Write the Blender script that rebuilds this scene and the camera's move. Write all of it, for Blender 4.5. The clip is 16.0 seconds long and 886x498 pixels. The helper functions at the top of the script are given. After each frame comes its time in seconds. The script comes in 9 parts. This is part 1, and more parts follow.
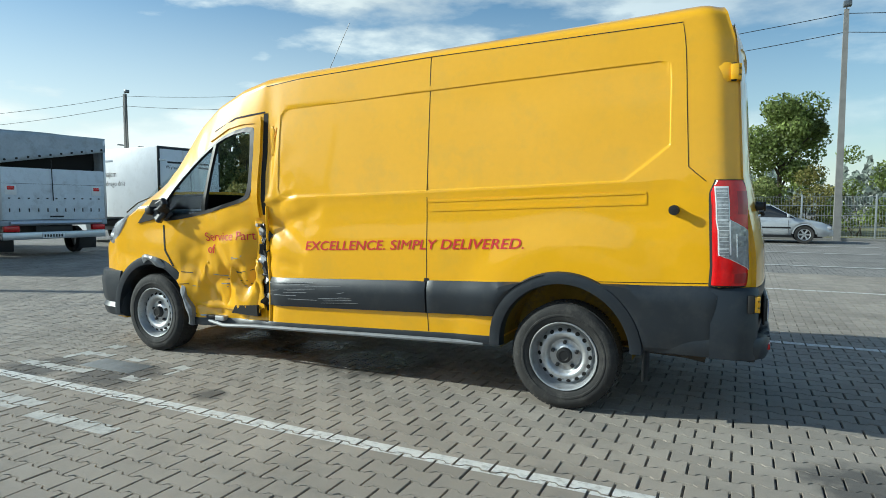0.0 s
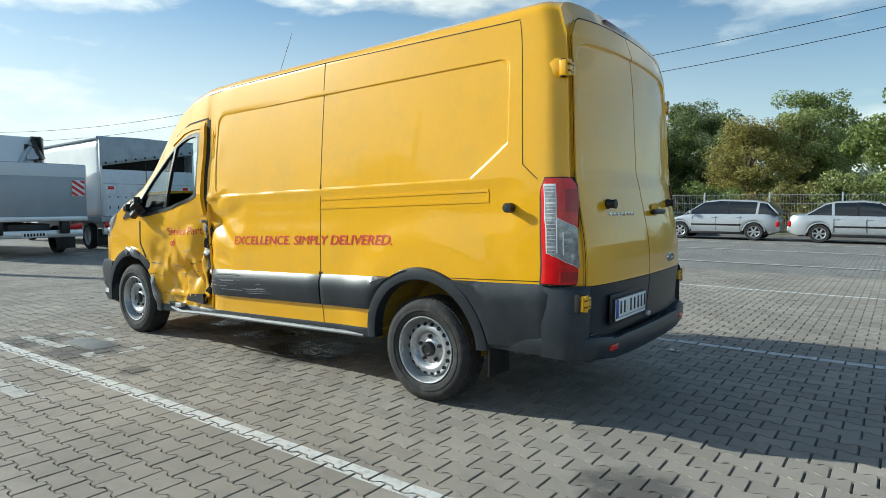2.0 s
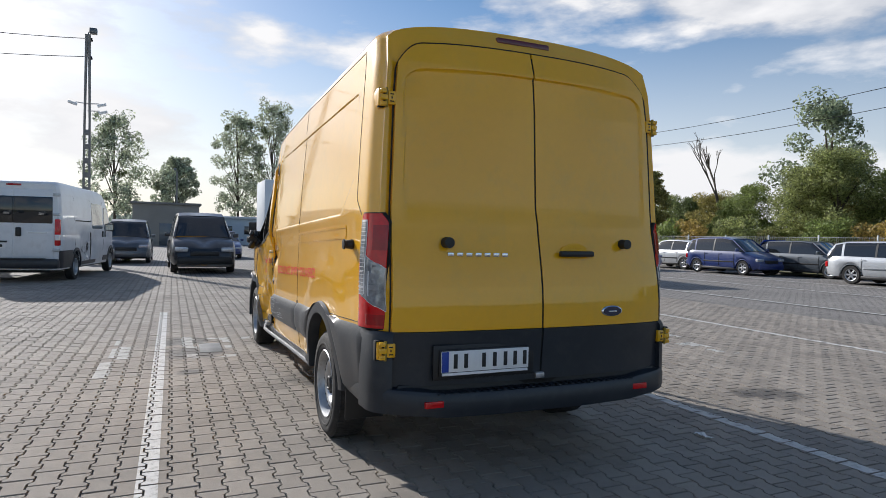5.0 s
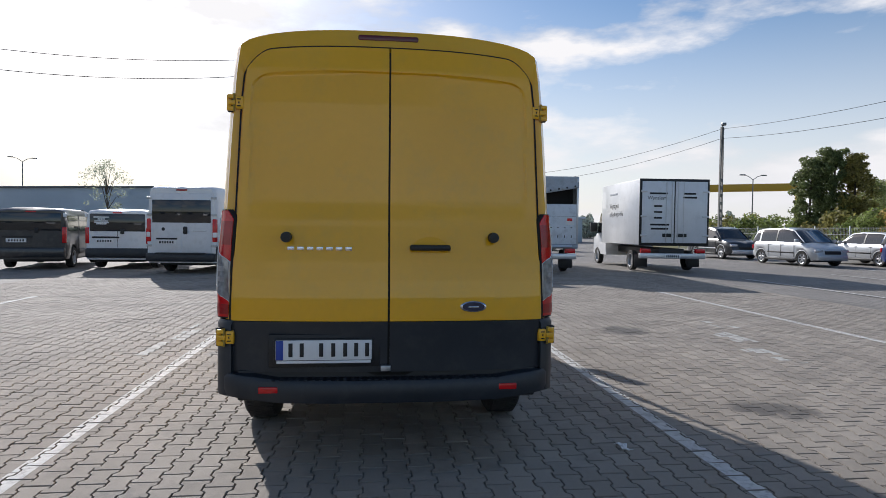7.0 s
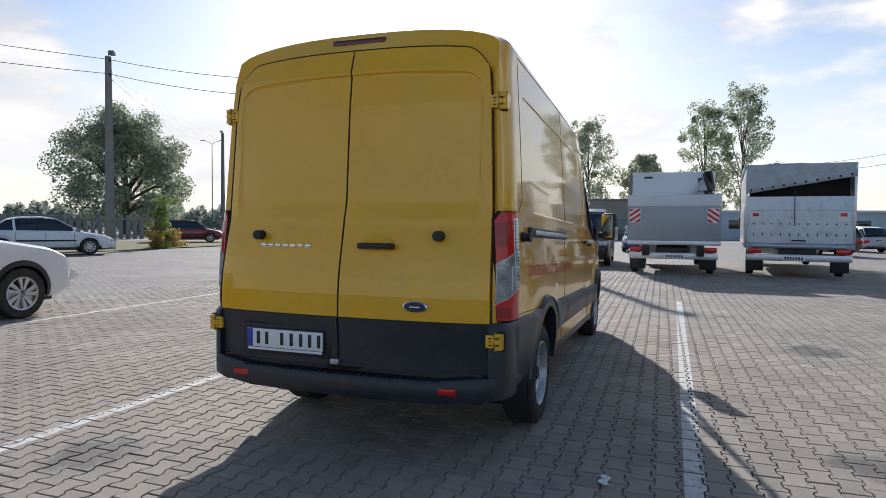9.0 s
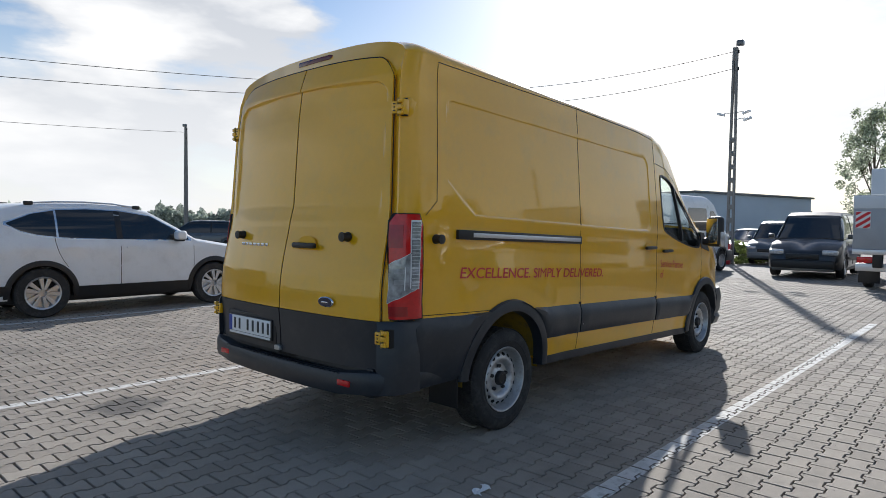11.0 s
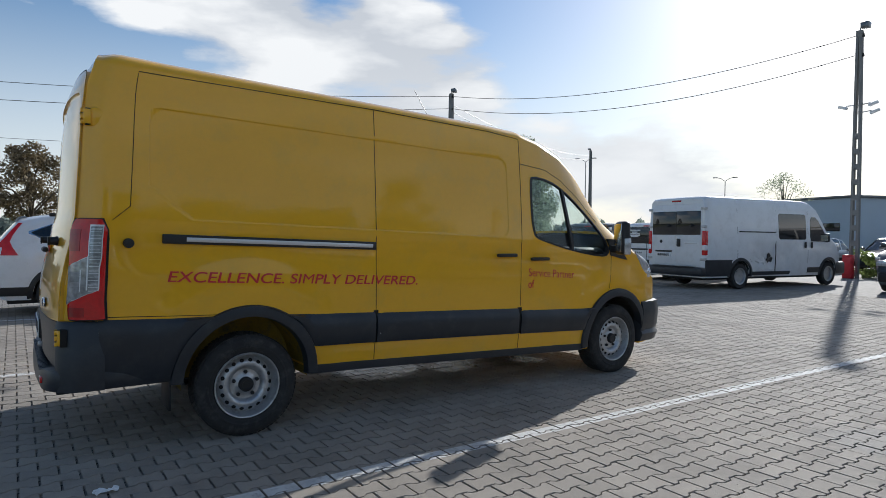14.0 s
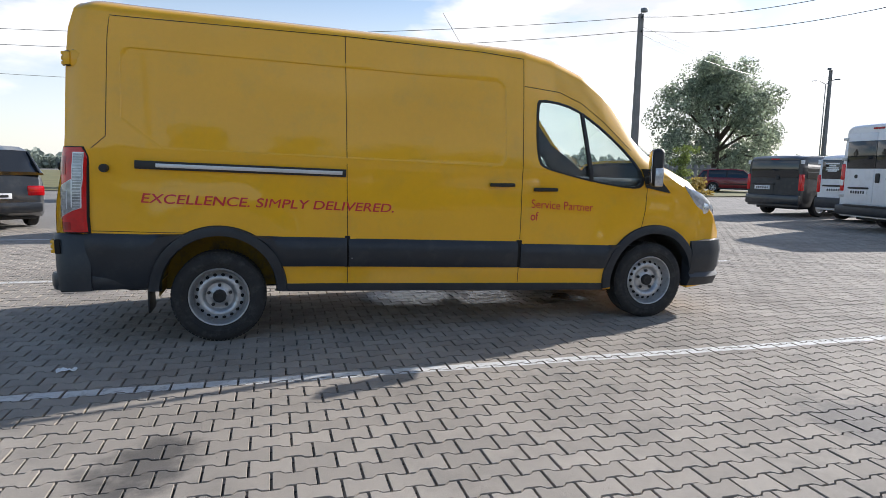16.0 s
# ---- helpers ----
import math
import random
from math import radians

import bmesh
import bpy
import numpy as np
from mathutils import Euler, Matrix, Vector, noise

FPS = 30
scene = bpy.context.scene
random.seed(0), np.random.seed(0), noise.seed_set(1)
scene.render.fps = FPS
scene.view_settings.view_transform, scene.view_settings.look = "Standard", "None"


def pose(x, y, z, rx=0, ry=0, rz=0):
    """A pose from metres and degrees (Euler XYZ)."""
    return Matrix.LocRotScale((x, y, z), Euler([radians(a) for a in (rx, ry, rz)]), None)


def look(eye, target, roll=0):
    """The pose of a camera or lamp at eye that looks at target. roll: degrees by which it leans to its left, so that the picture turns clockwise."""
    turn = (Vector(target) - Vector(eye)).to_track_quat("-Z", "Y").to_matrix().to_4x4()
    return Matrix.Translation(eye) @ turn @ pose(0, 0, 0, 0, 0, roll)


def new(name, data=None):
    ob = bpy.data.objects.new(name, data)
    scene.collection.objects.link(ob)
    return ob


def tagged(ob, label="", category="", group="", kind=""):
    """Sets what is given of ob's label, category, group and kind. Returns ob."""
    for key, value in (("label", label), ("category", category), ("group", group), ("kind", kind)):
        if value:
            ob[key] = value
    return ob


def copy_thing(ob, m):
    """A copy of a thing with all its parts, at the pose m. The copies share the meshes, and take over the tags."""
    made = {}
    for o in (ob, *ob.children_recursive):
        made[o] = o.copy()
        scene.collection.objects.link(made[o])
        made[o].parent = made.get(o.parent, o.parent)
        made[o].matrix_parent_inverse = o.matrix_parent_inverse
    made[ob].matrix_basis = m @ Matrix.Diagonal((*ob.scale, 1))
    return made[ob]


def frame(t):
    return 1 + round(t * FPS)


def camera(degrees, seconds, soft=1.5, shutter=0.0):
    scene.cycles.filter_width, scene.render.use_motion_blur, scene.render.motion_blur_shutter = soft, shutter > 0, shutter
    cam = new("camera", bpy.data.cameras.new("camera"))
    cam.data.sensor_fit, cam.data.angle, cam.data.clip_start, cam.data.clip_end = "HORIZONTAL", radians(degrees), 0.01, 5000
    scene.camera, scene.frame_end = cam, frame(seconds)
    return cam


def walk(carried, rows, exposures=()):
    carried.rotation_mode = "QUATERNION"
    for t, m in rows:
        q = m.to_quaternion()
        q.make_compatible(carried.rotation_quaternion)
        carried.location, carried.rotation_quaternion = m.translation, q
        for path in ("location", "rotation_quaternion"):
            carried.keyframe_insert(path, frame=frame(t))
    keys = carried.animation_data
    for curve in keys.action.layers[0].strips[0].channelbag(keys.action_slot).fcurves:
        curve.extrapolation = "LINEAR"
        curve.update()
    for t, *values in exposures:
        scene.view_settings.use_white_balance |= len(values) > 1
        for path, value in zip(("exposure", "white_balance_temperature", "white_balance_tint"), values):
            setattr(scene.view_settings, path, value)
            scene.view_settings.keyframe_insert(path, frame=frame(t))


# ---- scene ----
cam = camera(70.9, 16.0, soft=0.6)
PATH = [
    (0, (0.185, 4.826, 1.305), (1.052, 3.029, 1.167), 0.1),
    (0.5, (-0.225, 4.723, 1.342), (0.744, 2.98, 1.194), -0.0),
    (1, (-0.6, 4.573, 1.323), (0.443, 2.872, 1.189), 0.2),
    (1.5, (-0.977, 4.45, 1.328), (0.115, 2.78, 1.19), 0.1),
    (2, (-1.295, 4.138, 1.306), (-0.111, 2.533, 1.161), 0.1),
    (2.5, (-1.588, 3.764, 1.306), (-0.293, 2.247, 1.165), 0.2),
    (3, (-1.858, 3.395, 1.34), (-0.458, 1.974, 1.197), 0.3),
    (3.5, (-2.073, 2.989, 1.329), (-0.536, 1.716, 1.191), 0.5),
    (4, (-2.383, 2.637, 1.319), (-0.708, 1.548, 1.217), 0.4),
    (4.2, (-2.496, 2.505, 1.323), (-0.785, 1.473, 1.243), 0.6),
    (6.3, (-3.372, 0.755, 1.354), (-1.422, 0.313, 1.302), 0.7),
    (6.5, (-3.412, 0.57, 1.364), (-1.453, 0.173, 1.31), 0.5),
    (7, (-3.414, 0.126, 1.358), (-1.429, -0.111, 1.296), 0.7),
    (7.5, (-3.384, -0.333, 1.368), (-1.385, -0.329, 1.296), 0.7),
    (8, (-3.328, -0.862, 1.384), (-1.346, -0.601, 1.306), 0.5),
    (8.5, (-3.194, -1.269, 1.386), (-1.242, -0.841, 1.308), 0.6),
    (9, (-3.117, -1.741, 1.38), (-1.232, -1.077, 1.301), 0.5),
    (9.5, (-2.897, -2.154, 1.356), (-1.113, -1.253, 1.274), 0.6),
    (10, (-2.716, -2.617, 1.354), (-1.041, -1.527, 1.271), 0.7),
    (10.2, (-2.641, -2.798, 1.379), (-1.001, -1.656, 1.3), 0.7),
    (12.3, (-1.437, -4.353, 1.384), (-0.155, -2.819, 1.325), 0.7),
    (12.5, (-1.312, -4.47, 1.382), (-0.042, -2.926, 1.328), 0.65),
    (13, (-0.927, -4.703, 1.381), (0.316, -3.137, 1.326), 0.75),
    (13.5, (-0.493, -4.955, 1.379), (0.695, -3.347, 1.331), 0.7),
    (14, (-0.104, -5.164, 1.378), (1.031, -3.518, 1.334), 0.65),
    (14.5, (0.324, -5.342, 1.375), (1.33, -3.614, 1.321), 0.7),
    (15, (0.705, -5.545, 1.366), (1.587, -3.752, 1.285), 0.7),
    (15.5, (1.175, -5.683, 1.345), (1.912, -3.830, 1.197), 0.85),
    (16, (1.589, -5.884, 1.345), (2.121, -3.973, 1.086), 0.83),
]
walk(cam, [(t, look(eye, target, roll)) for t, eye, target, roll in PATH], [(0, 0.29, 6090, -5), (2, 0.33, 6230, -3), (3.2, 0.33, 6350, 1), (4.0, 0.18, 6450, 8), (7, 0.08, 6450, 13), (9.5, 0.24, 6520, 12), (12.5, 0.14, 6330, 9), (14, 0.06, 6290, 9), (15, 0.30, 6440, 11), (16, 0.57, 6480, 12)])
# ---- light ----
SUN_WAY = Vector((1.95, 0.76, 1.0)).normalized()
world = bpy.data.worlds.new("world")
scene.world = world
world.use_nodes = True
wn, wl = world.node_tree.nodes, world.node_tree.links
wn.clear()
wout, wbg = wn.new("ShaderNodeOutputWorld"), wn.new("ShaderNodeBackground")
sky = wn.new("ShaderNodeTexSky")
sky.sky_type, sky.sun_disc = "NISHITA", False
sky.sun_elevation = math.asin(SUN_WAY.z)
sky.sun_rotation = math.atan2(SUN_WAY.x, SUN_WAY.y)
sky.air_density, sky.dust_density, sky.ozone_density = 1.0, 0.7, 2.0
# broken cloud over the blue
wtc, wmap = wn.new("ShaderNodeTexCoord"), wn.new("ShaderNodeMapping")
wmap.inputs["Scale"].default_value = (1.0, 1.0, 3.0)
wmap.inputs["Location"].default_value = (0.35, 0.8, 0.1)
wno = wn.new("ShaderNodeTexNoise")
wno.inputs["Scale"].default_value, wno.inputs["Detail"].default_value, wno.inputs["Roughness"].default_value = 2.3, 9.0, 0.55
wramp = wn.new("ShaderNodeValToRGB")
wramp.color_ramp.elements[0].position, wramp.color_ramp.elements[1].position = 0.47, 0.56
wmix = wn.new("ShaderNodeMix")
wmix.data_type = "RGBA"
# lit tops and grey hollows of the cloud
wsh, wshr = wn.new("ShaderNodeTexNoise"), wn.new("ShaderNodeValToRGB")
wsh.inputs["Scale"].default_value, wsh.inputs["Detail"].default_value = 4.6, 6.0
wshr.color_ramp.elements[0].position, wshr.color_ramp.elements[1].position = 0.42, 0.60
wshr.color_ramp.elements[0].color, wshr.color_ramp.elements[1].color = (5.9, 6.2, 6.7, 1), (9.6, 9.6, 9.6, 1)
wl.new(wmap.outputs["Vector"], wsh.inputs["Vector"])
wl.new(wsh.outputs["Fac"], wshr.inputs["Fac"])
wl.new(wshr.outputs["Color"], wmix.inputs["B"])
wl.new(wtc.outputs["Generated"], wmap.inputs["Vector"])
wl.new(wmap.outputs["Vector"], wno.inputs["Vector"])
# heaps of cumulus and clear gaps between them
cover = wno.outputs["Fac"]
for way, reach, amount in (((0.316, 0.904, 0.289), 0.962, 0.13), ((0.533, 0.81, 0.242), 0.985, 0.10), ((0.025, 0.967, 0.253), 0.955, -0.14), ((0.678, 0.664, 0.316), 0.98, -0.08)):
    wd, wr, wa = wn.new("ShaderNodeVectorMath"), wn.new("ShaderNodeMapRange"), wn.new("ShaderNodeMath")
    wd.operation, wr.interpolation_type, wa.operation = "DOT_PRODUCT", "SMOOTHSTEP", "ADD"
    wd.inputs[1].default_value = way
    wr.inputs["From Min"].default_value, wr.inputs["From Max"].default_value, wr.inputs["To Max"].default_value = reach, 1.0, amount
    wl.new(wtc.outputs["Generated"], wd.inputs[0])
    wl.new(wd.outputs["Value"], wr.inputs["Value"])
    wl.new(cover, wa.inputs[0])
    wl.new(wr.outputs["Result"], wa.inputs[1])
    cover = wa.outputs[0]
wl.new(cover, wramp.inputs["Fac"])
# cloud thins out towards the zenith
wtop, wsz, wthin = wn.new("ShaderNodeMapRange"), wn.new("ShaderNodeSeparateXYZ"), wn.new("ShaderNodeMath")
wtop.interpolation_type = "SMOOTHSTEP"
wtop.inputs["From Min"].default_value, wtop.inputs["From Max"].default_value = 0.40, 0.75
wtop.inputs["To Min"].default_value, wtop.inputs["To Max"].default_value = 1.0, 0.25
wthin.operation = "MULTIPLY"
wl.new(wtc.outputs["Generated"], wsz.inputs["Vector"])
wl.new(wsz.outputs["Z"], wtop.inputs["Value"])
wl.new(wramp.outputs["Color"], wthin.inputs[0])
wl.new(wtop.outputs["Result"], wthin.inputs[1])
# air is whiter towards the sun
wdot, wsun, wthin2 = wn.new("ShaderNodeVectorMath"), wn.new("ShaderNodeMapRange"), wn.new("ShaderNodeMath")
wdot.operation = "DOT_PRODUCT"
wdot.inputs[1].default_value = SUN_WAY
wsun.interpolation_type = "SMOOTHSTEP"
wsun.inputs["From Min"].default_value, wsun.inputs["From Max"].default_value = -0.45, 0.55
wsun.inputs["To Min"].default_value, wsun.inputs["To Max"].default_value = 0.40, 1.0
wl.new(wtc.outputs["Generated"], wdot.inputs[0])
wl.new(wdot.outputs["Value"], wsun.inputs["Value"])
wthin2.operation = "MULTIPLY"
wl.new(wthin.outputs["Value"], wthin2.inputs[0])
wl.new(wsun.outputs["Result"], wthin2.inputs[1])
wl.new(wthin2.outputs["Value"], wmix.inputs["Factor"])
whs = wn.new("ShaderNodeHueSaturation")
whs.inputs["Saturation"].default_value, whs.inputs["Value"].default_value = 1.25, 1.12
wl.new(sky.outputs["Color"], whs.inputs["Color"])
wl.new(whs.outputs["Color"], wmix.inputs["A"])
# pale haze low over the horizon
wsep, whaze, wmix2 = wn.new("ShaderNodeSeparateXYZ"), wn.new("ShaderNodeMapRange"), wn.new("ShaderNodeMix")
whaze.interpolation_type = "SMOOTHSTEP"
whaze.inputs["From Min"].default_value, whaze.inputs["From Max"].default_value = -0.02, 0.38
whaze.inputs["To Min"].default_value, whaze.inputs["To Max"].default_value = 0.85, 0.0
wmix2.data_type = "RGBA"
wmix2.inputs["B"].default_value = (8.7, 8.8, 8.9, 1)
wl.new(wtc.outputs["Generated"], wsep.inputs["Vector"])
wl.new(wsep.outputs["Z"], whaze.inputs["Value"])
wthin3 = wn.new("ShaderNodeMath")
wthin3.operation = "MULTIPLY"
wl.new(whaze.outputs["Result"], wthin3.inputs[0])
wl.new(wsun.outputs["Result"], wthin3.inputs[1])
wl.new(wthin3.outputs["Value"], wmix2.inputs["Factor"])
wl.new(wmix.outputs["Result"], wmix2.inputs["A"])
wl.new(wmix2.outputs["Result"], wbg.inputs["Color"])
wbg.inputs["Strength"].default_value = 0.094
wl.new(wbg.outputs["Background"], wout.inputs["Surface"])
sun = new("sun", bpy.data.lights.new("sun", "SUN"))
sun.data.energy, sun.data.angle, sun.data.color = 4.5, radians(0.6), (1.0, 0.978, 0.94)
sun.matrix_world = look(SUN_WAY * 50, (0, 0, 0))


# ---- materials ----
MATS = {}


def mat(name, color, rough=0.5, metal=0.0, vary=0.12, scale=6.0, bump=0.0, fine=60.0, coat=0.0, alpha=1.0, transmission=0.0, dirt=None, dirt_amount=0.0, per_object=0.0, emit=0.0):
    """A surface with colour change at two scales, fine relief, and dirt with an edge of its own."""
    if name in MATS:
        return MATS[name]
    m = bpy.data.materials.new(name)
    m.use_nodes = True
    n, l = m.node_tree.nodes, m.node_tree.links
    b = n["Principled BSDF"]
    b.inputs["Roughness"].default_value, b.inputs["Metallic"].default_value = rough, metal
    b.inputs["Coat Weight"].default_value, b.inputs["Coat Roughness"].default_value = coat, 0.04
    b.inputs["Transmission Weight"].default_value = transmission
    b.inputs["Alpha"].default_value = alpha
    tc = n.new("ShaderNodeTexCoord")
    big, small = n.new("ShaderNodeTexNoise"), n.new("ShaderNodeTexNoise")
    big.inputs["Scale"].default_value, big.inputs["Detail"].default_value = scale, 5.0
    small.inputs["Scale"].default_value, small.inputs["Detail"].default_value = fine, 4.0
    l.new(tc.outputs["Object"], big.inputs["Vector"])
    l.new(tc.outputs["Object"], small.inputs["Vector"])
    add = n.new("ShaderNodeMath")
    add.operation = "MULTIPLY_ADD"
    add.inputs[1].default_value = 0.45
    l.new(small.outputs["Fac"], add.inputs[0])
    l.new(big.outputs["Fac"], add.inputs[2])
    rng = n.new("ShaderNodeMapRange")
    rng.inputs["From Min"].default_value, rng.inputs["From Max"].default_value = 0.45, 1.0
    rng.inputs["To Min"].default_value, rng.inputs["To Max"].default_value = 1 - vary, 1 + vary
    l.new(add.outputs[0], rng.inputs["Value"])
    mul = n.new("ShaderNodeVectorMath")
    mul.operation = "SCALE"
    mul.inputs[0].default_value = color[:3]
    l.new(rng.outputs["Result"], mul.inputs["Scale"])
    col = mul.outputs["Vector"]
    if per_object:
        info, pr = n.new("ShaderNodeObjectInfo"), n.new("ShaderNodeMapRange")
        pr.inputs["To Min"].default_value, pr.inputs["To Max"].default_value = 1 - per_object, 1 + per_object
        l.new(info.outputs["Random"], pr.inputs["Value"])
        m2 = n.new("ShaderNodeVectorMath")
        m2.operation = "SCALE"
        l.new(col, m2.inputs[0])
        l.new(pr.outputs["Result"], m2.inputs["Scale"])
        col = m2.outputs["Vector"]
    if dirt is not None:
        spots, ramp, mix = n.new("ShaderNodeTexNoise"), n.new("ShaderNodeValToRGB"), n.new("ShaderNodeMix")
        spots.inputs["Scale"].default_value, spots.inputs["Detail"].default_value, spots.inputs["Roughness"].default_value = scale * 2.3, 8.0, 0.7
        ramp.color_ramp.elements[0].position, ramp.color_ramp.elements[1].position = 0.5, 0.72
        ramp.color_ramp.elements[1].color = (dirt_amount,) * 3 + (1,)
        mix.data_type = "RGBA"
        mix.inputs["B"].default_value = (*dirt[:3], 1)
        l.new(tc.outputs["Object"], spots.inputs["Vector"])
        l.new(spots.outputs["Fac"], ramp.inputs["Fac"])
        l.new(ramp.outputs["Color"], mix.inputs["Factor"])
        l.new(col, mix.inputs["A"])
        col = mix.outputs["Result"]
    l.new(col, b.inputs["Base Color"])
    if bump:
        bp = n.new("ShaderNodeBump")
        bp.inputs["Strength"].default_value, bp.inputs["Distance"].default_value = bump, 0.01
        l.new(small.outputs["Fac"], bp.inputs["Height"])
        l.new(bp.outputs["Normal"], b.inputs["Normal"])
    if emit:
        b.inputs["Emission Color"].default_value, b.inputs["Emission Strength"].default_value = (*color[:3], 1), emit
    MATS[name] = m
    return m


YELLOW = mat("yellow_van_paint", (0.88, 0.446, 0.008), 0.30, vary=0.04, scale=1.5, fine=25, coat=0.85, dirt=(0.45, 0.33, 0.08), dirt_amount=0.2)
YELLOW.node_tree.nodes["Principled BSDF"].inputs["Specular IOR Level"].default_value = 0.28
PLASTIC = mat("dark_grey_trim_plastic", (0.018, 0.023, 0.030), 0.4, vary=0.16, scale=3.0, bump=0.05, fine=220, dirt=(0.10, 0.095, 0.085), dirt_amount=0.2)
BLACK = mat("black_plastic", (0.012, 0.012, 0.013), 0.45, vary=0.2, scale=8)
GAP = mat("dark_panel_gap", (0.008, 0.007, 0.006), 0.8, vary=0.1)
RUBBER = mat("tyre_rubber", (0.028, 0.027, 0.026), 0.85, vary=0.25, scale=5, bump=0.3, fine=90, dirt=(0.11, 0.10, 0.09), dirt_amount=0.5)
STEEL = mat("silver_steel_rim", (0.52, 0.53, 0.54), 0.42, 0.75, vary=0.15, scale=8, dirt=(0.2, 0.17, 0.14), dirt_amount=0.6)
CHROME = mat("bright_metal", (0.75, 0.76, 0.77), 0.22, 1.0, vary=0.06)
ALU = mat("brushed_aluminium", (0.62, 0.63, 0.65), 0.38, 0.9, vary=0.12, scale=2, fine=140)
RED_LENS = mat("red_lamp_lens", (0.62, 0.004, 0.007), 0.16, vary=0.2, scale=14, coat=0.35)
CLEAR_LENS = mat("clear_lamp_lens", (0.50, 0.51, 0.53), 0.12, 0.35, vary=0.3, scale=25, coat=0.8)
RED_INK = mat("red_lettering", (0.62, 0.02, 0.025), 0.45, vary=0.06)
WHITE_PAINT = mat("white_vehicle_paint", (0.78, 0.79, 0.80), 0.35, vary=0.04, scale=2, coat=0.4, dirt=(0.4, 0.38, 0.35), dirt_amount=0.25)
PLATE_WHITE = mat("plate_white", (0.8, 0.8, 0.79), 0.4, vary=0.05)
PLATE_BLUE = mat("plate_blue", (0.02, 0.06, 0.35), 0.4, vary=0.05)
INK = mat("black_ink", (0.015, 0.015, 0.016), 0.5, vary=0.1)
def window_glass():
    """Thin clear glass: a faint green tint and a mirror gloss that grows at grazing angles."""
    m = bpy.data.materials.new("window_glass")
    m.use_nodes = True
    n, l = m.node_tree.nodes, m.node_tree.links
    n.clear()
    out, mix, tr, gl, fr = n.new("ShaderNodeOutputMaterial"), n.new("ShaderNodeMixShader"), n.new("ShaderNodeBsdfTransparent"), n.new("ShaderNodeBsdfGlossy"), n.new("ShaderNodeLayerWeight")
    tr.inputs["Color"].default_value = (0.93, 0.975, 0.97, 1)
    gl.inputs["Roughness"].default_value = 0.02
    fr.inputs["Blend"].default_value = 0.5
    pw, ma = n.new("ShaderNodeMath"), n.new("ShaderNodeMath")
    pw.operation, ma.operation = "POWER", "MULTIPLY_ADD"
    pw.inputs[1].default_value = 4.0
    ma.inputs[1].default_value, ma.inputs[2].default_value = 0.6, 0.03
    l.new(fr.outputs["Facing"], pw.inputs[0])
    l.new(pw.outputs[0], ma.inputs[0])
    l.new(ma.outputs[0], mix.inputs["Fac"])
    l.new(tr.outputs["BSDF"], mix.inputs[1])
    l.new(gl.outputs["BSDF"], mix.inputs[2])
    l.new(mix.outputs["Shader"], out.inputs["Surface"])
    return m


GLASS = window_glass()
HOUSING = mat("dirty_yellow_housing", (0.34, 0.22, 0.02), 0.7, vary=0.2, scale=5, dirt=(0.08, 0.07, 0.06), dirt_amount=0.8)
TINT = mat("dark_tinted_glass", (0.012, 0.014, 0.016), 0.05, vary=0.1, coat=0.7)
SEAT = mat("grey_seat_cloth", (0.05, 0.052, 0.058), 0.9, vary=0.2, bump=0.3, fine=200)
DASH = mat("dark_dashboard_plastic", (0.03, 0.031, 0.034), 0.6, vary=0.15, bump=0.1)
LINE_PAINT = mat("worn_white_road_paint", (0.62, 0.61, 0.58), 0.8, vary=0.14, scale=9, bump=0.4, fine=120, dirt=(0.2, 0.185, 0.165), dirt_amount=0.85)
CONCRETE = mat("grey_concrete_pole", (0.22, 0.215, 0.205), 0.9, vary=0.16, scale=3, bump=0.4, fine=80)
BARK = mat("bark", (0.10, 0.08, 0.06), 0.95, vary=0.3, scale=4, bump=0.8, fine=30)


# ---- builders ----
def obj(name, verts, faces, material, parent=None, label="", smooth=False):
    me = bpy.data.meshes.new(name)
    me.from_pydata([tuple(v) for v in verts], [], [tuple(f) for f in faces])
    bm = bmesh.new()
    bm.from_mesh(me)
    bmesh.ops.recalc_face_normals(bm, faces=bm.faces)
    bm.to_mesh(me)
    bm.free()
    if material:
        me.materials.append(material)
    if smooth:
        me.shade_smooth()
        me.set_sharp_from_angle(angle=radians(38))
    ob = new(name, me)
    ob.parent = parent
    if label:
        ob["label"] = label
    return ob


def part(name, bm, material, parent, label="", smooth=False):
    """Links a bmesh as one mesh under a thing or a part."""
    me = bpy.data.meshes.new(name)
    bmesh.ops.recalc_face_normals(bm, faces=bm.faces)
    bm.to_mesh(me)
    bm.free()
    me.materials.append(material)
    if smooth:
        me.shade_smooth()
        me.set_sharp_from_angle(angle=radians(38))
    ob = new(name, me)
    ob.parent = parent
    if label:
        ob["label"] = label
    return ob


def box_bm(lo, hi, bevel=0.0, bm=None, segments=2):
    bm = bm or bmesh.new()
    m = Matrix.LocRotScale([(a + b) / 2 for a, b in zip(lo, hi)], None, [abs(b - a) for a, b in zip(lo, hi)])
    vs = bmesh.ops.create_cube(bm, size=1, matrix=m)["verts"]
    if bevel:
        es = list({e for v in vs for e in v.link_edges})
        bmesh.ops.bevel(bm, geom=es, offset=bevel, segments=segments, affect="EDGES", profile=0.5)
    return bm


def box(name, lo, hi, material, parent=None, bevel=0.01, label=""):
    return part(name, box_bm(lo, hi, bevel), material, parent, label, smooth=True)


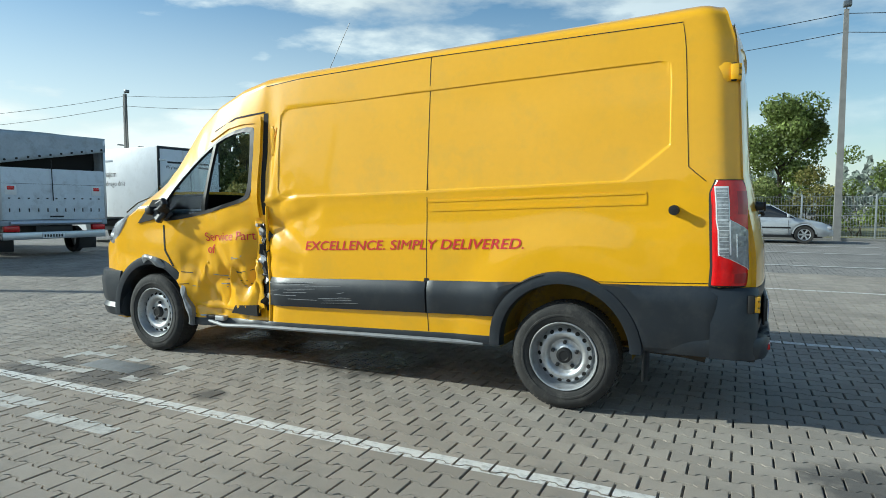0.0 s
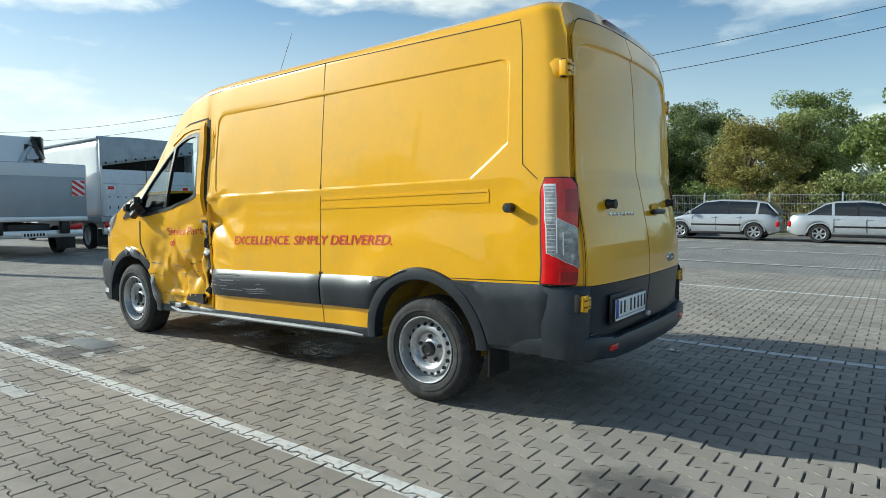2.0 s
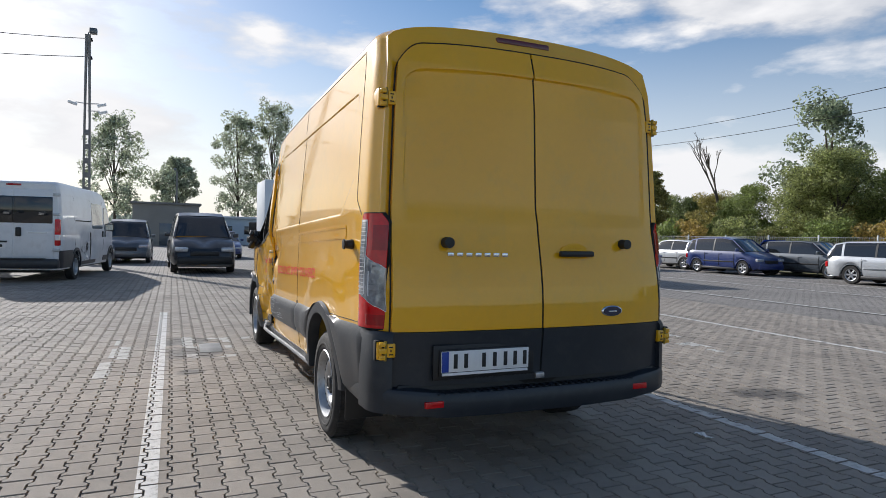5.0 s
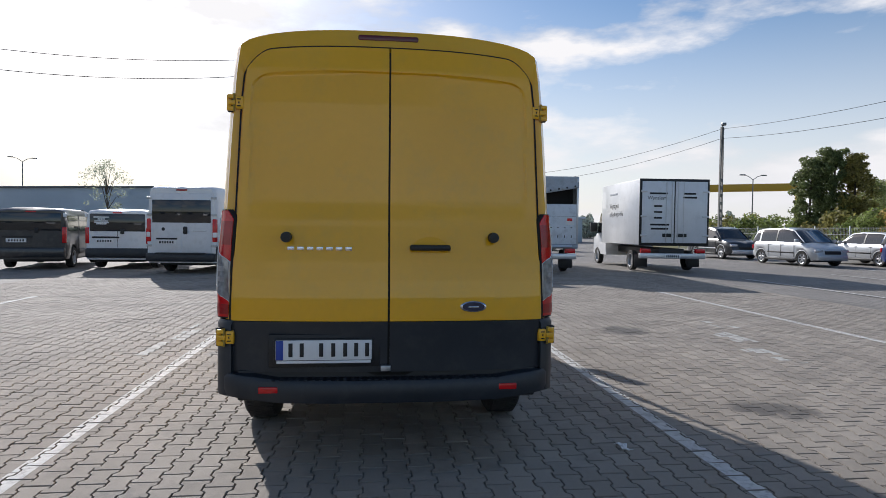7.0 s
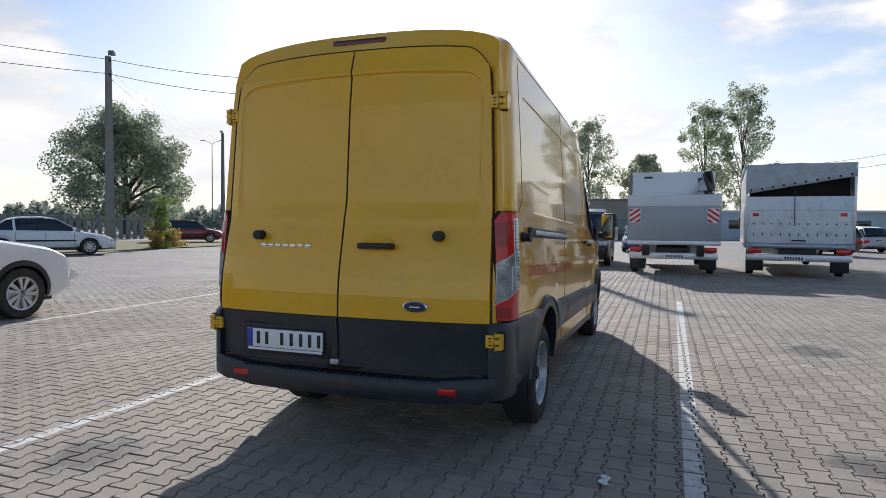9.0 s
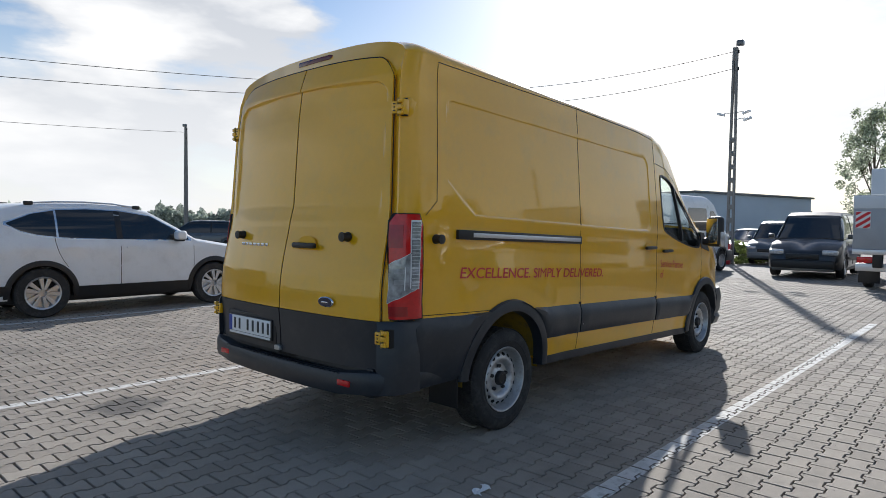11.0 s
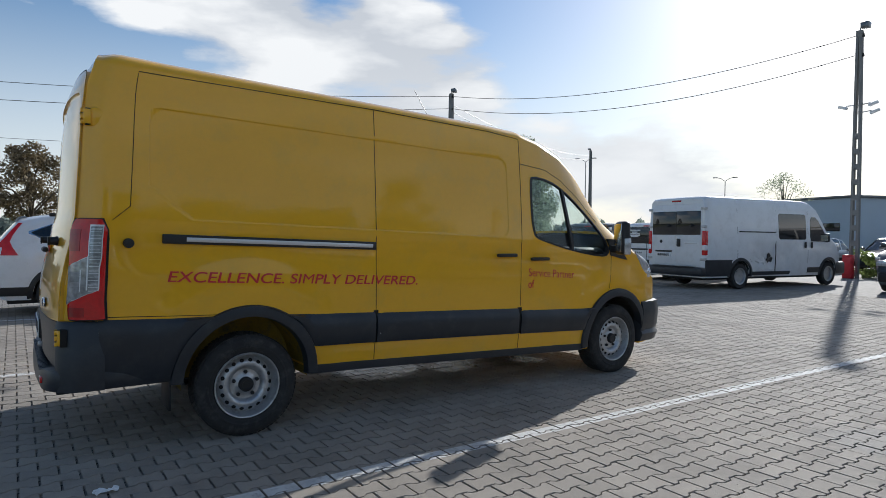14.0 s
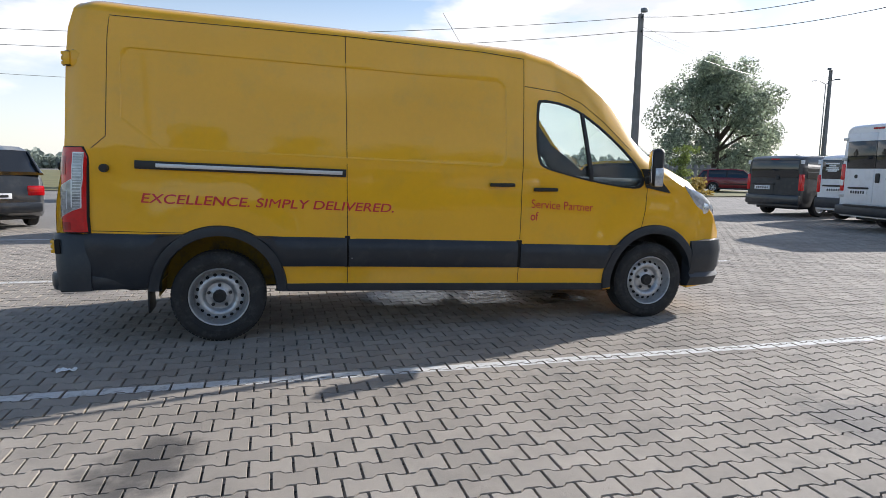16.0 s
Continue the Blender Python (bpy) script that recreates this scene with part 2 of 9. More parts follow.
def thing(name, label, category, at=(0, 0, 0), turn=0.0, group="", kind=""):
    e = new(name)
    e.matrix_world = pose(*at, 0, 0, turn)
    return tagged(e, label, category, group, kind)


def tube(name, pts, radius, material, parent=None, sides=8, label="", radii=None):
    """A round bar along a line of points."""
    pts = [Vector(p) for p in pts]
    verts, faces = [], []
    for i, p in enumerate(pts):
        d = (pts[min(i + 1, len(pts) - 1)] - pts[max(i - 1, 0)]).normalized()
        a = d.orthogonal().normalized() if i == 0 else (a - d * a.dot(d)).normalized()
        b = d.cross(a)
        r = radii[i] if radii else radius
        verts += [p + (a * math.cos(k * math.tau / sides) + b * math.sin(k * math.tau / sides)) * r for k in range(sides)]
    for i in range(len(pts) - 1):
        faces += [(i * sides + k, i * sides + (k + 1) % sides, (i + 1) * sides + (k + 1) % sides, (i + 1) * sides + k) for k in range(sides)]
    faces += [tuple(range(sides)), tuple(range((len(pts) - 1) * sides, len(pts) * sides))]
    return obj(name, verts, faces, material, parent, label, smooth=True)


def lathe(name, profile, material, parent=None, sides=40, label="", at=(0, 0, 0), axis="y", flip=1, caps=True):
    """A turned form: profile rows of (radius, along)."""
    verts, faces = [], []
    for r, h in profile:
        for k in range(sides):
            c, s = math.cos(k * math.tau / sides) * r, math.sin(k * math.tau / sides) * r
            verts.append(Vector(at) + Vector((c, flip * h, s) if axis == "y" else (c, s, h)))
    n = len(profile)
    for i in range(n - 1):
        faces += [(i * sides + k, i * sides + (k + 1) % sides, (i + 1) * sides + (k + 1) % sides, (i + 1) * sides + k) for k in range(sides)]
    if caps and profile[0][0] > 0.001:
        faces.append(tuple(range(sides)))
    if caps and profile[-1][0] > 0.001:
        faces.append(tuple(range((n - 1) * sides, n * sides)))
    return obj(name, verts, faces, material, parent, label, smooth=True)


def interp(x, xs, ys):
    return float(np.interp(x, xs, ys))


def smooth01(v):
    v = min(1.0, max(0.0, v))
    return v * v * (3 - 2 * v)


def baked(ob, cutters):
    """ob with the cutters taken out of it, as plain mesh."""
    for c in cutters:
        md = ob.modifiers.new("cut", "BOOLEAN")
        md.operation, md.solver, md.object = "DIFFERENCE", "EXACT", c
    dg = bpy.context.evaluated_depsgraph_get()
    me = bpy.data.meshes.new_from_object(ob.evaluated_get(dg))
    ob.modifiers.clear()
    old = ob.data
    ob.data = me
    bpy.data.meshes.remove(old)
    for c in cutters:
        bpy.data.objects.remove(c)
    return ob


def text_mesh(text, size, weight=0.0):
    """Letters of the built-in font as vertices in a plane and faces."""
    cu = bpy.data.curves.new("letters", "FONT")
    cu.body, cu.size, cu.offset = text, size, size * weight
    ob = new("letters", cu)
    dg = bpy.context.evaluated_depsgraph_get()
    me = bpy.data.meshes.new_from_object(ob.evaluated_get(dg))
    verts = [(v.co.x, v.co.y) for v in me.vertices]
    faces = [tuple(p.vertices) for p in me.polygons]
    bpy.data.objects.remove(ob)
    bpy.data.curves.remove(cu)
    bpy.data.meshes.remove(me)
    return verts, faces


def islands(verts, faces):
    """The separate letters of a text mesh."""
    home = list(range(len(verts)))

    def find(a):
        while home[a] != a:
            home[a] = home[home[a]]
            a = home[a]
        return a
    for f in faces:
        for a in f[1:]:
            home[find(a)] = find(f[0])
    sets = {}
    for f in faces:
        sets.setdefault(find(f[0]), []).append(f)
    for fs in sets.values():
        used = sorted({a for f in fs for a in f})
        at = {a: i for i, a in enumerate(used)}
        yield [verts[a] for a in used], [tuple(at[a] for a in f) for f in fs]


def bold_letters(text, size, weight=0.009):
    """Thickened letters; the ones with sharp inner corners keep their thin outline."""
    thin = sorted(islands(*text_mesh(text, size)), key=lambda i: min(v[0] for v in i[0]))
    bold = list(islands(*text_mesh(text, size, weight)))
    marks = [c for c in text if c != " "]
    if len(thin) != len(marks):
        return thin
    out = []
    for c, (vs, fs) in zip(marks, thin):
        if c in "MW":
            lo, hi = min(v[0] for v in vs), max(v[0] for v in vs)
            bold = [b for b in bold if not lo < sum(v[0] for v in b[0]) / len(b[0]) < hi]
            out.append((vs, fs))
    return bold + out


# ---- ground ----
def ground_material():
    m = mat("grey_concrete_paving", (0.26, 0.243, 0.222), 0.85, vary=0.2, scale=0.5, bump=0.0, fine=30, dirt=(0.11, 0.10, 0.092), dirt_amount=0.5)
    n, l = m.node_tree.nodes, m.node_tree.links
    b = n["Principled BSDF"]
    tc, br = n.new("ShaderNodeTexCoord"), n.new("ShaderNodeTexBrick")
    br.offset, br.inputs["Scale"].default_value = 0.5, 1.0
    br.inputs["Brick Width"].default_value, br.inputs["Row Height"].default_value, br.inputs["Mortar Size"].default_value = 0.195, 0.134, 0.008
    br.inputs["Color1"].default_value, br.inputs["Color2"].default_value, br.inputs["Mortar"].default_value = (0.92, 0.92, 0.92, 1), (1.08, 1.06, 1.04, 1), (0.18, 0.17, 0.16, 1)
    l.new(tc.outputs["Object"], br.inputs["Vector"])
    mul = n.new("ShaderNodeMix")
    mul.data_type, mul.blend_type = "RGBA", "MULTIPLY"
    mul.inputs["Factor"].default_value = 1.0
    l.new(b.inputs["Base Color"].links[0].from_socket, mul.inputs["A"])
    l.new(br.outputs["Color"], mul.inputs["B"])
    l.new(mul.outputs["Result"], b.inputs["Base Color"])
    return m


GROUND = ground_material()
PAVER = mat("concrete_paver", (0.302, 0.266, 0.224), 0.85, vary=0.2, scale=0.7, bump=0.4, fine=240, dirt=(0.13, 0.12, 0.105), dirt_amount=0.5, per_object=0.06)
pn, plk = PAVER.node_tree.nodes, PAVER.node_tree.links
geo, isl, vm = pn.new("ShaderNodeNewGeometry"), pn.new("ShaderNodeMapRange"), pn.new("ShaderNodeVectorMath")
isl.inputs["To Min"].default_value, isl.inputs["To Max"].default_value = 0.87, 1.10
vm.operation = "SCALE"
plk.new(geo.outputs["Random Per Island"], isl.inputs["Value"])
pb = pn["Principled BSDF"]
plk.new(pb.inputs["Base Color"].links[0].from_socket, vm.inputs[0])
plk.new(isl.outputs["Result"], vm.inputs["Scale"])
plk.new(vm.outputs["Vector"], pb.inputs["Base Color"])

STAINS = ((1.07, -2.89, 0.22), (4.76, -3.36, 0.4), (2.81, 0.45, 0.5), (-0.36, 1.42, 0.28), (3.47, 1.73, 0.14), (4.53, 1.68, 0.42), (4.49, 0.18, 0.5), (0.98, -3.05, 0.25), (5.28, 1.77, 0.35))


def stain(m):
    """Oil and damp spots with ragged edges at set places of the yard; the grain follows the yard, not the block."""
    n, l = m.node_tree.nodes, m.node_tree.links
    b = n["Principled BSDF"]
    g = n.new("ShaderNodeNewGeometry")
    for q in [k for k in n if k.bl_idname == "ShaderNodeTexNoise"]:
        l.new(g.outputs["Position"], q.inputs["Vector"])
    rag = n.new("ShaderNodeTexNoise")
    rag.inputs["Scale"].default_value, rag.inputs["Detail"].default_value, rag.inputs["Roughness"].default_value = 5.0, 6.0, 0.65
    l.new(g.outputs["Position"], rag.inputs["Vector"])
    total = None
    for x, y, r in STAINS:
        d, mr = n.new("ShaderNodeVectorMath"), n.new("ShaderNodeMapRange")
        d.operation = "DISTANCE"
        d.inputs[1].default_value = (x, y, 0)
        l.new(g.outputs["Position"], d.inputs[0])
        mr.inputs["From Min"].default_value, mr.inputs["From Max"].default_value = 0.0, r * 1.7
        mr.inputs["To Min"].default_value, mr.inputs["To Max"].default_value = 1.0, 0.0
        l.new(d.outputs["Value"], mr.inputs["Value"])
        if total is None:
            total = mr.outputs["Result"]
        else:
            mx = n.new("ShaderNodeMath")
            mx.operation = "MAXIMUM"
            l.new(total, mx.inputs[0])
            l.new(mr.outputs["Result"], mx.inputs[1])
            total = mx.outputs[0]
    ad, ramp, mix = n.new("ShaderNodeMath"), n.new("ShaderNodeMapRange"), n.new("ShaderNodeMix")
    ad.operation = "MULTIPLY"
    l.new(total, ad.inputs[0])
    l.new(rag.outputs["Fac"], ad.inputs[1])
    ramp.interpolation_type = "SMOOTHSTEP"
    ramp.inputs["From Min"].default_value, ramp.inputs["From Max"].default_value = 0.16, 0.36
    ramp.inputs["To Min"].default_value, ramp.inputs["To Max"].default_value = 0.0, 0.72
    l.new(ad.outputs[0], ramp.inputs["Value"])
    mix.data_type = "RGBA"
    mix.inputs["B"].default_value = (0.045, 0.043, 0.042, 1)
    l.new(ramp.outputs["Result"], mix.inputs["Factor"])
    l.new(b.inputs["Base Color"].links[0].from_socket, mix.inputs["A"])
    l.new(mix.outputs["Result"], b.inputs["Base Color"])
    wet = n.new("ShaderNodeMapRange")
    wet.inputs["To Min"].default_value, wet.inputs["To Max"].default_value = b.inputs["Roughness"].default_value, 0.7
    l.new(ramp.outputs["Result"], wet.inputs["Value"])
    l.new(wet.outputs["Result"], b.inputs["Roughness"])


stain(PAVER)


def wet_patches(m):
    """Rain water left on the blocks under the van: dark and mirror-smooth, with ragged rims."""
    n, l = m.node_tree.nodes, m.node_tree.links
    b = n["Principled BSDF"]
    g, rag = n.new("ShaderNodeNewGeometry"), n.new("ShaderNodeTexNoise")
    rag.inputs["Scale"].default_value, rag.inputs["Detail"].default_value = 3.2, 5.0
    l.new(g.outputs["Position"], rag.inputs["Vector"])
    fall = None
    for x, y, r in ((3.0, 0.40, 0.75), (3.75, 0.20, 0.65), (4.6, 0.05, 0.45)):
        d, mr = n.new("ShaderNodeVectorMath"), n.new("ShaderNodeMapRange")
        d.operation = "DISTANCE"
        d.inputs[1].default_value = (x, y, 0)
        l.new(g.outputs["Position"], d.inputs[0])
        mr.inputs["From Max"].default_value, mr.inputs["To Min"].default_value, mr.inputs["To Max"].default_value = r, 1.0, 0.0
        l.new(d.outputs["Value"], mr.inputs["Value"])
        if fall is None:
            fall = mr.outputs["Result"]
        else:
            mx = n.new("ShaderNodeMath")
            mx.operation = "MAXIMUM"
            l.new(fall, mx.inputs[0])
            l.new(mr.outputs["Result"], mx.inputs[1])
            fall = mx.outputs[0]
    mu, ramp, ro, mix = n.new("ShaderNodeMath"), n.new("ShaderNodeMapRange"), n.new("ShaderNodeMix"), n.new("ShaderNodeMix")
    mu.operation = "MULTIPLY"
    l.new(fall, mu.inputs[0])
    l.new(rag.outputs["Fac"], mu.inputs[1])
    ramp.inputs["From Min"].default_value, ramp.inputs["From Max"].default_value = 0.12, 0.34
    l.new(mu.outputs[0], ramp.inputs["Value"])
    l.new(ramp.outputs["Result"], ro.inputs["Factor"])
    l.new(b.inputs["Roughness"].links[0].from_socket, ro.inputs["A"])
    ro.inputs["B"].default_value = 0.14
    l.new(ro.outputs["Result"], b.inputs["Roughness"])
    mix.data_type = "RGBA"
    l.new(ramp.outputs["Result"], mix.inputs["Factor"])
    l.new(b.inputs["Base Color"].links[0].from_socket, mix.inputs["A"])
    mix.inputs["B"].default_value = (0.07, 0.065, 0.06, 1)
    l.new(mix.outputs["Result"], b.inputs["Base Color"])


wet_patches(PAVER)
GROUND_Z = -0.016
g = obj("ground", [(-600, -600, GROUND_Z), (600, -600, GROUND_Z), (600, 600, GROUND_Z), (-600, 600, GROUND_Z)], [(0, 1, 2, 3)], GROUND)
tagged(g, "wide grey concrete block paving of a vehicle yard", "ground", kind="structure")
PX0, PX1, PY0, PY1 = -3.6, 17.0, -9.1, 8.4


def strip_mesh(y0, x0, x1, width, z, step=0.25):
    verts, faces = [], []
    n = max(2, int((x1 - x0) / step))
    for i in range(n + 1):
        x = x0 + (x1 - x0) * i / n
        verts += [(x, y0 - width / 2, z), (x, y0 + width / 2, z)]
        if i:
            faces.append((2 * i - 2, 2 * i - 1, 2 * i + 1, 2 * i))
    return verts, faces


# where each line runs at x = 1, its ends and its slant against the courses
LINES = ((2.01, -3.6, 8.2, 0.0), (-1.945, -3.6, 9.0, -0.0135), (-6.35, -3.6, 10.0, -0.0135), (6.4, -3.6, 9.0, 0.0))
for y0, xa, xb in ((-11.0, -8, 14), (-15.5, -10, 16), (-19.0, -12, 30)):
    o = obj("painted_line", *strip_mesh(y0, xa, xb, 0.11, 0.0), LINE_PAINT)
    tagged(o, "worn white painted parking bay line", "road marking", group="parking bay lines", kind="structure")
# ---- delivery van ----
RAKE = 0.034


def rk(x):
    return -RAKE * (x - 2.2)


ZR_X = (0.1, 0.5, 2.2, 3.3, 3.68, 3.95, 4.25, 4.46, 4.66, 4.89, 5.15, 5.45, 5.66, 5.80)
ZR_Z = (2.336, 2.337, 2.329, 2.322, 2.315, 2.27, 2.185, 2.06, 1.90, 1.66, 1.47, 1.34, 1.17, 1.00)
ZC_Z = (2.485, 2.49, 2.48, 2.475, 2.465, 2.42, 2.31, 2.17, 2.00, 1.74, 1.53, 1.40, 1.22, 1.03)
WR_Y = (0.902, 0.906, 0.900, 0.893, 0.88, 0.855, 0.81, 0.785, 0.765, 0.76, 0.77, 0.76, 0.70, 0.62)
WB_Y = (0.955, 0.968, 0.972, 0.972, 0.972, 0.972, 0.97, 0.968, 0.965, 0.962, 0.955, 0.925, 0.86, 0.76)
VAN_Y = 0.0


# sharp folds of the crash: from, to, half width, depth
CREASES = ((3.12, 1.30, 3.60, 1.16, 0.06, 0.016), (3.25, 1.02, 3.62, 1.25, 0.07, 0.020), (3.36, 1.42, 3.60, 1.33, 0.05, 0.014), (3.30, 0.86, 3.60, 0.93, 0.05, 0.016), (3.86, 1.20, 4.55, 0.98, 0.07, 0.016), (4.0, 0.62, 4.22, 1.06, 0.08, 0.026), (4.2, 0.55, 4.52, 0.95, 0.07, 0.022), (3.78, 0.92, 4.3, 0.70, 0.06, 0.022), (3.60, 1.45, 3.56, 2.0, 0.04, 0.014))


def dent(x, z):
    """How far the crash has pushed in the side by the driver's door."""
    d = 0.0
    for cx, cz, rx, rz, h in ((4.05, 0.62, 0.42, 0.28, 0.10), (3.72, 0.85, 0.16, 0.45, 0.09), (3.5, 1.18, 0.24, 0.14, 0.035), (3.62, 1.85, 0.10, 0.4, 0.02), (4.35, 0.95, 0.3, 0.22, 0.03), (5.2, 0.95, 0.25, 0.12, 0.02), (3.2, 1.2, 0.12, 0.10, 0.012)):
        q = ((x - cx) / rx) ** 2 + ((z - cz) / rz) ** 2
        if q < 4:
            d += h * math.exp(-q * 1.6)
    near = smooth01((x - 3.15) / 0.35) * smooth01((5.4 - x) / 0.6) * smooth01((2.15 - z) / 0.4)
    fold = noise.noise((x * 5.0, z * 4.0, 3.1)) * 0.022 + abs(noise.noise((x * 9.0, z * 6.0, 7.7))) * 0.018
    for xa, za, xb, zb, wide, deep in CREASES:
        ux, uz = xb - xa, zb - za
        f = min(1.0, max(0.0, ((x - xa) * ux + (z - za) * uz) / (ux * ux + uz * uz)))
        q = math.hypot(x - xa - f * ux, z - za - f * uz)
        if q < wide:
            d += deep * (1 - q / wide) * (0.35 + 0.65 * math.sin(math.pi * (0.15 + 0.85 * f)))
    low = smooth01((1.05 - z) / 0.3) * smooth01((x - 3.55) / 0.1) * smooth01((4.75 - x) / 0.2)
    return d + fold * near * (0.35 + 1.1 * low)


def press(x, z):
    """Pressed shapes of the body side, inwards positive."""
    p = 0.0
    # large recessed panel with a cut lower rear corner
    dx = min(x - 0.57, 3.50 - x)
    dz = min(z - 1.408, 2.105 - z)
    dc = ((x - 0.57) + (z - 1.408) * 1.35 - 0.27) / 1.68
    d = min(dx, dz, dc)
    if dx < 0.09 and dz < 0.09:
        d = min(d, 0.09 - math.hypot(0.09 - dx, 0.09 - dz))
    p += 0.007 * smooth01(d / 0.009)
    # shoulder below the panel, then the hollow over the sill
    p += 0.007 * smooth01((1.40 - z) / 0.05) * smooth01((z - 1.02) / 0.2) * smooth01((x - 0.4) / 0.2) * smooth01((4.7 - x) / 0.3)
    # swelling round the wheels
    for cx in (1.21, 4.94):
        r = math.hypot(x - cx, (z - 0.40) * 0.95)
        p -= 0.016 * smooth01((0.80 - r) / 0.24)
    return p


def side_w(x, z, side):
    """Half width of the body at x and height z above the raked base."""
    zr, wr, wb = interp(x, ZR_X, ZR_Z), interp(x, ZR_X, WR_Y), interp(x, ZR_X, WB_Y)
    zk = min(1.38, zr - 0.12)
    if z >= zk:
        f = min(1.0, (z - zk) / (zr - zk))
        w = wb + (wr - wb) * (0.72 * f + 0.28 * f * f)
    else:
        w = wb - 0.035 * smooth01((0.85 - z) / 0.5) ** 2
    w -= press(x, z)
    if side > 0:
        w -= dent(x, z)
    return w


def lean(x, z):
    """The tail leans forward towards the roof."""
    f = smooth01((0.75 - x) / 0.55)
    return f * interp(z, (0.4, 0.9, 1.25, 1.45, 2.0, 2.2, 2.35, 2.5), (0.02, 0.0, 0.015, 0.035, 0.065, 0.085, 0.13, 0.20))


def surf(x, z, side, off=0.0):
    return Vector((x + lean(x, z), side * (side_w(x, z, side) + off) + VAN_Y, z + rk(x)))


def side_patch(name, x0, x1, low, high, side, off, material, parent, label="", step=0.06, rows=4, thick=0.014, top_edge=0.6):
    """A panel that follows the body side between two height lines."""
    n = max(1, int(abs(x1 - x0) / step))
    verts, faces = [], []
    for i in range(n + 1):
        x = x0 + (x1 - x0) * i / n
        a, b = low(x), high(x)
        for j in range(rows + 1):
            z = a + (b - a) * j / rows
            edge = top_edge if j == rows else 0.6 if j == 0 or i in (0, n) else 1.0
            verts.append(surf(x, z, side, off * edge))
        verts.append(surf(x, b, side, off - thick))
        verts.append(surf(x, a, side, off - thick))
    r = rows + 3
    for i in range(n):
        for j in range(r):
            faces.append((i * r + j, i * r + (j + 1) % r, (i + 1) * r + (j + 1) % r, (i + 1) * r + j))
    faces += [tuple(range(r)), tuple(range(n * r, n * r + r))]
    return obj(name, verts, faces, material, parent, label, smooth=True)


def ribbon(name, pts, side, width, off, material, parent, label="", thick=0.004):
    """A narrow strip laid on the body side along points (x, z)."""
    fine = []
    for (xa, za), (xb, zb) in zip(pts, pts[1:]):
        n = max(1, int(math.hypot(xb - xa, zb - za) / 0.06))
        fine += [(xa + (xb - xa) * i / n, za + (zb - za) * i / n) for i in range(n)]
    fine.append(pts[-1])
    verts, faces = [], []
    for i, (x, z) in enumerate(fine):
        xa, za = fine[max(0, i - 1)]
        xb, zb = fine[min(len(fine) - 1, i + 1)]
        L = math.hypot(xb - xa, zb - za) or 1
        nx, nz = -(zb - za) / L * width / 2, (xb - xa) / L * width / 2
        verts += [surf(x + nx, z + nz, side, off), surf(x - nx, z - nz, side, off), surf(x - nx, z - nz, side, off - thick), surf(x + nx, z + nz, side, off - thick)]
        if i:
            a, b = 4 * i - 4, 4 * i
            faces += [(a + k, a + (k + 1) % 4, b + (k + 1) % 4, b + k) for k in range(4)]
    faces += [(0, 1, 2, 3), tuple(range(len(verts) - 4, len(verts)))]
    return obj(name, verts, faces, material, parent, label)


def door_x(y, z):
    """Where the rear doors lie at height z above the raked base."""
    base = interp(z, (0.4, 0.6, 0.78, 0.90, 1.0, 1.10, 1.20, 1.30, 1.36, 1.42, 2.0, 2.2, 2.35, 2.5), (0.062, 0.058, 0.042, 0.044, 0.054, 0.072, 0.094, 0.116, 0.126, 0.133, 0.172, 0.198, 0.250, 0.33))
    side = (abs(y) / 0.86) ** 2 * 0.045 + (abs(y) / 0.86) ** 8 * 0.018
    dx = min(0.795 - abs(y), 2.19 - 0.035 * (y / 0.8) ** 2 - z)
    ey, ez = 0.795 - abs(y), 2.16 - z
    if ey < 0.10 and ez < 0.10:
        dx = min(dx, 0.10 - math.hypot(0.10 - ey, 0.10 - ez))
    return base + side + 0.015 * smooth01(dx / 0.011) * smooth01((z - 1.33) / 0.13)


def door_top(y):
    return 2.335 - 0.045 * (abs(y) / 0.86) ** 3 - 0.10 * max(0.0, (abs(y) - 0.72) / 0.14) ** 2.2


def door_out(z):
    return interp(z, (0.4, 0.8, 1.4, 2.0, 2.4), (0.862, 0.872, 0.858, 0.835, 0.80))


van = thing("delivery_van", "yellow high-roof delivery van with dark trim and a crushed side", "van")


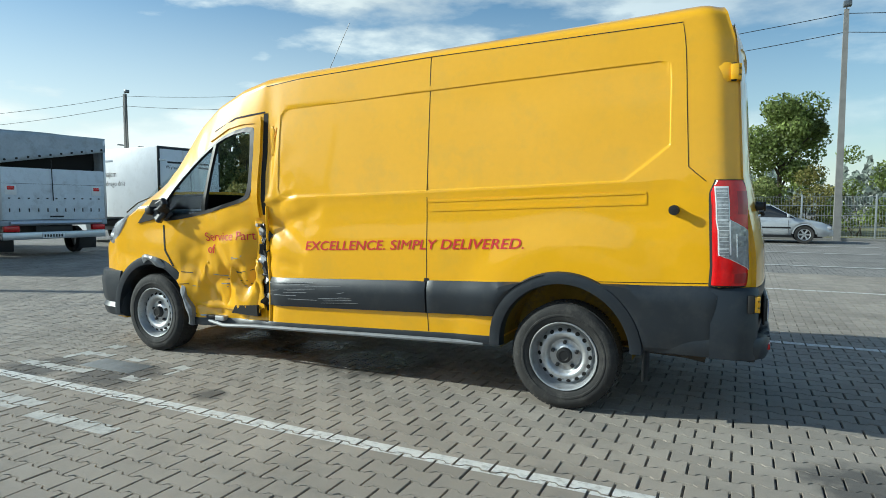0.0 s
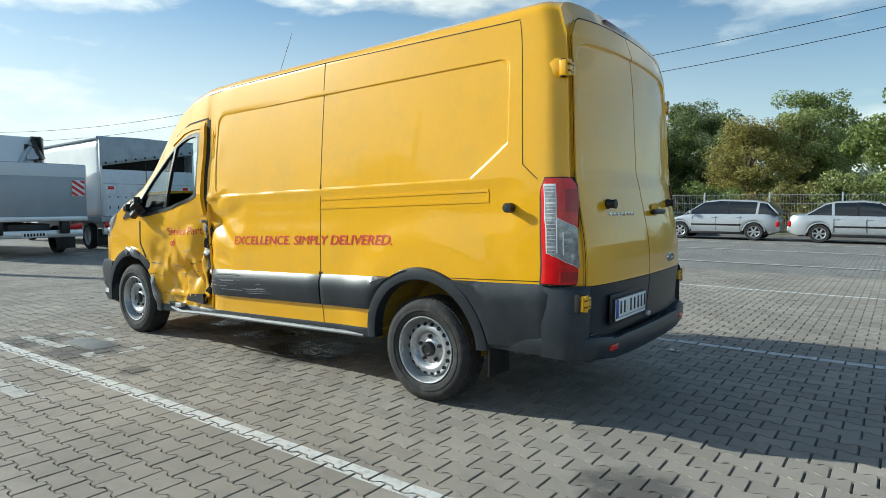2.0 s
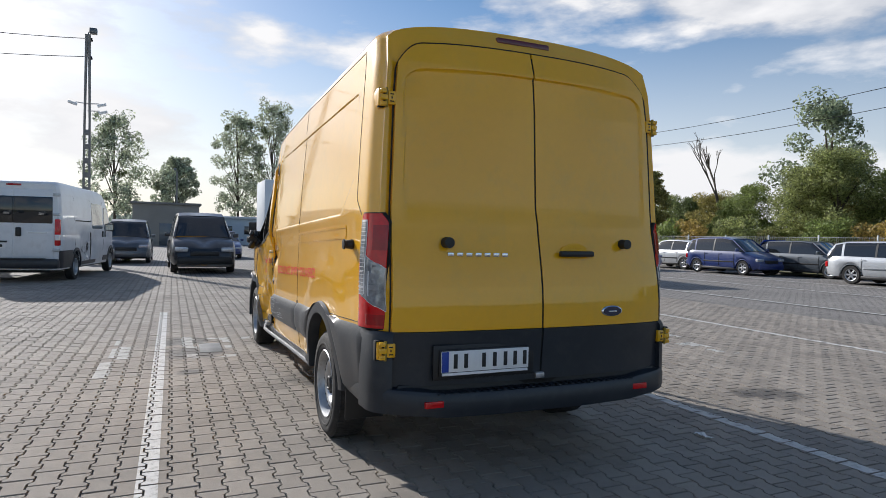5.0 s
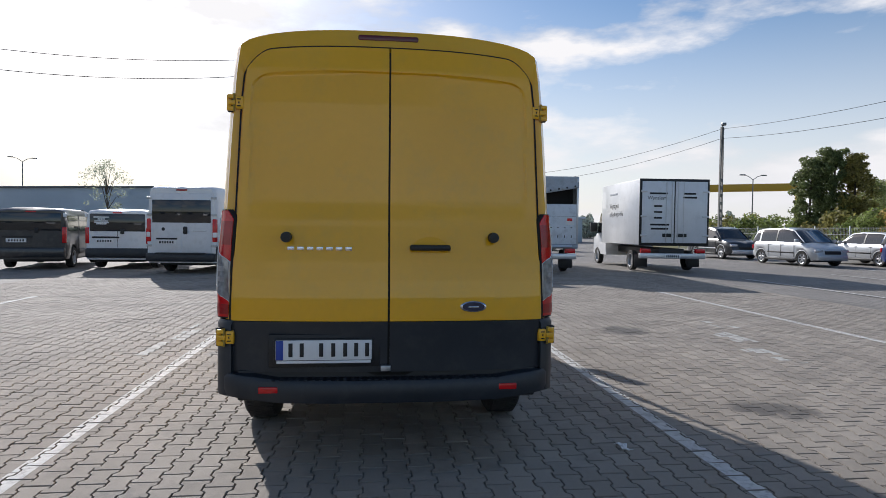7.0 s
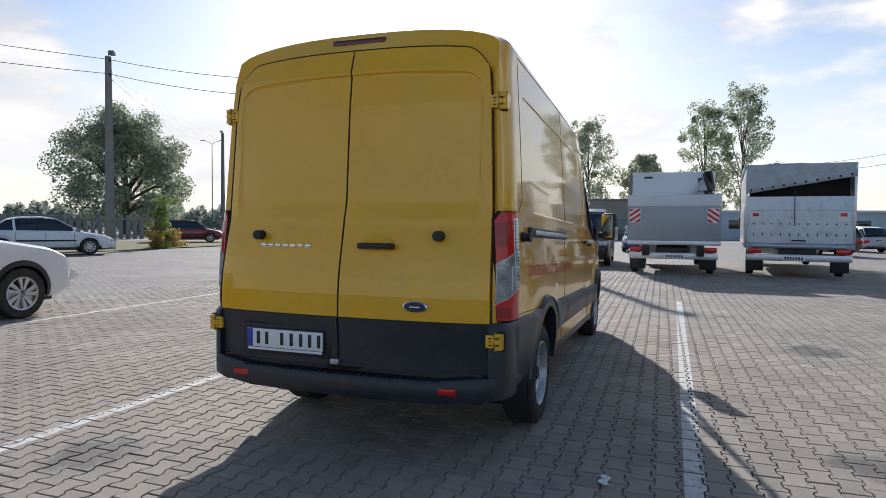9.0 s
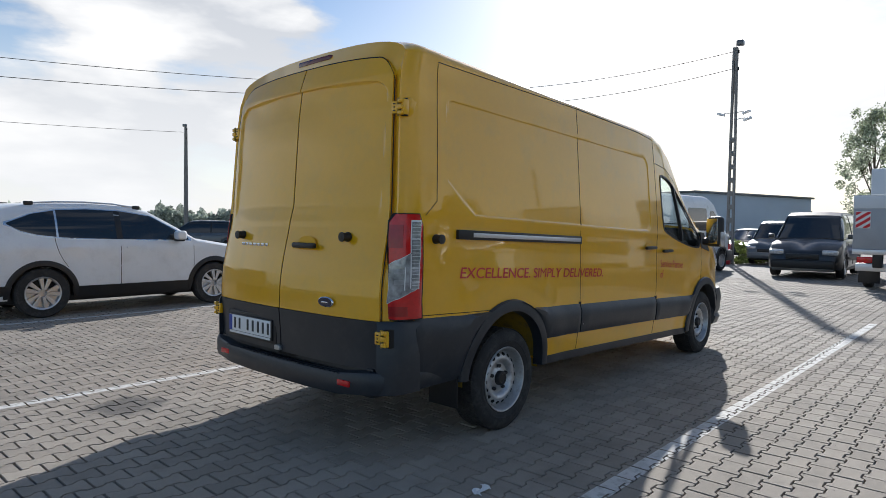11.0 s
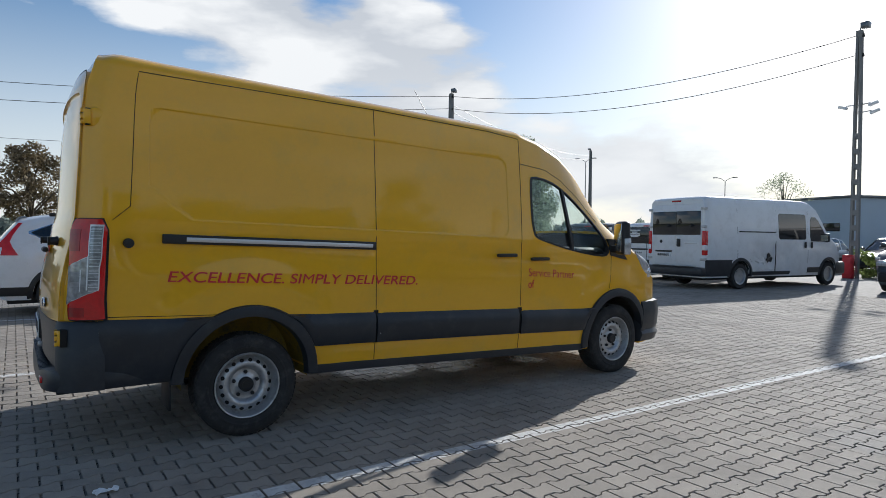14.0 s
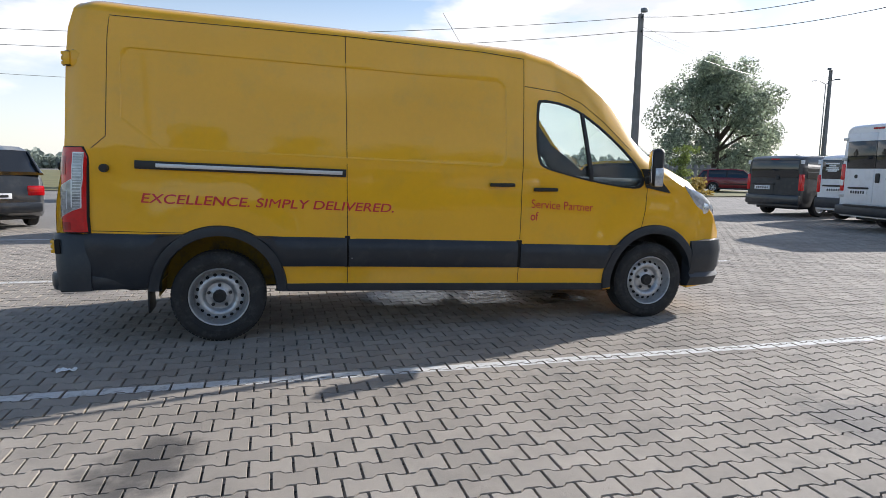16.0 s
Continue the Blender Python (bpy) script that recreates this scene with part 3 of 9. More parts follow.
def van_body():
    fine = [(0.562, 0.60, 0.004), (0.60, 0.86, 0.010), (3.48, 3.512, 0.004)]
    xs = [0.175, 0.181, 0.195, 0.22, 0.255, 0.30, 0.36, 0.44] + [float(q) for a, b, st in ((0.5, 0.562, 0.03), *fine[:2], (0.86, 3.1, 0.03), (3.1, 3.48, 0.017), fine[2], (3.512, 3.7, 0.017)) for q in np.arange(a, b - 1e-4, st)]
    zfine = sorted(set([round(float(q), 4) for q in np.arange(0.40, 2.335, 0.032)] + [round(float(q), 4) for a, b, st in ((1.40, 1.43, 0.004), (1.43, 1.62, 0.01), (2.085, 2.113, 0.004)) for q in np.arange(a, b, st)]))
    zfine = [(q - 0.40) / 1.935 for q in zfine] + [1.0]
    xs = xs + list(np.arange(3.7, 4.6, 0.02)) + list(np.arange(4.6, 5.81, 0.035))
    NZ, NR = len(zfine) - 1, 9
    loops = []
    for i, x in enumerate(xs):
        x = float(x)
        zr, zc = interp(x, ZR_X, ZR_Z), interp(x, ZR_X, ZC_Z)
        tail = 0.040 * (1 - smooth01((x - 0.175) / 0.14)) ** 2
        zb = interp(x, (0.1, 0.4, 0.7, 4.6, 5.3, 5.8), (0.55, 0.54, 0.41, 0.36, 0.36, 0.40))
        half = []
        for s in (1, -1):
            row = []
            for j in range(NZ + 1):
                z = zb + (zr - zb) * zfine[j]
                v = surf(x, z, s)
                v.y -= s * tail
                row.append(v)
            w = abs(row[-1].y - VAN_Y)
            for j in range(1, NR + 1):
                a = j / NR
                yy = w * math.cos(a * math.pi / 2) ** 0.8
                z = zr + (zc - zr) * math.sin(a * math.pi / 2) - tail * 0.4
                row.append(Vector((x + lean(x, z), s * yy + VAN_Y, z + rk(x))))
            half.append(row)
        loops.append(half[0] + half[1][-2::-1])
    # frame of the rear doorway: a flush lip, then a rebate behind the leaves
    lip, rebate = [], []
    for v in loops[0]:
        y, z = v.y - VAN_Y, v.z - rk(0.15)
        s = 1 if y >= 0 else -1
        w = side_w(0.175, 2.3, -1) - 0.040
        if z < 2.33 and abs(y) > 0.7:
            zz = z if z < 2.12 else 2.12 + (z - 2.12) * 0.36
            yy = s * (door_out(zz) + 0.005)
        else:
            yy = door_out(2.2) * y / max(0.3, w)
            zz = door_top(min(0.86, abs(yy) * 0.86 / door_out(2.25))) + 0.005
        lip.append(Vector((door_x(yy, zz) + 0.022, yy + VAN_Y, zz + rk(0.15))))
        rebate.append(Vector((door_x(yy * 0.96, zz - 0.04) + 0.07, yy * 0.96 + VAN_Y, zz - 0.04 + rk(0.15))))
    loops = [rebate, lip] + loops
    n = len(loops[0])
    verts = [v for lp in loops for v in lp]
    faces = []
    for i in range(len(loops) - 1):
        for k in range(n):
            faces.append((i * n + k, i * n + (k + 1) % n, (i + 1) * n + (k + 1) % n, (i + 1) * n + k))
    for base in (0, (len(loops) - 1) * n):
        for k in range((n - 1) // 2):
            a, b, c, d = k, k + 1, n - 2 - k, n - 1 - k
            faces.append((base + a, base + b, base + c, base + d) if b != c else (base + a, base + b, base + d))
    body = obj("body", verts, faces, YELLOW, van, smooth=False)
    body.data.materials.append(DASH)
    md = body.modifiers.new("wall", "SOLIDIFY")
    md.thickness, md.offset, md.material_offset = 0.022, -1, 1

    def prism(pts, y0, y1):
        k = len(pts)
        vs = [(x, y0, z + rk(x)) for x, z in pts] + [(x, y1, z + rk(x)) for x, z in pts]
        return obj("cutter", vs, [tuple(range(k)), tuple(range(k, 2 * k))] + [(i, (i + 1) % k, k + (i + 1) % k, k + i) for i in range(k)], None)

    def wheel_cut(cx, cz, y0, y1):
        pts = [(cx + 0.425 * math.cos(a), cz + 0.425 * math.sin(a) - rk(cx)) for a in np.linspace(0, math.tau, 40, endpoint=False)]
        return prism(pts, y0, y1)

    cuts = [wheel_cut(1.21, 0.395, 0.55, 1.2), wheel_cut(1.21, 0.395, -1.2, -0.55), wheel_cut(4.95, 0.37, 0.55, 1.2), wheel_cut(4.95, 0.37, -1.2, -0.55)]
    cuts += [prism(WINDOW, -1.2, -0.5), prism([(x + 0.0, z) for x, z in WINDOW], 0.5, 1.2)]
    # windscreen opening
    wv = []
    for q in (-1, 1):
        wv += [(4.12, 0.72 * q, 2.14 + 0.6), (5.13, 0.85 * q, 1.50 + 0.6), (5.13, 0.85 * q, 1.335), (4.12, 0.72 * q, 2.06)]
    wv = [Vector((x, y, z)) for x, y, z in wv]
    cuts.append(obj("cutter", wv, [(0, 1, 2, 3), (4, 5, 6, 7), (0, 1, 5, 4), (1, 2, 6, 5), (2, 3, 7, 6), (3, 0, 4, 7)], None))
    baked(body, cuts)
    body.data.shade_smooth()
    body.data.set_sharp_from_angle(angle=radians(32))
    return body


WINDOW = [(3.80, 1.45), (3.775, 1.60), (3.78, 1.93), (3.81, 1.985), (4.05, 1.965), (4.23, 1.90), (4.46, 1.76), (4.70, 1.56), (4.82, 1.38), (4.80, 1.285), (4.68, 1.27), (4.30, 1.315), (3.95, 1.385), (3.84, 1.415)]
WINDOW = [p for a, b in zip(WINDOW, WINDOW[1:] + WINDOW[:1]) for p in ((a[0] * 0.75 + b[0] * 0.25, a[1] * 0.75 + b[1] * 0.25), (a[0] * 0.25 + b[0] * 0.75, a[1] * 0.25 + b[1] * 0.75))]
van_body()

# dark lower mouldings
ARCH = ((1.205, 0.395, 0.50), (4.94, 0.36, 0.50))


def arch_low(x, base):
    for cx, cz, r in ARCH:
        if abs(x - cx) < r:
            base = max(base, cz - rk(x) + math.sqrt(r * r - (x - cx) ** 2) - 0.012)
    return base


for s in (1, -1):
    side_patch("rear_quarter_trim", 0.30, 1.2, lambda x: arch_low(x, 0.405), lambda x: max(0.79, arch_low(x, 0.4) + 0.001), s, 0.026, PLASTIC, van, "dark grey plastic lower side", step=0.03, rows=6, top_edge=-0.1, thick=0.03)
    side_patch("side_moulding", 1.30, 2.165, lambda x: arch_low(x, 0.555), lambda x: max(0.79, arch_low(x, 0.5) + 0.001), s, 0.032, PLASTIC, van, "dark grey side moulding", step=0.03, top_edge=-0.1, thick=0.036)
    side_patch("side_moulding", 2.18, 3.615, lambda x: 0.555, lambda x: 0.785, s, 0.032, PLASTIC, van, "scraped dark grey side moulding" if s > 0 else "dark grey side moulding", top_edge=-0.1, thick=0.036)
    if s < 0:
        side_patch("side_moulding", 3.645, 4.70, lambda x: min(0.76, arch_low(x, 0.55)), lambda x: 0.765, s, 0.028, PLASTIC, van, "dark grey side moulding", step=0.03, top_edge=-0.1, thick=0.032)
    side_patch("sill", 1.66, 4.46, lambda x: 0.352, lambda x: 0.415, s, 0.004 if s < 0 else 0.012, PLASTIC, van, "dark grey sill")
    for cx, cz, r in ARCH:
        verts, faces = [], []
        angles = np.linspace(radians(-14 if cx < 2 else -8), radians(194 if cx < 2 else 188), 40)
        for a in angles:
            for rr, off in ((r, 0.004), (r - 0.008, 0.022), (r - 0.045, 0.03), (r - 0.078, 0.026), (r - 0.085, -0.05)):
                x, z = cx + rr * math.cos(a), cz + rr * math.sin(a)
                zl = max(0.36, z - rk(x))
                verts.append(surf(x, zl, 1 if s > 0 else -1, off) if not (s > 0 and cx > 4) else Vector((x, VAN_Y + 0.955 - 0.05 * smooth01((4.7 - x) / 0.3) + off, zl + rk(x))))
        for i in range(39):
            faces += [(i * 5 + k, i * 5 + k + 1, i * 5 + k + 6, i * 5 + k + 5) for k in range(4)]
        obj("wheel_arch_trim", verts, faces, PLASTIC, van, "dark grey wheel arch moulding", smooth=True)
        # housing behind the tyre
        verts, faces = [], []
        for a in np.linspace(radians(-5), radians(185), 24):
            for yy in (0.93, 0.56):
                verts.append((cx + 0.43 * math.cos(a), s * yy + VAN_Y, cz + 0.43 * math.sin(a)))
        faces = [(2 * i, 2 * i + 1, 2 * i + 3, 2 * i + 2) for i in range(23)]
        faces.append(tuple(range(1, 48, 2)))
        obj("wheel_housing", verts, faces, HOUSING if cx < 2 else BLACK, van, "inner wheel housing")
    # seams of doors and panels
    seam = lambda pts, w=0.0048: ribbon("panel_gap", pts, s, w, 0.0015, GAP, van, "dark panel gap")
    seam([(0.475, 2.31), (2.18, 2.335), (3.3, 2.325), (3.66, 2.305)], 0.005)
    seam([(0.475, 2.30), (0.47, 1.90), (0.46, 1.475), (0.36, 1.385)])
    seam([(2.172, 2.42 - 0.09), (2.172, 0.80)])
    seam([(2.172, 0.80), (2.172, 0.55)], 0.04)
    seam([(2.172, 0.55), (2.172, 0.42)])
    if s < 0:
        seam([(3.66, 2.30), (3.645, 1.2), (3.635, 0.80)])
        seam([(3.63, 0.79), (3.63, 0.555)], 0.05)
        seam([(3.635, 0.55), (3.635, 0.42)])
        seam([(3.665, 2.08), (4.0, 2.06), (4.22, 1.985), (4.45, 1.84), (4.72, 1.61)])
        seam([(4.86, 1.30), (4.845, 1.10), (4.80, 0.90)])
    seam([(0.31, 0.80), (1.0, 0.80)], 0.004)

# ribs over the slogan on the driver's side
for za, zb in ((1.335, 1.315), (1.272, 1.255)):
    ribbon("rib", [(0.71, za), (2.165, za)], 1, 0.016, 0.004, YELLOW, van, thick=0.012)
ribbon("rib", [(0.71, 1.33), (0.71, 1.262)], 1, 0.012, 0.003, YELLOW, van)


# wheels
def van_wheel(cx, s):
    R, y0 = 0.345, 0.0
    w = new("wheel")
    w.parent = van
    w.location = (cx, s * 0.855 + VAN_Y, R)
    tyre = [(0.212, -0.095), (0.26, -0.11), (0.315, -0.108), (0.338, -0.09), (0.3448, -0.055), (0.3448, 0.055), (0.338, 0.088), (0.326, 0.1), (0.318, 0.105), (0.314, 0.109), (0.29, 0.113), (0.275, 0.1125), (0.272, 0.115), (0.262, 0.115), (0.259, 0.111), (0.24, 0.108), (0.226, 0.1), (0.218, 0.09)]
    lathe("tyre", tyre, RUBBER, w, 72, "dusty black tyre", flip=s, caps=False)
    rim = [(0.216, 0.092), (0.223, 0.102), (0.219, 0.107), (0.213, 0.105), (0.208, 0.094), (0.203, 0.072), (0.196, 0.05), (0.190, 0.034), (0.186, 0.030), (0.182, 0.034), (0.178, 0.044), (0.170, 0.056), (0.158, 0.066), (0.142, 0.071), (0.128, 0.068), (0.116, 0.058), (0.108, 0.044), (0.102, 0.038), (0.085, 0.037), (0.066, 0.040), (0.058, 0.048), (0.046, 0.050)]
    lathe("rim", rim, STEEL, w, 72, "grey steel rim with round vents", flip=s, caps=False)
    lathe("wheel_back", [(0.2, -0.06), (0.12, -0.02), (0.0005, -0.02)], GAP, w, 32, flip=s, caps=False)
    lathe("hub_cap", [(0.050, 0.04), (0.050, 0.074), (0.044, 0.082), (0.032, 0.084), (0.028, 0.080), (0.0005, 0.080)], BLACK, w, 24, flip=s)
    for k in range(18):
        a = k * math.tau / 18
        vent = lathe("vent_hole", [(0.0128, -0.004), (0.0128, 0.0025), (0.0005, 0.0025)], GAP, w, 12, flip=s)
        vent.matrix_basis = Matrix.Translation((0.1665 * math.cos(a), s * 0.0605, 0.1665 * math.sin(a))) @ Matrix.Rotation(-a, 4, "Y") @ Matrix.Rotation(-s * radians(40), 4, "Z") @ Matrix.Diagonal((1.05, 1, 1.15, 1))
    for k in range(5):
        a = k * math.tau / 5 + 0.3
        nut = lathe("wheel_nut", [(0.0135, 0.02), (0.0135, 0.056), (0.009, 0.06), (0.0005, 0.06)], BLACK, w, 6, flip=s)
        nut.location = (0.083 * math.cos(a), 0, 0.083 * math.sin(a))
    # tread blocks
    verts, faces = [], []
    for k in range(72):
        for row in range(4):
            a = (k + 0.5 * (row % 2)) * math.tau / 72
            ya = -0.085 + row * 0.044
            c = Vector((math.cos(a), 0, math.sin(a)))
            t = Vector((-math.sin(a), 0, math.cos(a)))
            base = len(verts)
            for rr in (0.340, 0.3475):
                for dy, dt in ((0, -0.011), (0.037, -0.011), (0.037, 0.011), (0, 0.011)):
                    verts.append(c * rr + t * dt + Vector((0, ya + dy, 0)))
            faces += [(base + 4, base + 5, base + 6, base + 7)] + [(base + q, base + (q + 1) % 4, base + 4 + (q + 1) % 4, base + 4 + q) for q in range(4)]
    obj("tread", verts, faces, RUBBER, w)
    return w


for cx, s in ((1.20, 1), (1.20, -1), (4.93, 1), (4.93, -1)):
    van_wheel(cx, s)


# tail: doors, lamps, bumper
def rear_sheet(name, ya, yb, za, zb, off, material, parent, label="", ny=64, nz=170):
    verts, faces = [], []
    for i in range(ny + 1):
        for j in range(nz + 1):
            f = j / nz
            y0 = ya + (yb - ya) * i / ny
            top = min(zb, door_top(y0))
            z = za + (top - za) * f
            y = y0 * door_out(z) / 0.86
            verts.append(Vector((door_x(y, z) - off, y + VAN_Y, z + rk(0.15))))
    k = len(verts)
    verts += [v + Vector((0.03, 0, 0)) for v in verts]
    r = nz + 1
    for i in range(ny):
        for j in range(nz):
            q = (i * r + j, i * r + j + 1, (i + 1) * r + j + 1, (i + 1) * r + j)
            faces += [q, tuple(k + v for v in q)]
    rim = [i * r for i in range(ny + 1)] + [ny * r + j for j in range(1, nz + 1)] + [i * r + nz for i in range(ny - 1, -1, -1)] + [j for j in range(nz - 1, 0, -1)]
    for a, b in zip(rim, rim[1:] + rim[:1]):
        faces.append((a, b, k + b, k + a))
    return obj(name, verts, faces, material, parent, label, smooth=True)


SEAM_Y = 0.012
door_l = rear_sheet("rear_door", SEAM_Y + 0.006, 0.86, 0.775, 3, 0.0, YELLOW, van, "yellow left rear door leaf")
door_r = rear_sheet("rear_door", -0.86, SEAM_Y - 0.006, 0.775, 3, 0.0, YELLOW, van, "yellow right rear door leaf")
rear_sheet("door_lower_trim", SEAM_Y + 0.006, 0.86, 0.49, 0.772, 0.004, PLASTIC, door_l, "dark grey plastic door panel", nz=8)
rear_sheet("door_lower_trim", -0.86, SEAM_Y - 0.006, 0.49, 0.772, 0.004, PLASTIC, door_r, "dark grey plastic door panel", nz=8)
obj("door_backing", [(door_x(y, z) + 0.036, y * 0.98 + VAN_Y, z + rk(0.15)) for z in np.linspace(0.46, 2.30, 12) for y in np.linspace(-0.9 + 0.10 * max(0, z - 1.4), 0.9 - 0.10 * max(0, z - 1.4), 9)],
    [(i * 9 + j, i * 9 + j + 1, (i + 1) * 9 + j + 1, (i + 1) * 9 + j) for i in range(11) for j in range(8)], GAP, van)


def on_door(y, z, off=0.0):
    zl = z - rk(0.15)
    return Vector((door_x(y - VAN_Y, zl) - off, y, z))


def knob(p, way, parent):
    k = lathe("door_stop", [(0.028, 0.0), (0.030, 0.012), (0.026, 0.02), (0.024, 0.045), (0.029, 0.05), (0.028, 0.058), (0.0005, 0.06)], BLACK, parent, 20, "black rubber door stop")
    k.matrix_basis = Matrix.Translation(p) @ Vector(way).to_track_quat("Y", "Z").to_matrix().to_4x4()


knob(on_door(0.578, 1.307), (-1, 0, 0), door_l)
knob(on_door(-0.583, 1.315), (-1, 0, 0), door_r)
knob(surf(0.545, 1.283 - rk(0.545), 1), (0, 1, 0), van)
knob(surf(0.457, 1.309 - rk(0.457), -1), (0, -1, 0), van)
# handle with its cup
p = on_door(-0.218, 1.256)
cup = lathe("handle_cup", [(0.07, 0.004), (0.06, -0.004), (0.04, -0.012), (0.0005, -0.014)], YELLOW, door_r, 28)
cup.matrix_basis = Matrix.Translation(on_door(-0.218, 1.272, 0.004)) @ Matrix.Rotation(radians(90), 4, "Z") @ Matrix.Diagonal((1.3, 1, 0.62, 1))
box("handle", p + Vector((-0.045, -0.115, -0.018)), p + Vector((-0.012, 0.115, 0.016)), BLACK, door_r, 0.012, "black pull handle")
# plate in its recess
pl = box("number_plate", (0.038, 0.095, 0.613), (0.056, 0.635, 0.752), BLACK, van, 0.004, "white number plate in a black holder")
box("plate_recess", (0.050, 0.06, 0.592), (0.064, 0.665, 0.775), BLACK, van, 0.006)
box("plate_face", (0.033, 0.105, 0.634), (0.040, 0.625, 0.744), PLATE_WHITE, pl, 0.003)
box("plate_band", (0.0315, 0.584, 0.636), (0.035, 0.623, 0.742), PLATE_BLUE, pl, 0.001)
for y in (0.545, 0.485, 0.38, 0.315, 0.25, 0.19, 0.13):
    box("plate_bar", (0.0305, y - 0.011, 0.653), (0.035, y + 0.011, 0.728), INK, pl, 0.001)
box("holder_strip", (0.0328, 0.11, 0.617), (0.0395, 0.62, 0.631), PLATE_WHITE, pl, 0.001)
box("door_catch", (0.030, 0.0, 0.568), (0.062, 0.055, 0.60), STEEL, van, 0.006, "small grey metal catch")
# model script and oval badge as plain shapes
for k in range(7):
    y = 0.575 - k * 0.053
    a = on_door(y - 0.02, 1.245, 0.004)
    box("badge_bar", a + Vector((-0.003, -0.018, -0.010)), a + Vector((0.006, 0.018, 0.010)), CHROME, door_l, 0.002, "small chrome badge bar")
bd = lathe("oval_badge", [(0.075, 0.0), (0.075, 0.006), (0.068, 0.011), (0.0005, 0.012)], CHROME, door_r, 32, "chrome-rimmed dark oval badge")
bd.matrix_basis = Matrix.Translation(on_door(-0.465, 0.925, 0.002)) @ Matrix.Rotation(radians(90), 4, "Z") @ Matrix.Diagonal((1, 1, 0.42, 1))
lathe("badge_field", [(0.064, 0.009), (0.062, 0.0145), (0.0005, 0.015)], mat("dark_blue_badge", (0.01, 0.015, 0.05), 0.25, vary=0.05, coat=0.5), bd, 32)
box("badge_stroke", (-0.03, 0.0148, -0.012), (0.03, 0.0165, 0.006), CHROME, bd, 0.001)

# dark gap round both leaves
def gap_loop():
    path = [(0.868, 0.775 + 0.06 * k) for k in range(25)]
    path = [(y, z) for y, z in path if z < door_top(0.86) - 0.01]
    path += [(0.86 - 0.02 * k, None) for k in range(87)]
    path += [(-y, z) for y, z in reversed(path[:len(path) - 87])]
    vs, fs = [], []
    for i, (y, z) in enumerate(path):
        top = z is None
        zz = door_top(y) if top else z
        yy = y * door_out(zz) / 0.86
        s = 1 if yy > 0 else -1
        for d in (-0.002, 0.008):
            py, pz = (yy, zz + d) if top else (yy + s * d, zz)
            vs.append((door_x(yy, zz - 0.003) + 0.004, py + VAN_Y, pz + rk(0.15)))
        if i:
            fs.append((2 * i - 2, 2 * i - 1, 2 * i + 1, 2 * i))
    obj("door_gap", vs, fs, GAP, van, "dark gap round the rear doors")


gap_loop()
# rear seam lines
obj("door_gap", [q for z in np.linspace(0.5, 2.31, 40) for q in ((door_x(0, z) + 0.004, VAN_Y + SEAM_Y - 0.007, z + rk(0.15)), (door_x(0, z) + 0.004, VAN_Y + SEAM_Y + 0.007, z + rk(0.15)))],
    [(2 * i, 2 * i + 1, 2 * i + 3, 2 * i + 2) for i in range(39)], GAP, van)

# high brake lamp
box("high_brake_lamp", (0.308, -0.158, 2.458), (0.41, 0.198, 2.501), mat("dark_red_lens", (0.12, 0.008, 0.01), 0.2, vary=0.1, coat=0.5), van, 0.012, "dark red high brake lamp")


LAMP_PALE = mat("pale_lamp_plastic", (0.78, 0.80, 0.82), 0.25, 0.2, vary=0.1, coat=0.6)
LAMP_DEEP = mat("clear_lens_over_dark", (0.30, 0.315, 0.33), 0.12, 0.3, vary=0.5, scale=22, coat=0.8)
DARK_RED = mat("darker_red_lens", (0.36, 0.003, 0.006), 0.2, vary=0.2, scale=20, coat=0.35)
GREYLENS = mat("grey_lamp_inside", (0.27, 0.275, 0.285), 0.3, 0.3, vary=0.2, scale=30)


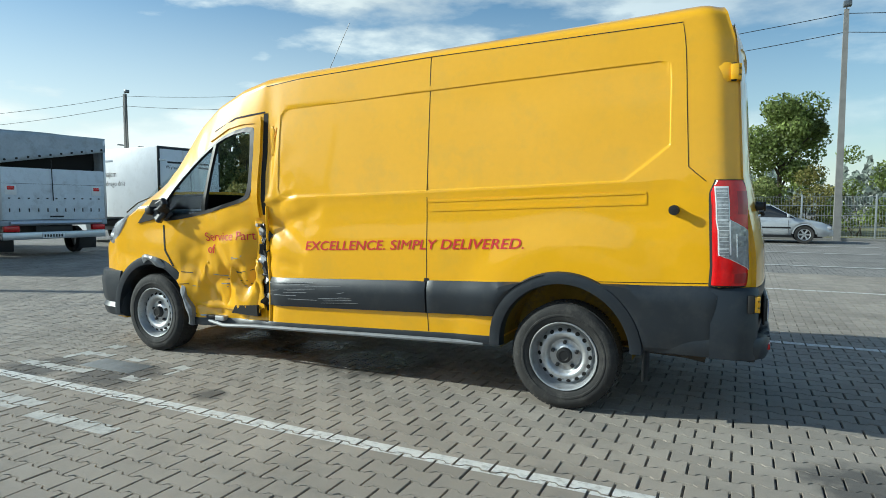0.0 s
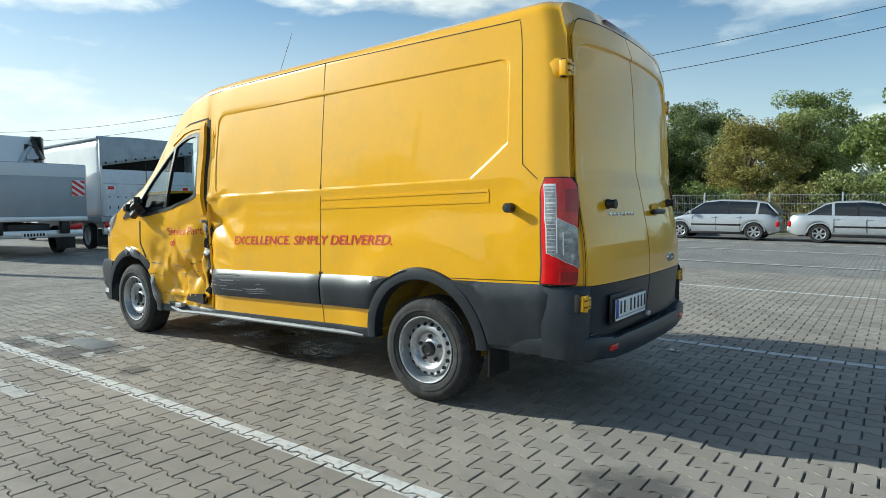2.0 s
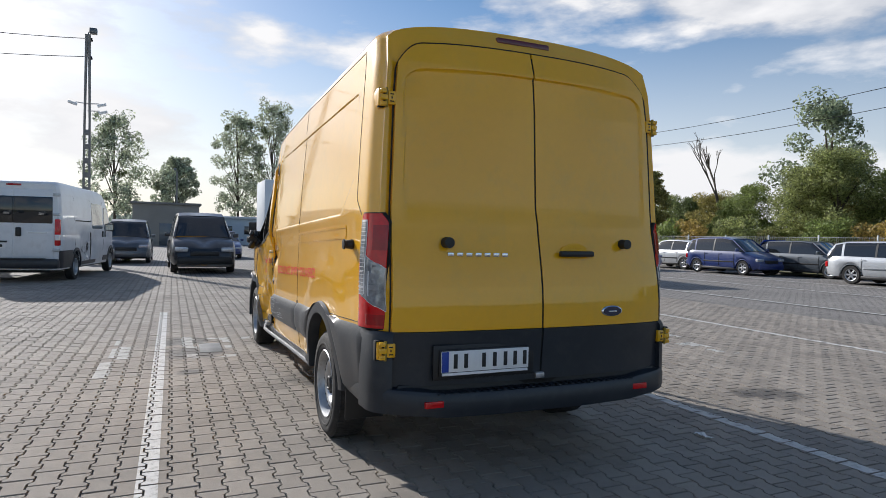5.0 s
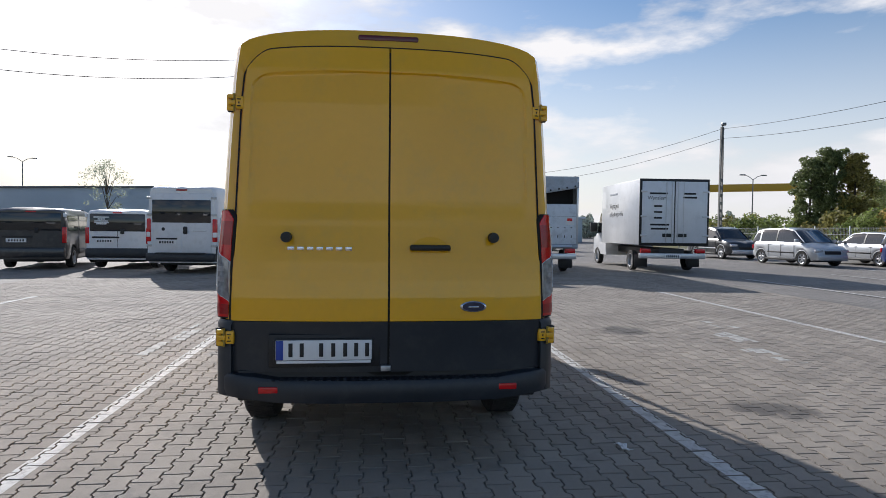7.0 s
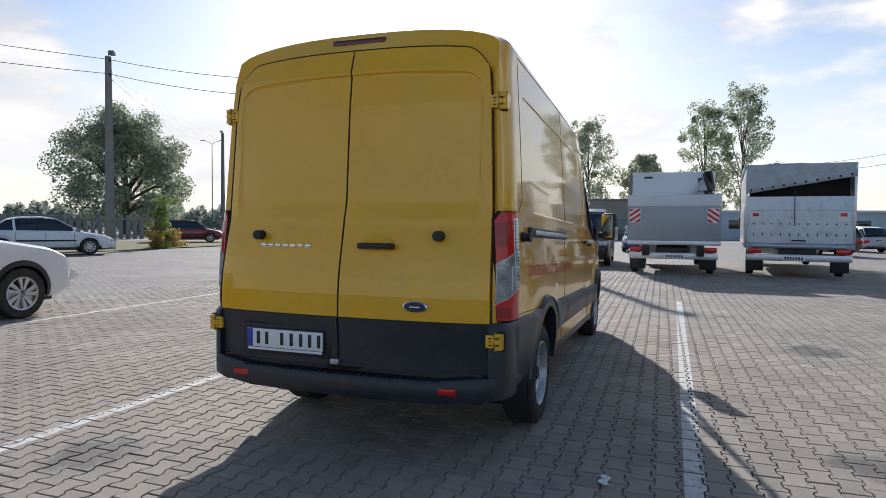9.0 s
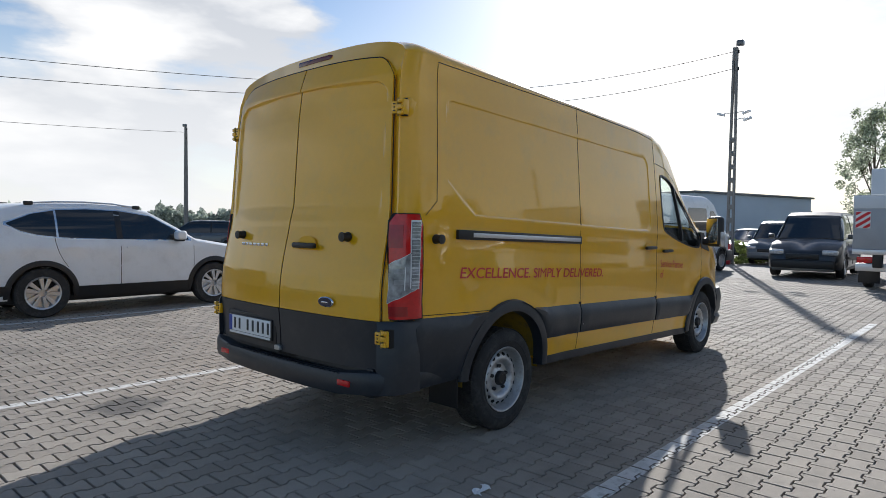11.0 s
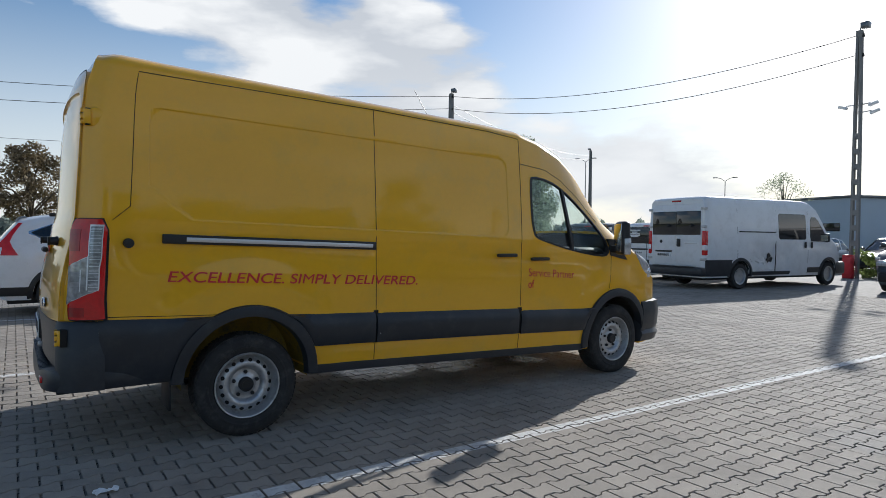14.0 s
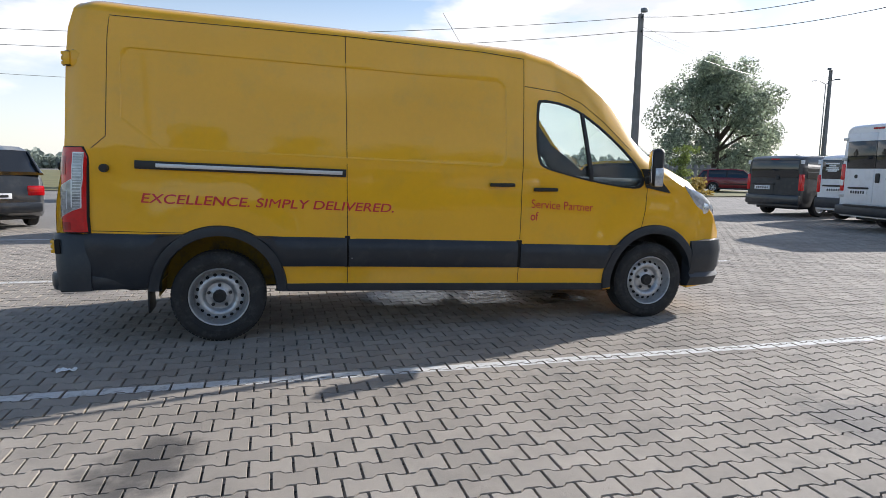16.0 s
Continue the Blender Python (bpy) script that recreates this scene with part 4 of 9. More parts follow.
def tail_lamp(s):
    zs = np.linspace(0.79, 1.385, 110)
    plan = ((0.345, 0.0), (0.305, 0.004), (0.26, 0.0), (0.22, -0.012), (0.187, -0.038), (0.168, -0.072), (0.16, -0.098))

    def pt(u, z, off):
        i = min(5, int(u))
        f = u - i
        x = plan[i][0] + (plan[i + 1][0] - plan[i][0]) * f
        y = 0.972 + plan[i][1] + (plan[i + 1][1] - plan[i][1]) * f
        y -= 0.02 * smooth01((z - 1.0) / 0.45)
        nx, ny = (0, 1) if u < 2 else (-0.6, 0.8) if u < 4 else (-1, 0.2)
        return Vector((x + nx * off + lean(0.2, z), s * (y + ny * off) + VAN_Y, z + rk(0.25)))

    def sheet(name, region, off, material, parent, label="", levels=None):
        verts, faces = [], []
        rows = []
        for z in zs if levels is None else levels:
            u0, u1 = region(z)
            if u1 - u0 < 0.15:
                continue
            rows.append((u0, u1, z))
        N = 12
        for u0, u1, z in rows:
            for k in range(N + 1):
                u = u0 + (u1 - u0) * k / N
                verts.append(pt(u, z, off if 0 < k < N else off * 0.4))
            for k in range(N, -1, -1):
                verts.append(pt(u0 + (u1 - u0) * k / N, z, off - 0.03))
        r = 2 * N + 2
        for i in range(len(rows) - 1):
            faces += [(i * r + k, i * r + (k + 1) % r, (i + 1) * r + (k + 1) % r, (i + 1) * r + k) for k in range(r)]
        faces += [tuple(range(r)), tuple(range((len(rows) - 1) * r, len(rows) * r))]
        return obj(name, verts, faces, material, parent, label, smooth=True)

    lamp = sheet("tail_lamp", lambda z: (max(0.0, (z - 1.32) * 14), 5.72 - max(0.0, (z - 1.335) * 24)), 0.014, RED_LENS, van, "tall red and clear tail lamp")
    rim_z = zs
    zs = np.linspace(0.783, 1.391, 110)
    sheet("lamp_seal", lambda z: (max(0.0, (z - 1.32) * 14) - 0.14, 5.92 - max(0.0, (z - 1.345) * 24)), 0.0115, GAP, lamp, "black rubber seal")
    zs = rim_z
    # clear strip that widens to the inner edge below, with a pale border and ribs
    def clear(z, g=0.0):
        if 1.165 < z < 1.345 + g * 0.05:
            return (0.8 - g, 2.2 + g)
        if 1.10 < z <= 1.165:
            return (0.8 - g, min(5.6, 2.2 + (1.165 - z) / 0.065 * 3.3 + g))
        if 0.965 < z <= 1.10:
            return (0.8 - g, min(5.6, 5.45 + g))
        if 0.875 - g * 0.05 < z <= 0.965:
            return (0.8 + (0.965 - z) / 0.09 * 4.7 - g, min(5.6, 5.45 + g))
        return (0, 0)
    sheet("clear_border", lambda z: clear(z, 0.16), 0.0162, LAMP_PALE, lamp, "pale lamp border")
    sheet("clear_section", clear, 0.0178, LAMP_DEEP, lamp, "clear ribbed lamp section")
    for k in range(19):
        z0 = 1.330 - k * 0.0205
        for dz in (0.0,) if k % 4 else (0.0, 0.006):
            sheet("lamp_rib", lambda z: (0.9, 2.12), 0.0192, LAMP_PALE, lamp, levels=(z0 - dz - 0.0013, z0 - dz, z0 - dz + 0.0013))
    sheet("lamp_divider", lambda z: (2.10, 2.30), 0.0195, LAMP_PALE, lamp, levels=np.linspace(0.965, 1.16, 14))
    sheet("lamp_rib", lambda z: (3.0, 3.16), 0.0192, LAMP_PALE, lamp, levels=np.linspace(0.955, 1.085, 12))
    for z0 in (1.06, 1.0):
        sheet("lamp_bulb", lambda z, z0=z0: (3.1, 4.4) if abs(z - z0) < 0.017 else (0, 0), 0.0186, GREYLENS, lamp)
    sheet("red_panel", lambda z: (3.2, 5.5) if 1.19 < z < 1.33 else (0, 0), 0.0165, DARK_RED, lamp, "darker red lamp panel")
    sheet("red_panel", lambda z: (2.4, 5.4) if 0.805 < z < 0.862 else (0, 0), 0.0165, DARK_RED, lamp, "darker red lamp panel")


tail_lamp(1)
tail_lamp(-1)


def rear_bumper():
    plan = [(0.735, 0.958), (0.50, 0.962), (0.30, 0.964), (0.17, 0.945), (0.09, 0.90), (0.045, 0.82), (0.02, 0.6), (0.008, 0.3), (0.005, 0.0)]
    plan = plan + [(x, -y) for x, y in plan[-2::-1]]
    prof = ((0.06, 0.385), (0.012, 0.395), (0.0, 0.43), (0.0, 0.50), (0.012, 0.52), (0.09, 0.525), (0.095, 0.50))
    verts, faces = [], []
    for i, (x, y) in enumerate(plan):
        d = Vector((0.35, 0.0)) - Vector((x, y))
        d = Vector((0.6 if abs(y) < 0.85 else 0.25, -0.8 * math.copysign(1, y) if abs(y) > 0.8 else 0)).normalized()
        for inn, z in prof:
            verts.append((x + d.x * inn, y + d.y * inn + VAN_Y, z + 0.035 * smooth01((abs(y) - 0.5) / 0.4)))
    r = len(prof)
    for i in range(len(plan) - 1):
        faces += [(i * r + k, i * r + (k + 1) % r, (i + 1) * r + (k + 1) % r, (i + 1) * r + k) for k in range(r)]
    faces += [tuple(range(r)), tuple(range((len(plan) - 1) * r, len(plan) * r))]
    b = obj("rear_bumper", verts, faces, PLASTIC, van, "dark grey plastic rear bumper with step", smooth=True)
    for s in (1, -1):
        # upright corner pieces that carry the lower hinges
        cp = [(0.34, 0.975), (0.22, 0.972), (0.15, 0.95), (0.105, 0.905), (0.092, 0.872), (0.13, 0.86), (0.20, 0.86), (0.34, 0.93)]
        zs = (0.43, 0.50, 0.82, 0.845)
        verts, faces = [], []
        for j, z in enumerate(zs):
            for x, y in cp:
                k = 0.985 if j == 3 else 1
                verts.append((x + (0.01 if j == 3 else 0), s * y * k + VAN_Y, z))
        for j in range(3):
            faces += [(j * 8 + k, j * 8 + (k + 1) % 8, (j + 1) * 8 + (k + 1) % 8, (j + 1) * 8 + k) for k in range(8)]
        faces += [tuple(range(8)), tuple(range(24, 32))]
        obj("bumper_corner", verts, faces, PLASTIC, b, smooth=True)
        box("reflector", (0.019, s * 0.663 - 0.052 + VAN_Y, 0.458), (0.05, s * 0.663 + 0.052 + VAN_Y, 0.492), RED_LENS, b, 0.004, "red bumper reflector")
        box("bumper_groove", (0.39, s * 0.968 - 0.006 + VAN_Y, 0.612), (0.72, s * 0.968 + 0.006 + VAN_Y, 0.62), GAP, b, 0.001)
    for k in range(30):
        y = -0.62 + k * 0.043
        box("step_rib", (0.018, y, 0.523), (0.085, y + 0.02, 0.5285), PLASTIC, b, 0.002)


rear_bumper()
# added black block: fills the shaded gap so no light shows under the doors
box("step_well", (0.098, -0.84 + VAN_Y, 0.40), (0.32, 0.84 + VAN_Y, 0.57), BLACK, van, 0.01, "black filler block in the shaded space behind the step")
def hinge(s, xx, yy, z, upper):
    """A door leaf plate and a knuckle joined by an upright pin."""
    def yb(a, b):
        return min(s * a, s * b) + VAN_Y, max(s * a, s * b) + VAN_Y

    def piece(name, x0, x1, ya, yb_, z0, z1, material, parent, bevel=0.003, label=""):
        lo, hi = yb(ya, yb_)
        return box(name, (xx + x0, lo, z + z0), (xx + x1, hi, z + z1), material, parent, bevel, label)
    h = piece("hinge", -0.040, 0.02, yy - 0.052, yy - 0.006, -0.036, 0.036, YELLOW, van, 0.007, "yellow painted door hinge")
    if upper:
        piece("hinge_blister", 0.0, 0.115, 0.830, 0.922, -0.062, 0.066, YELLOW, h, 0.03)
        piece("hinge_seat", -0.018, 0.01, yy - 0.008, yy + 0.04, -0.05, 0.05, GAP, h, 0.004)
    else:
        piece("hinge_seat", -0.016, 0.02, yy - 0.062, yy + 0.05, -0.052, 0.052, GAP, h, 0.006, "black recess of the hinge")
    for z0, z1, ya in ((-0.045, -0.022, 0.002), (-0.014, 0.014, -0.006), (0.022, 0.045, 0.002)):
        piece("knuckle", -0.044, 0.012, yy + ya, yy + 0.036, z0, z1, YELLOW, h, 0.005)
    piece("hinge_plate", -0.030, 0.012, yy + 0.018, yy + 0.044, -0.044, 0.044, YELLOW, h, 0.005)
    tube("hinge_pin", [(xx - 0.036, s * (yy + 0.002) + VAN_Y, z - 0.05), (xx - 0.036, s * (yy + 0.002) + VAN_Y, z + 0.05)], 0.0075, HOUSING, h, 10)
    for z0 in (-0.022, 0.016):
        piece("hinge_slot", -0.0415, -0.03, yy - 0.036, yy - 0.016, z0, z0 + 0.006, GAP, h, 0.0)
    piece("hinge_slot", -0.0415, -0.03, yy - 0.029, yy - 0.023, -0.006, 0.006, GAP, h, 0.0)


for s in (1, -1):
    hinge(s, 0.262, 0.884, 2.06, True)
    hinge(s, 0.128, 0.908, 0.753, False)
    # mud flaps
    box("mud_flap", (0.70, s * 0.83 - 0.12 + VAN_Y, 0.24), (0.715, s * 0.83 + 0.12 + VAN_Y, 0.52), BLACK, van, 0.005, "black rubber mud flap")


# lettering
def letters(text, size, x0, x1, zfun, s, name, slant=0.0):
    signs = bold_letters(text, size)
    w = max(v[0] for vs, fs in signs for v in vs)

    def place(u, v):
        x = x0 + (x1 - x0) * (u + slant * v) / w
        return surf(x, zfun(x) - rk(x) + v, s, 0.0035)
    root = new(name)
    root.parent = van
    root["label"] = "red lettering"
    for vs, fs in signs:
        obj("letter", [place(u, v) for u, v in vs], fs, RED_INK, root)
    return root


letters("EXCELLENCE. SIMPLY DELIVERED.", 0.097, 3.235, 1.46, lambda x: interp(x, (1.46, 3.23), (1.03, 0.963)), 1, "slogan", 0.2)
letters("EXCELLENCE. SIMPLY DELIVERED.", 0.097, 0.68, 2.54, lambda x: interp(x, (0.68, 2.54), (1.066, 0.984)), -1, "slogan", 0.2)
letters("Service Part", 0.105, 4.30, 3.765, lambda x: interp(x, (3.74, 4.3), (1.03, 1.005)), 1, "door_lettering")
letters("of", 0.105, 4.28, 4.20, lambda x: 0.905, 1, "door_lettering")
letters("Service Partner", 0.105, 3.73, 4.32, lambda x: interp(x, (3.73, 4.32), (1.017, 0.982)), -1, "door_lettering")
letters("of", 0.105, 3.725, 3.80, lambda x: 0.91, -1, "door_lettering")

# sliding door rail on the passenger side
rail = box("sliding_rail", (0.66, -0.985 + VAN_Y - 0.0, 1.292), (2.165, -0.95 + VAN_Y, 1.352), BLACK, van, 0.004, "black sliding door rail with metal strip")
rail.data.transform(Matrix.Translation((0.66, 0, 1.36)) @ Matrix.Rotation(radians(1.75), 4, "Y") @ Matrix.Translation((-0.66, 0, -1.345)))
r2 = box("rail_strip", (0.80, -0.990 + VAN_Y, 1.308), (2.135, -0.984 + VAN_Y, 1.336), ALU, rail, 0.002)
r2.data.transform(Matrix.Translation((0.66, 0, 1.36)) @ Matrix.Rotation(radians(1.75), 4, "Y") @ Matrix.Translation((-0.66, 0, -1.345)))
# door handles
for xa, xb, z in ((3.345, 3.573, 1.21), (3.739, 3.967, 1.173)):
    xm = (xa + xb) / 2
    p = surf(xm, z - rk(xm), -1)
    cup = lathe("handle_cup", [(0.062, 0.004), (0.055, -0.006), (0.03, -0.016), (0.0005, -0.018)], YELLOW, van, 24, flip=-1)
    cup.matrix_basis = Matrix.Translation(p + Vector((0, -0.002, 0.012))) @ Matrix.Diagonal((1.2, 1, 0.6, 1))
    box("door_handle", p + Vector((-0.112, -0.045, -0.016)), p + Vector((0.112, -0.012, 0.014)), BLACK, van, 0.012, "black door handle")
box("slide_catch", (2.20, -0.99 + VAN_Y, 0.615), (2.235, -0.975 + VAN_Y, 0.65), STEEL, van, 0.004)
# ---- van front, cab and damage ----
def front_bumper():
    plan = [(5.36, 0.972), (5.56, 0.955), (5.70, 0.90), (5.80, 0.80), (5.88, 0.5), (5.91, 0.0)]
    plan = plan + [(x, -y) for x, y in plan[-2::-1]]
    prof = ((0.10, 0.27), (0.03, 0.28), (0.0, 0.36), (0.025, 0.40), (0.005, 0.44), (-0.01, 0.60), (0.01, 0.70), (0.10, 0.715))
    verts, faces = [], []
    for x, y in plan:
        s = 1 if y > 0 else -1
        d = Vector((-0.35, -0.9 * s)) if abs(y) > 0.85 else Vector((-0.8, -0.6 * s)) if abs(y) > 0.7 else Vector((-1, 0))
        for inn, z in prof:
            verts.append((x + d.x * inn, y + d.y * inn + VAN_Y, z))
    r = len(prof)
    for i in range(len(plan) - 1):
        faces += [(i * r + k, i * r + (k + 1) % r, (i + 1) * r + (k + 1) % r, (i + 1) * r + k) for k in range(r)]
    faces += [tuple(range(r)), tuple(range((len(plan) - 1) * r, len(plan) * r))]
    obj("front_bumper", verts, faces, PLASTIC, van, "dark grey plastic front bumper", smooth=True)


front_bumper()
for s in (1, -1):
    # head lamps swept back along the wing
    def hl(x, z, off, s=s):
        return Vector((x, s * (interp(x, (5.2, 5.45, 5.62, 5.76), (0.945, 0.915, 0.845, 0.74)) + off) + VAN_Y, z))
    rows = []
    for i in range(13):
        f = i / 12
        x = 5.27 + 0.45 * f
        zt = interp(f, (0, 0.5, 1), (1.215, 1.13, 1.0))
        zb = interp(f, (0, 0.3, 0.7, 1), (1.19, 1.02, 0.90, 0.90))
        rows.append([hl(x, zb + (zt - zb) * k / 5, 0.018 if 0 < k < 5 and 0 < i < 12 else 0.004) for k in range(6)] + [hl(x, zt, -0.06), hl(x, zb, -0.06)])
    verts = [v for r in rows for v in r]
    faces = [(i * 8 + k, i * 8 + (k + 1) % 8, (i + 1) * 8 + (k + 1) % 8, (i + 1) * 8 + k) for i in range(12) for k in range(8)] + [tuple(range(8)), tuple(range(96, 104))]
    h = obj("head_lamp", verts, faces, CLEAR_LENS, van, "large clear swept-back head lamp", smooth=True)
    lathe("lamp_bowl", [(0.055, -0.01), (0.05, 0.02), (0.03, 0.026), (0.0005, 0.027)], CHROME, h, 20, at=hl(5.52, 1.0, 0.0), flip=s)
    # dark corner piece ahead of the side window
    tri = [(4.80, 1.36), (4.90, 1.355), (5.10, 1.145), (4.96, 1.17), (4.84, 1.195)]
    vs = [Vector((x, s * (0.958 + 0.012) + VAN_Y, z)) for x, z in tri] + [Vector((x, s * 0.92 + VAN_Y, z)) for x, z in tri]
    obj("mirror_sail", vs, [tuple(range(5)), tuple(range(5, 10))] + [(i, (i + 1) % 5, 5 + (i + 1) % 5, 5 + i) for i in range(5)], BLACK, van, "black corner trim")

# grille and bonnet gap
box("grille", (5.70, -0.52 + VAN_Y, 0.74), (5.805, 0.52 + VAN_Y, 0.98), BLACK, van, 0.03, "black front grille")
tube("bonnet_gap", [(5.06, 0.80 + VAN_Y, 1.40), (5.3, 0.80 + VAN_Y, 1.33), (5.5, 0.77 + VAN_Y, 1.24)], 0.006, GAP, van)
# windscreen
ws = []
for i in range(7):
    q = -1 + i / 3
    c = 1 - q * q
    ws += [(4.10, 0.735 * q, 2.115 + 0.12 * c), (5.145, 0.865 * q, 1.345 + 0.06 * c)]
pane = obj("windscreen", ws + [(x - 0.006, y, z - 0.008) for x, y, z in ws], [(2 * i, 2 * i + 1, 2 * i + 3, 2 * i + 2) for i in range(6)] + [(14 + 2 * i, 14 + 2 * i + 1, 14 + 2 * i + 3, 14 + 2 * i + 2) for i in range(6)], GLASS, van, "clear windscreen", smooth=True)
pane.visible_shadow = False


# side window of the passenger door: black frame, divider, two panes
def loop_frame(s, grow, width, off, name, material, label):
    cx, cz = 4.25, 1.62
    outer = [(cx + (x - cx) * grow, cz + (z - cz) * grow) for x, z in WINDOW]
    inner = [(cx + (x - cx) * (grow - width), cz + (z - cz) * (grow - width)) for x, z in WINDOW]
    n = len(outer)
    vs = [surf(x, z, s, off) for x, z in outer] + [surf(x, z, s, off) for x, z in inner] + [surf(x, z, s, -0.03) for x, z in outer] + [surf(x, z, s, -0.03) for x, z in inner]
    fs = []
    for i in range(n):
        j = (i + 1) % n
        fs += [(i, j, n + j, n + i), (2 * n + i, 2 * n + j, 3 * n + j, 3 * n + i), (i, j, 2 * n + j, 2 * n + i), (n + i, n + j, 3 * n + j, 3 * n + i)]
    return obj(name, vs, fs, material, van, label)


for s in (-1, 1):
    loop_frame(s, 1.015 if s < 0 else 1.05, 0.05 if s < 0 else 0.10, 0.004, "window_frame", BLACK, "black rubber window surround")
    ribbon("window_divider", [(4.225, 1.90), (4.30, 1.315)], s, 0.03, 0.004, BLACK, van, "black window divider", thick=0.03)
for name, pts in (("window_pane", [p for p in WINDOW if p[0] < 4.28] + [(4.30, 1.315)]), ("quarter_pane", [(4.23, 1.90)] + [p for p in WINDOW if p[0] > 4.24])):
    if name == "quarter_pane":
        pts = [(4.23, 1.90), (4.46, 1.76), (4.70, 1.56), (4.82, 1.38), (4.80, 1.285), (4.68, 1.27), (4.30, 1.315)]
        vs = [surf(x, z, -1, -0.010) for x, z in pts]
    else:
        pts = [(3.80, 1.45), (3.775, 1.60), (3.78, 1.93), (3.81, 1.985), (4.05, 1.965), (4.23, 1.90), (4.30, 1.315), (3.95, 1.385), (3.84, 1.415)]
        vs = [surf(x, z, -1, -0.010) for x, z in pts]
    k = len(vs)
    w = obj(name, vs + [v + Vector((0, 0.005, 0)) for v in vs], [tuple(range(k)), tuple(range(k, 2 * k))], GLASS, van, "clear side window")
    w.visible_shadow = False
q = [surf(x, z, 1, -0.012) for x, z in [(4.23, 1.90), (4.46, 1.76), (4.70, 1.56), (4.82, 1.38), (4.80, 1.285), (4.68, 1.27), (4.30, 1.315)]]
w = obj("quarter_pane", q + [v + Vector((0, -0.005, 0)) for v in q], [tuple(range(7)), tuple(range(7, 14))], GLASS, van, "clear quarter window")
w.visible_shadow = False


# mirrors: whole on the passenger side, smashed on the driver's side
def mirror(s, broken):
    yb = s * 0.985 + VAN_Y
    arm = box("mirror", (4.80, min(yb, yb + s * 0.10), 1.22), (4.87, max(yb, yb + s * 0.10), 1.30), BLACK, van, 0.02, "black door mirror" if not broken else "smashed black door mirror")
    if broken:
        for k in range(9):
            c = Vector((4.72 + random.uniform(-0.06, 0.05), yb + s * random.uniform(0.0, 0.06), 1.26 + random.uniform(-0.11, 0.09)))
            b = box_bm((-0.035, -0.02, -0.05), (0.04, 0.02, 0.05), 0.012)
            b.transform(Matrix.Translation(c) @ Euler((random.uniform(-1, 1), random.uniform(-1, 1), random.uniform(-1, 1))).to_matrix().to_4x4())
            part("mirror_shard", b, BLACK if k % 3 else PLASTIC, arm)
        return
    turn = Matrix.Translation((4.83, yb + s * 0.13, 0)) @ Matrix.Rotation(radians(24) * s, 4, "Z")
    hd = box_bm((-0.045, -0.095, 1.205), (0.055, 0.095, 1.535), 0.042, segments=4)
    hd.transform(turn)
    part("mirror_head", hd, BLACK, arm, smooth=True)
    gb = box_bm((-0.049, -0.075, 1.235), (-0.043, 0.075, 1.51), 0.0025)
    gb.transform(turn)
    part("mirror_glass", gb, CHROME, arm, "mirror glass", smooth=True)
    rb_ = box_bm((-0.02, -0.104 if s < 0 else 0.07, 1.21), (0.05, -0.07 if s < 0 else 0.104, 1.37), 0.012)
    rb_.transform(turn)
    part("repeater", rb_, CLEAR_LENS, arm, "clear indicator lens", smooth=True)


mirror(-1, False)
mirror(1, True)


# cab: seats, dashboard, wheel, bulkhead
box("bulkhead", (3.40, -0.83 + VAN_Y, 0.46), (3.43, 0.83 + VAN_Y, 2.05), DASH, van, 0.01, "grey load bulkhead")
box("cab_floor", (3.43, -0.80 + VAN_Y, 0.55), (4.95, 0.80 + VAN_Y, 0.58), DASH, van, 0.005)
dash = box_bm((4.52, -0.80 + VAN_Y, 0.95), (4.98, 0.80 + VAN_Y, 1.27), 0.07, segments=3)
part("dashboard", dash, DASH, van, "dark grey dashboard", smooth=True)
for yy in (0.42, -0.22, -0.60):
    seat = box("cab_seat", (3.56, yy - 0.22 + VAN_Y, 0.80), (4.06, yy + 0.22 + VAN_Y, 0.98), SEAT, van, 0.06, "dark grey cab seat")
    bk = box_bm((3.50, yy - 0.22 + VAN_Y, 0.92), (3.64, yy + 0.22 + VAN_Y, 1.52), 0.06)
    part("seat_back", bk, SEAT, seat, smooth=True)
    part("head_rest", box_bm((3.50, yy - 0.12 + VAN_Y, 1.54), (3.60, yy + 0.12 + VAN_Y, 1.74), 0.04), SEAT, seat, smooth=True)
ring = []
for k in range(33):
    a = k * math.tau / 32
    ring.append(Vector((4.08, 0.46 + VAN_Y, 1.45)) + Matrix.Rotation(radians(-28), 3, "Y") @ Vector((0, 0.19 * math.cos(a), 0.19 * math.sin(a))))
sw = tube("steering_wheel", ring, 0.016, BLACK, van, label="black steering wheel")
for a in (0.1, math.pi - 0.1, -math.pi / 2):
    c = Vector((4.09, 0.46 + VAN_Y, 1.45))
    tube("spoke", [c, c + Matrix.Rotation(radians(-28), 3, "Y") @ Vector((0, 0.19 * math.cos(a), 0.19 * math.sin(a)))], 0.014, BLACK, sw, 6)
hub = box_bm((4.07, 0.40 + VAN_Y, 1.40), (4.13, 0.52 + VAN_Y, 1.50), 0.02)
tube("steering_column", [(4.10, 0.46, 1.44), (4.60, 0.46, 1.20)], 0.035, BLACK, sw, 8)
part("wheel_hub", hub, BLACK, sw, smooth=True)
box("sun_visor", (4.02, -0.62 + VAN_Y, 1.98), (4.20, -0.22 + VAN_Y, 2.0), SEAT, van, 0.006, "grey sun visor")

# aerial
tube("aerial", [(3.55, 0.25, 2.42), (3.27, 0.28, 2.86)], 0.0024, BLACK, van, 6, "thin black roof aerial")
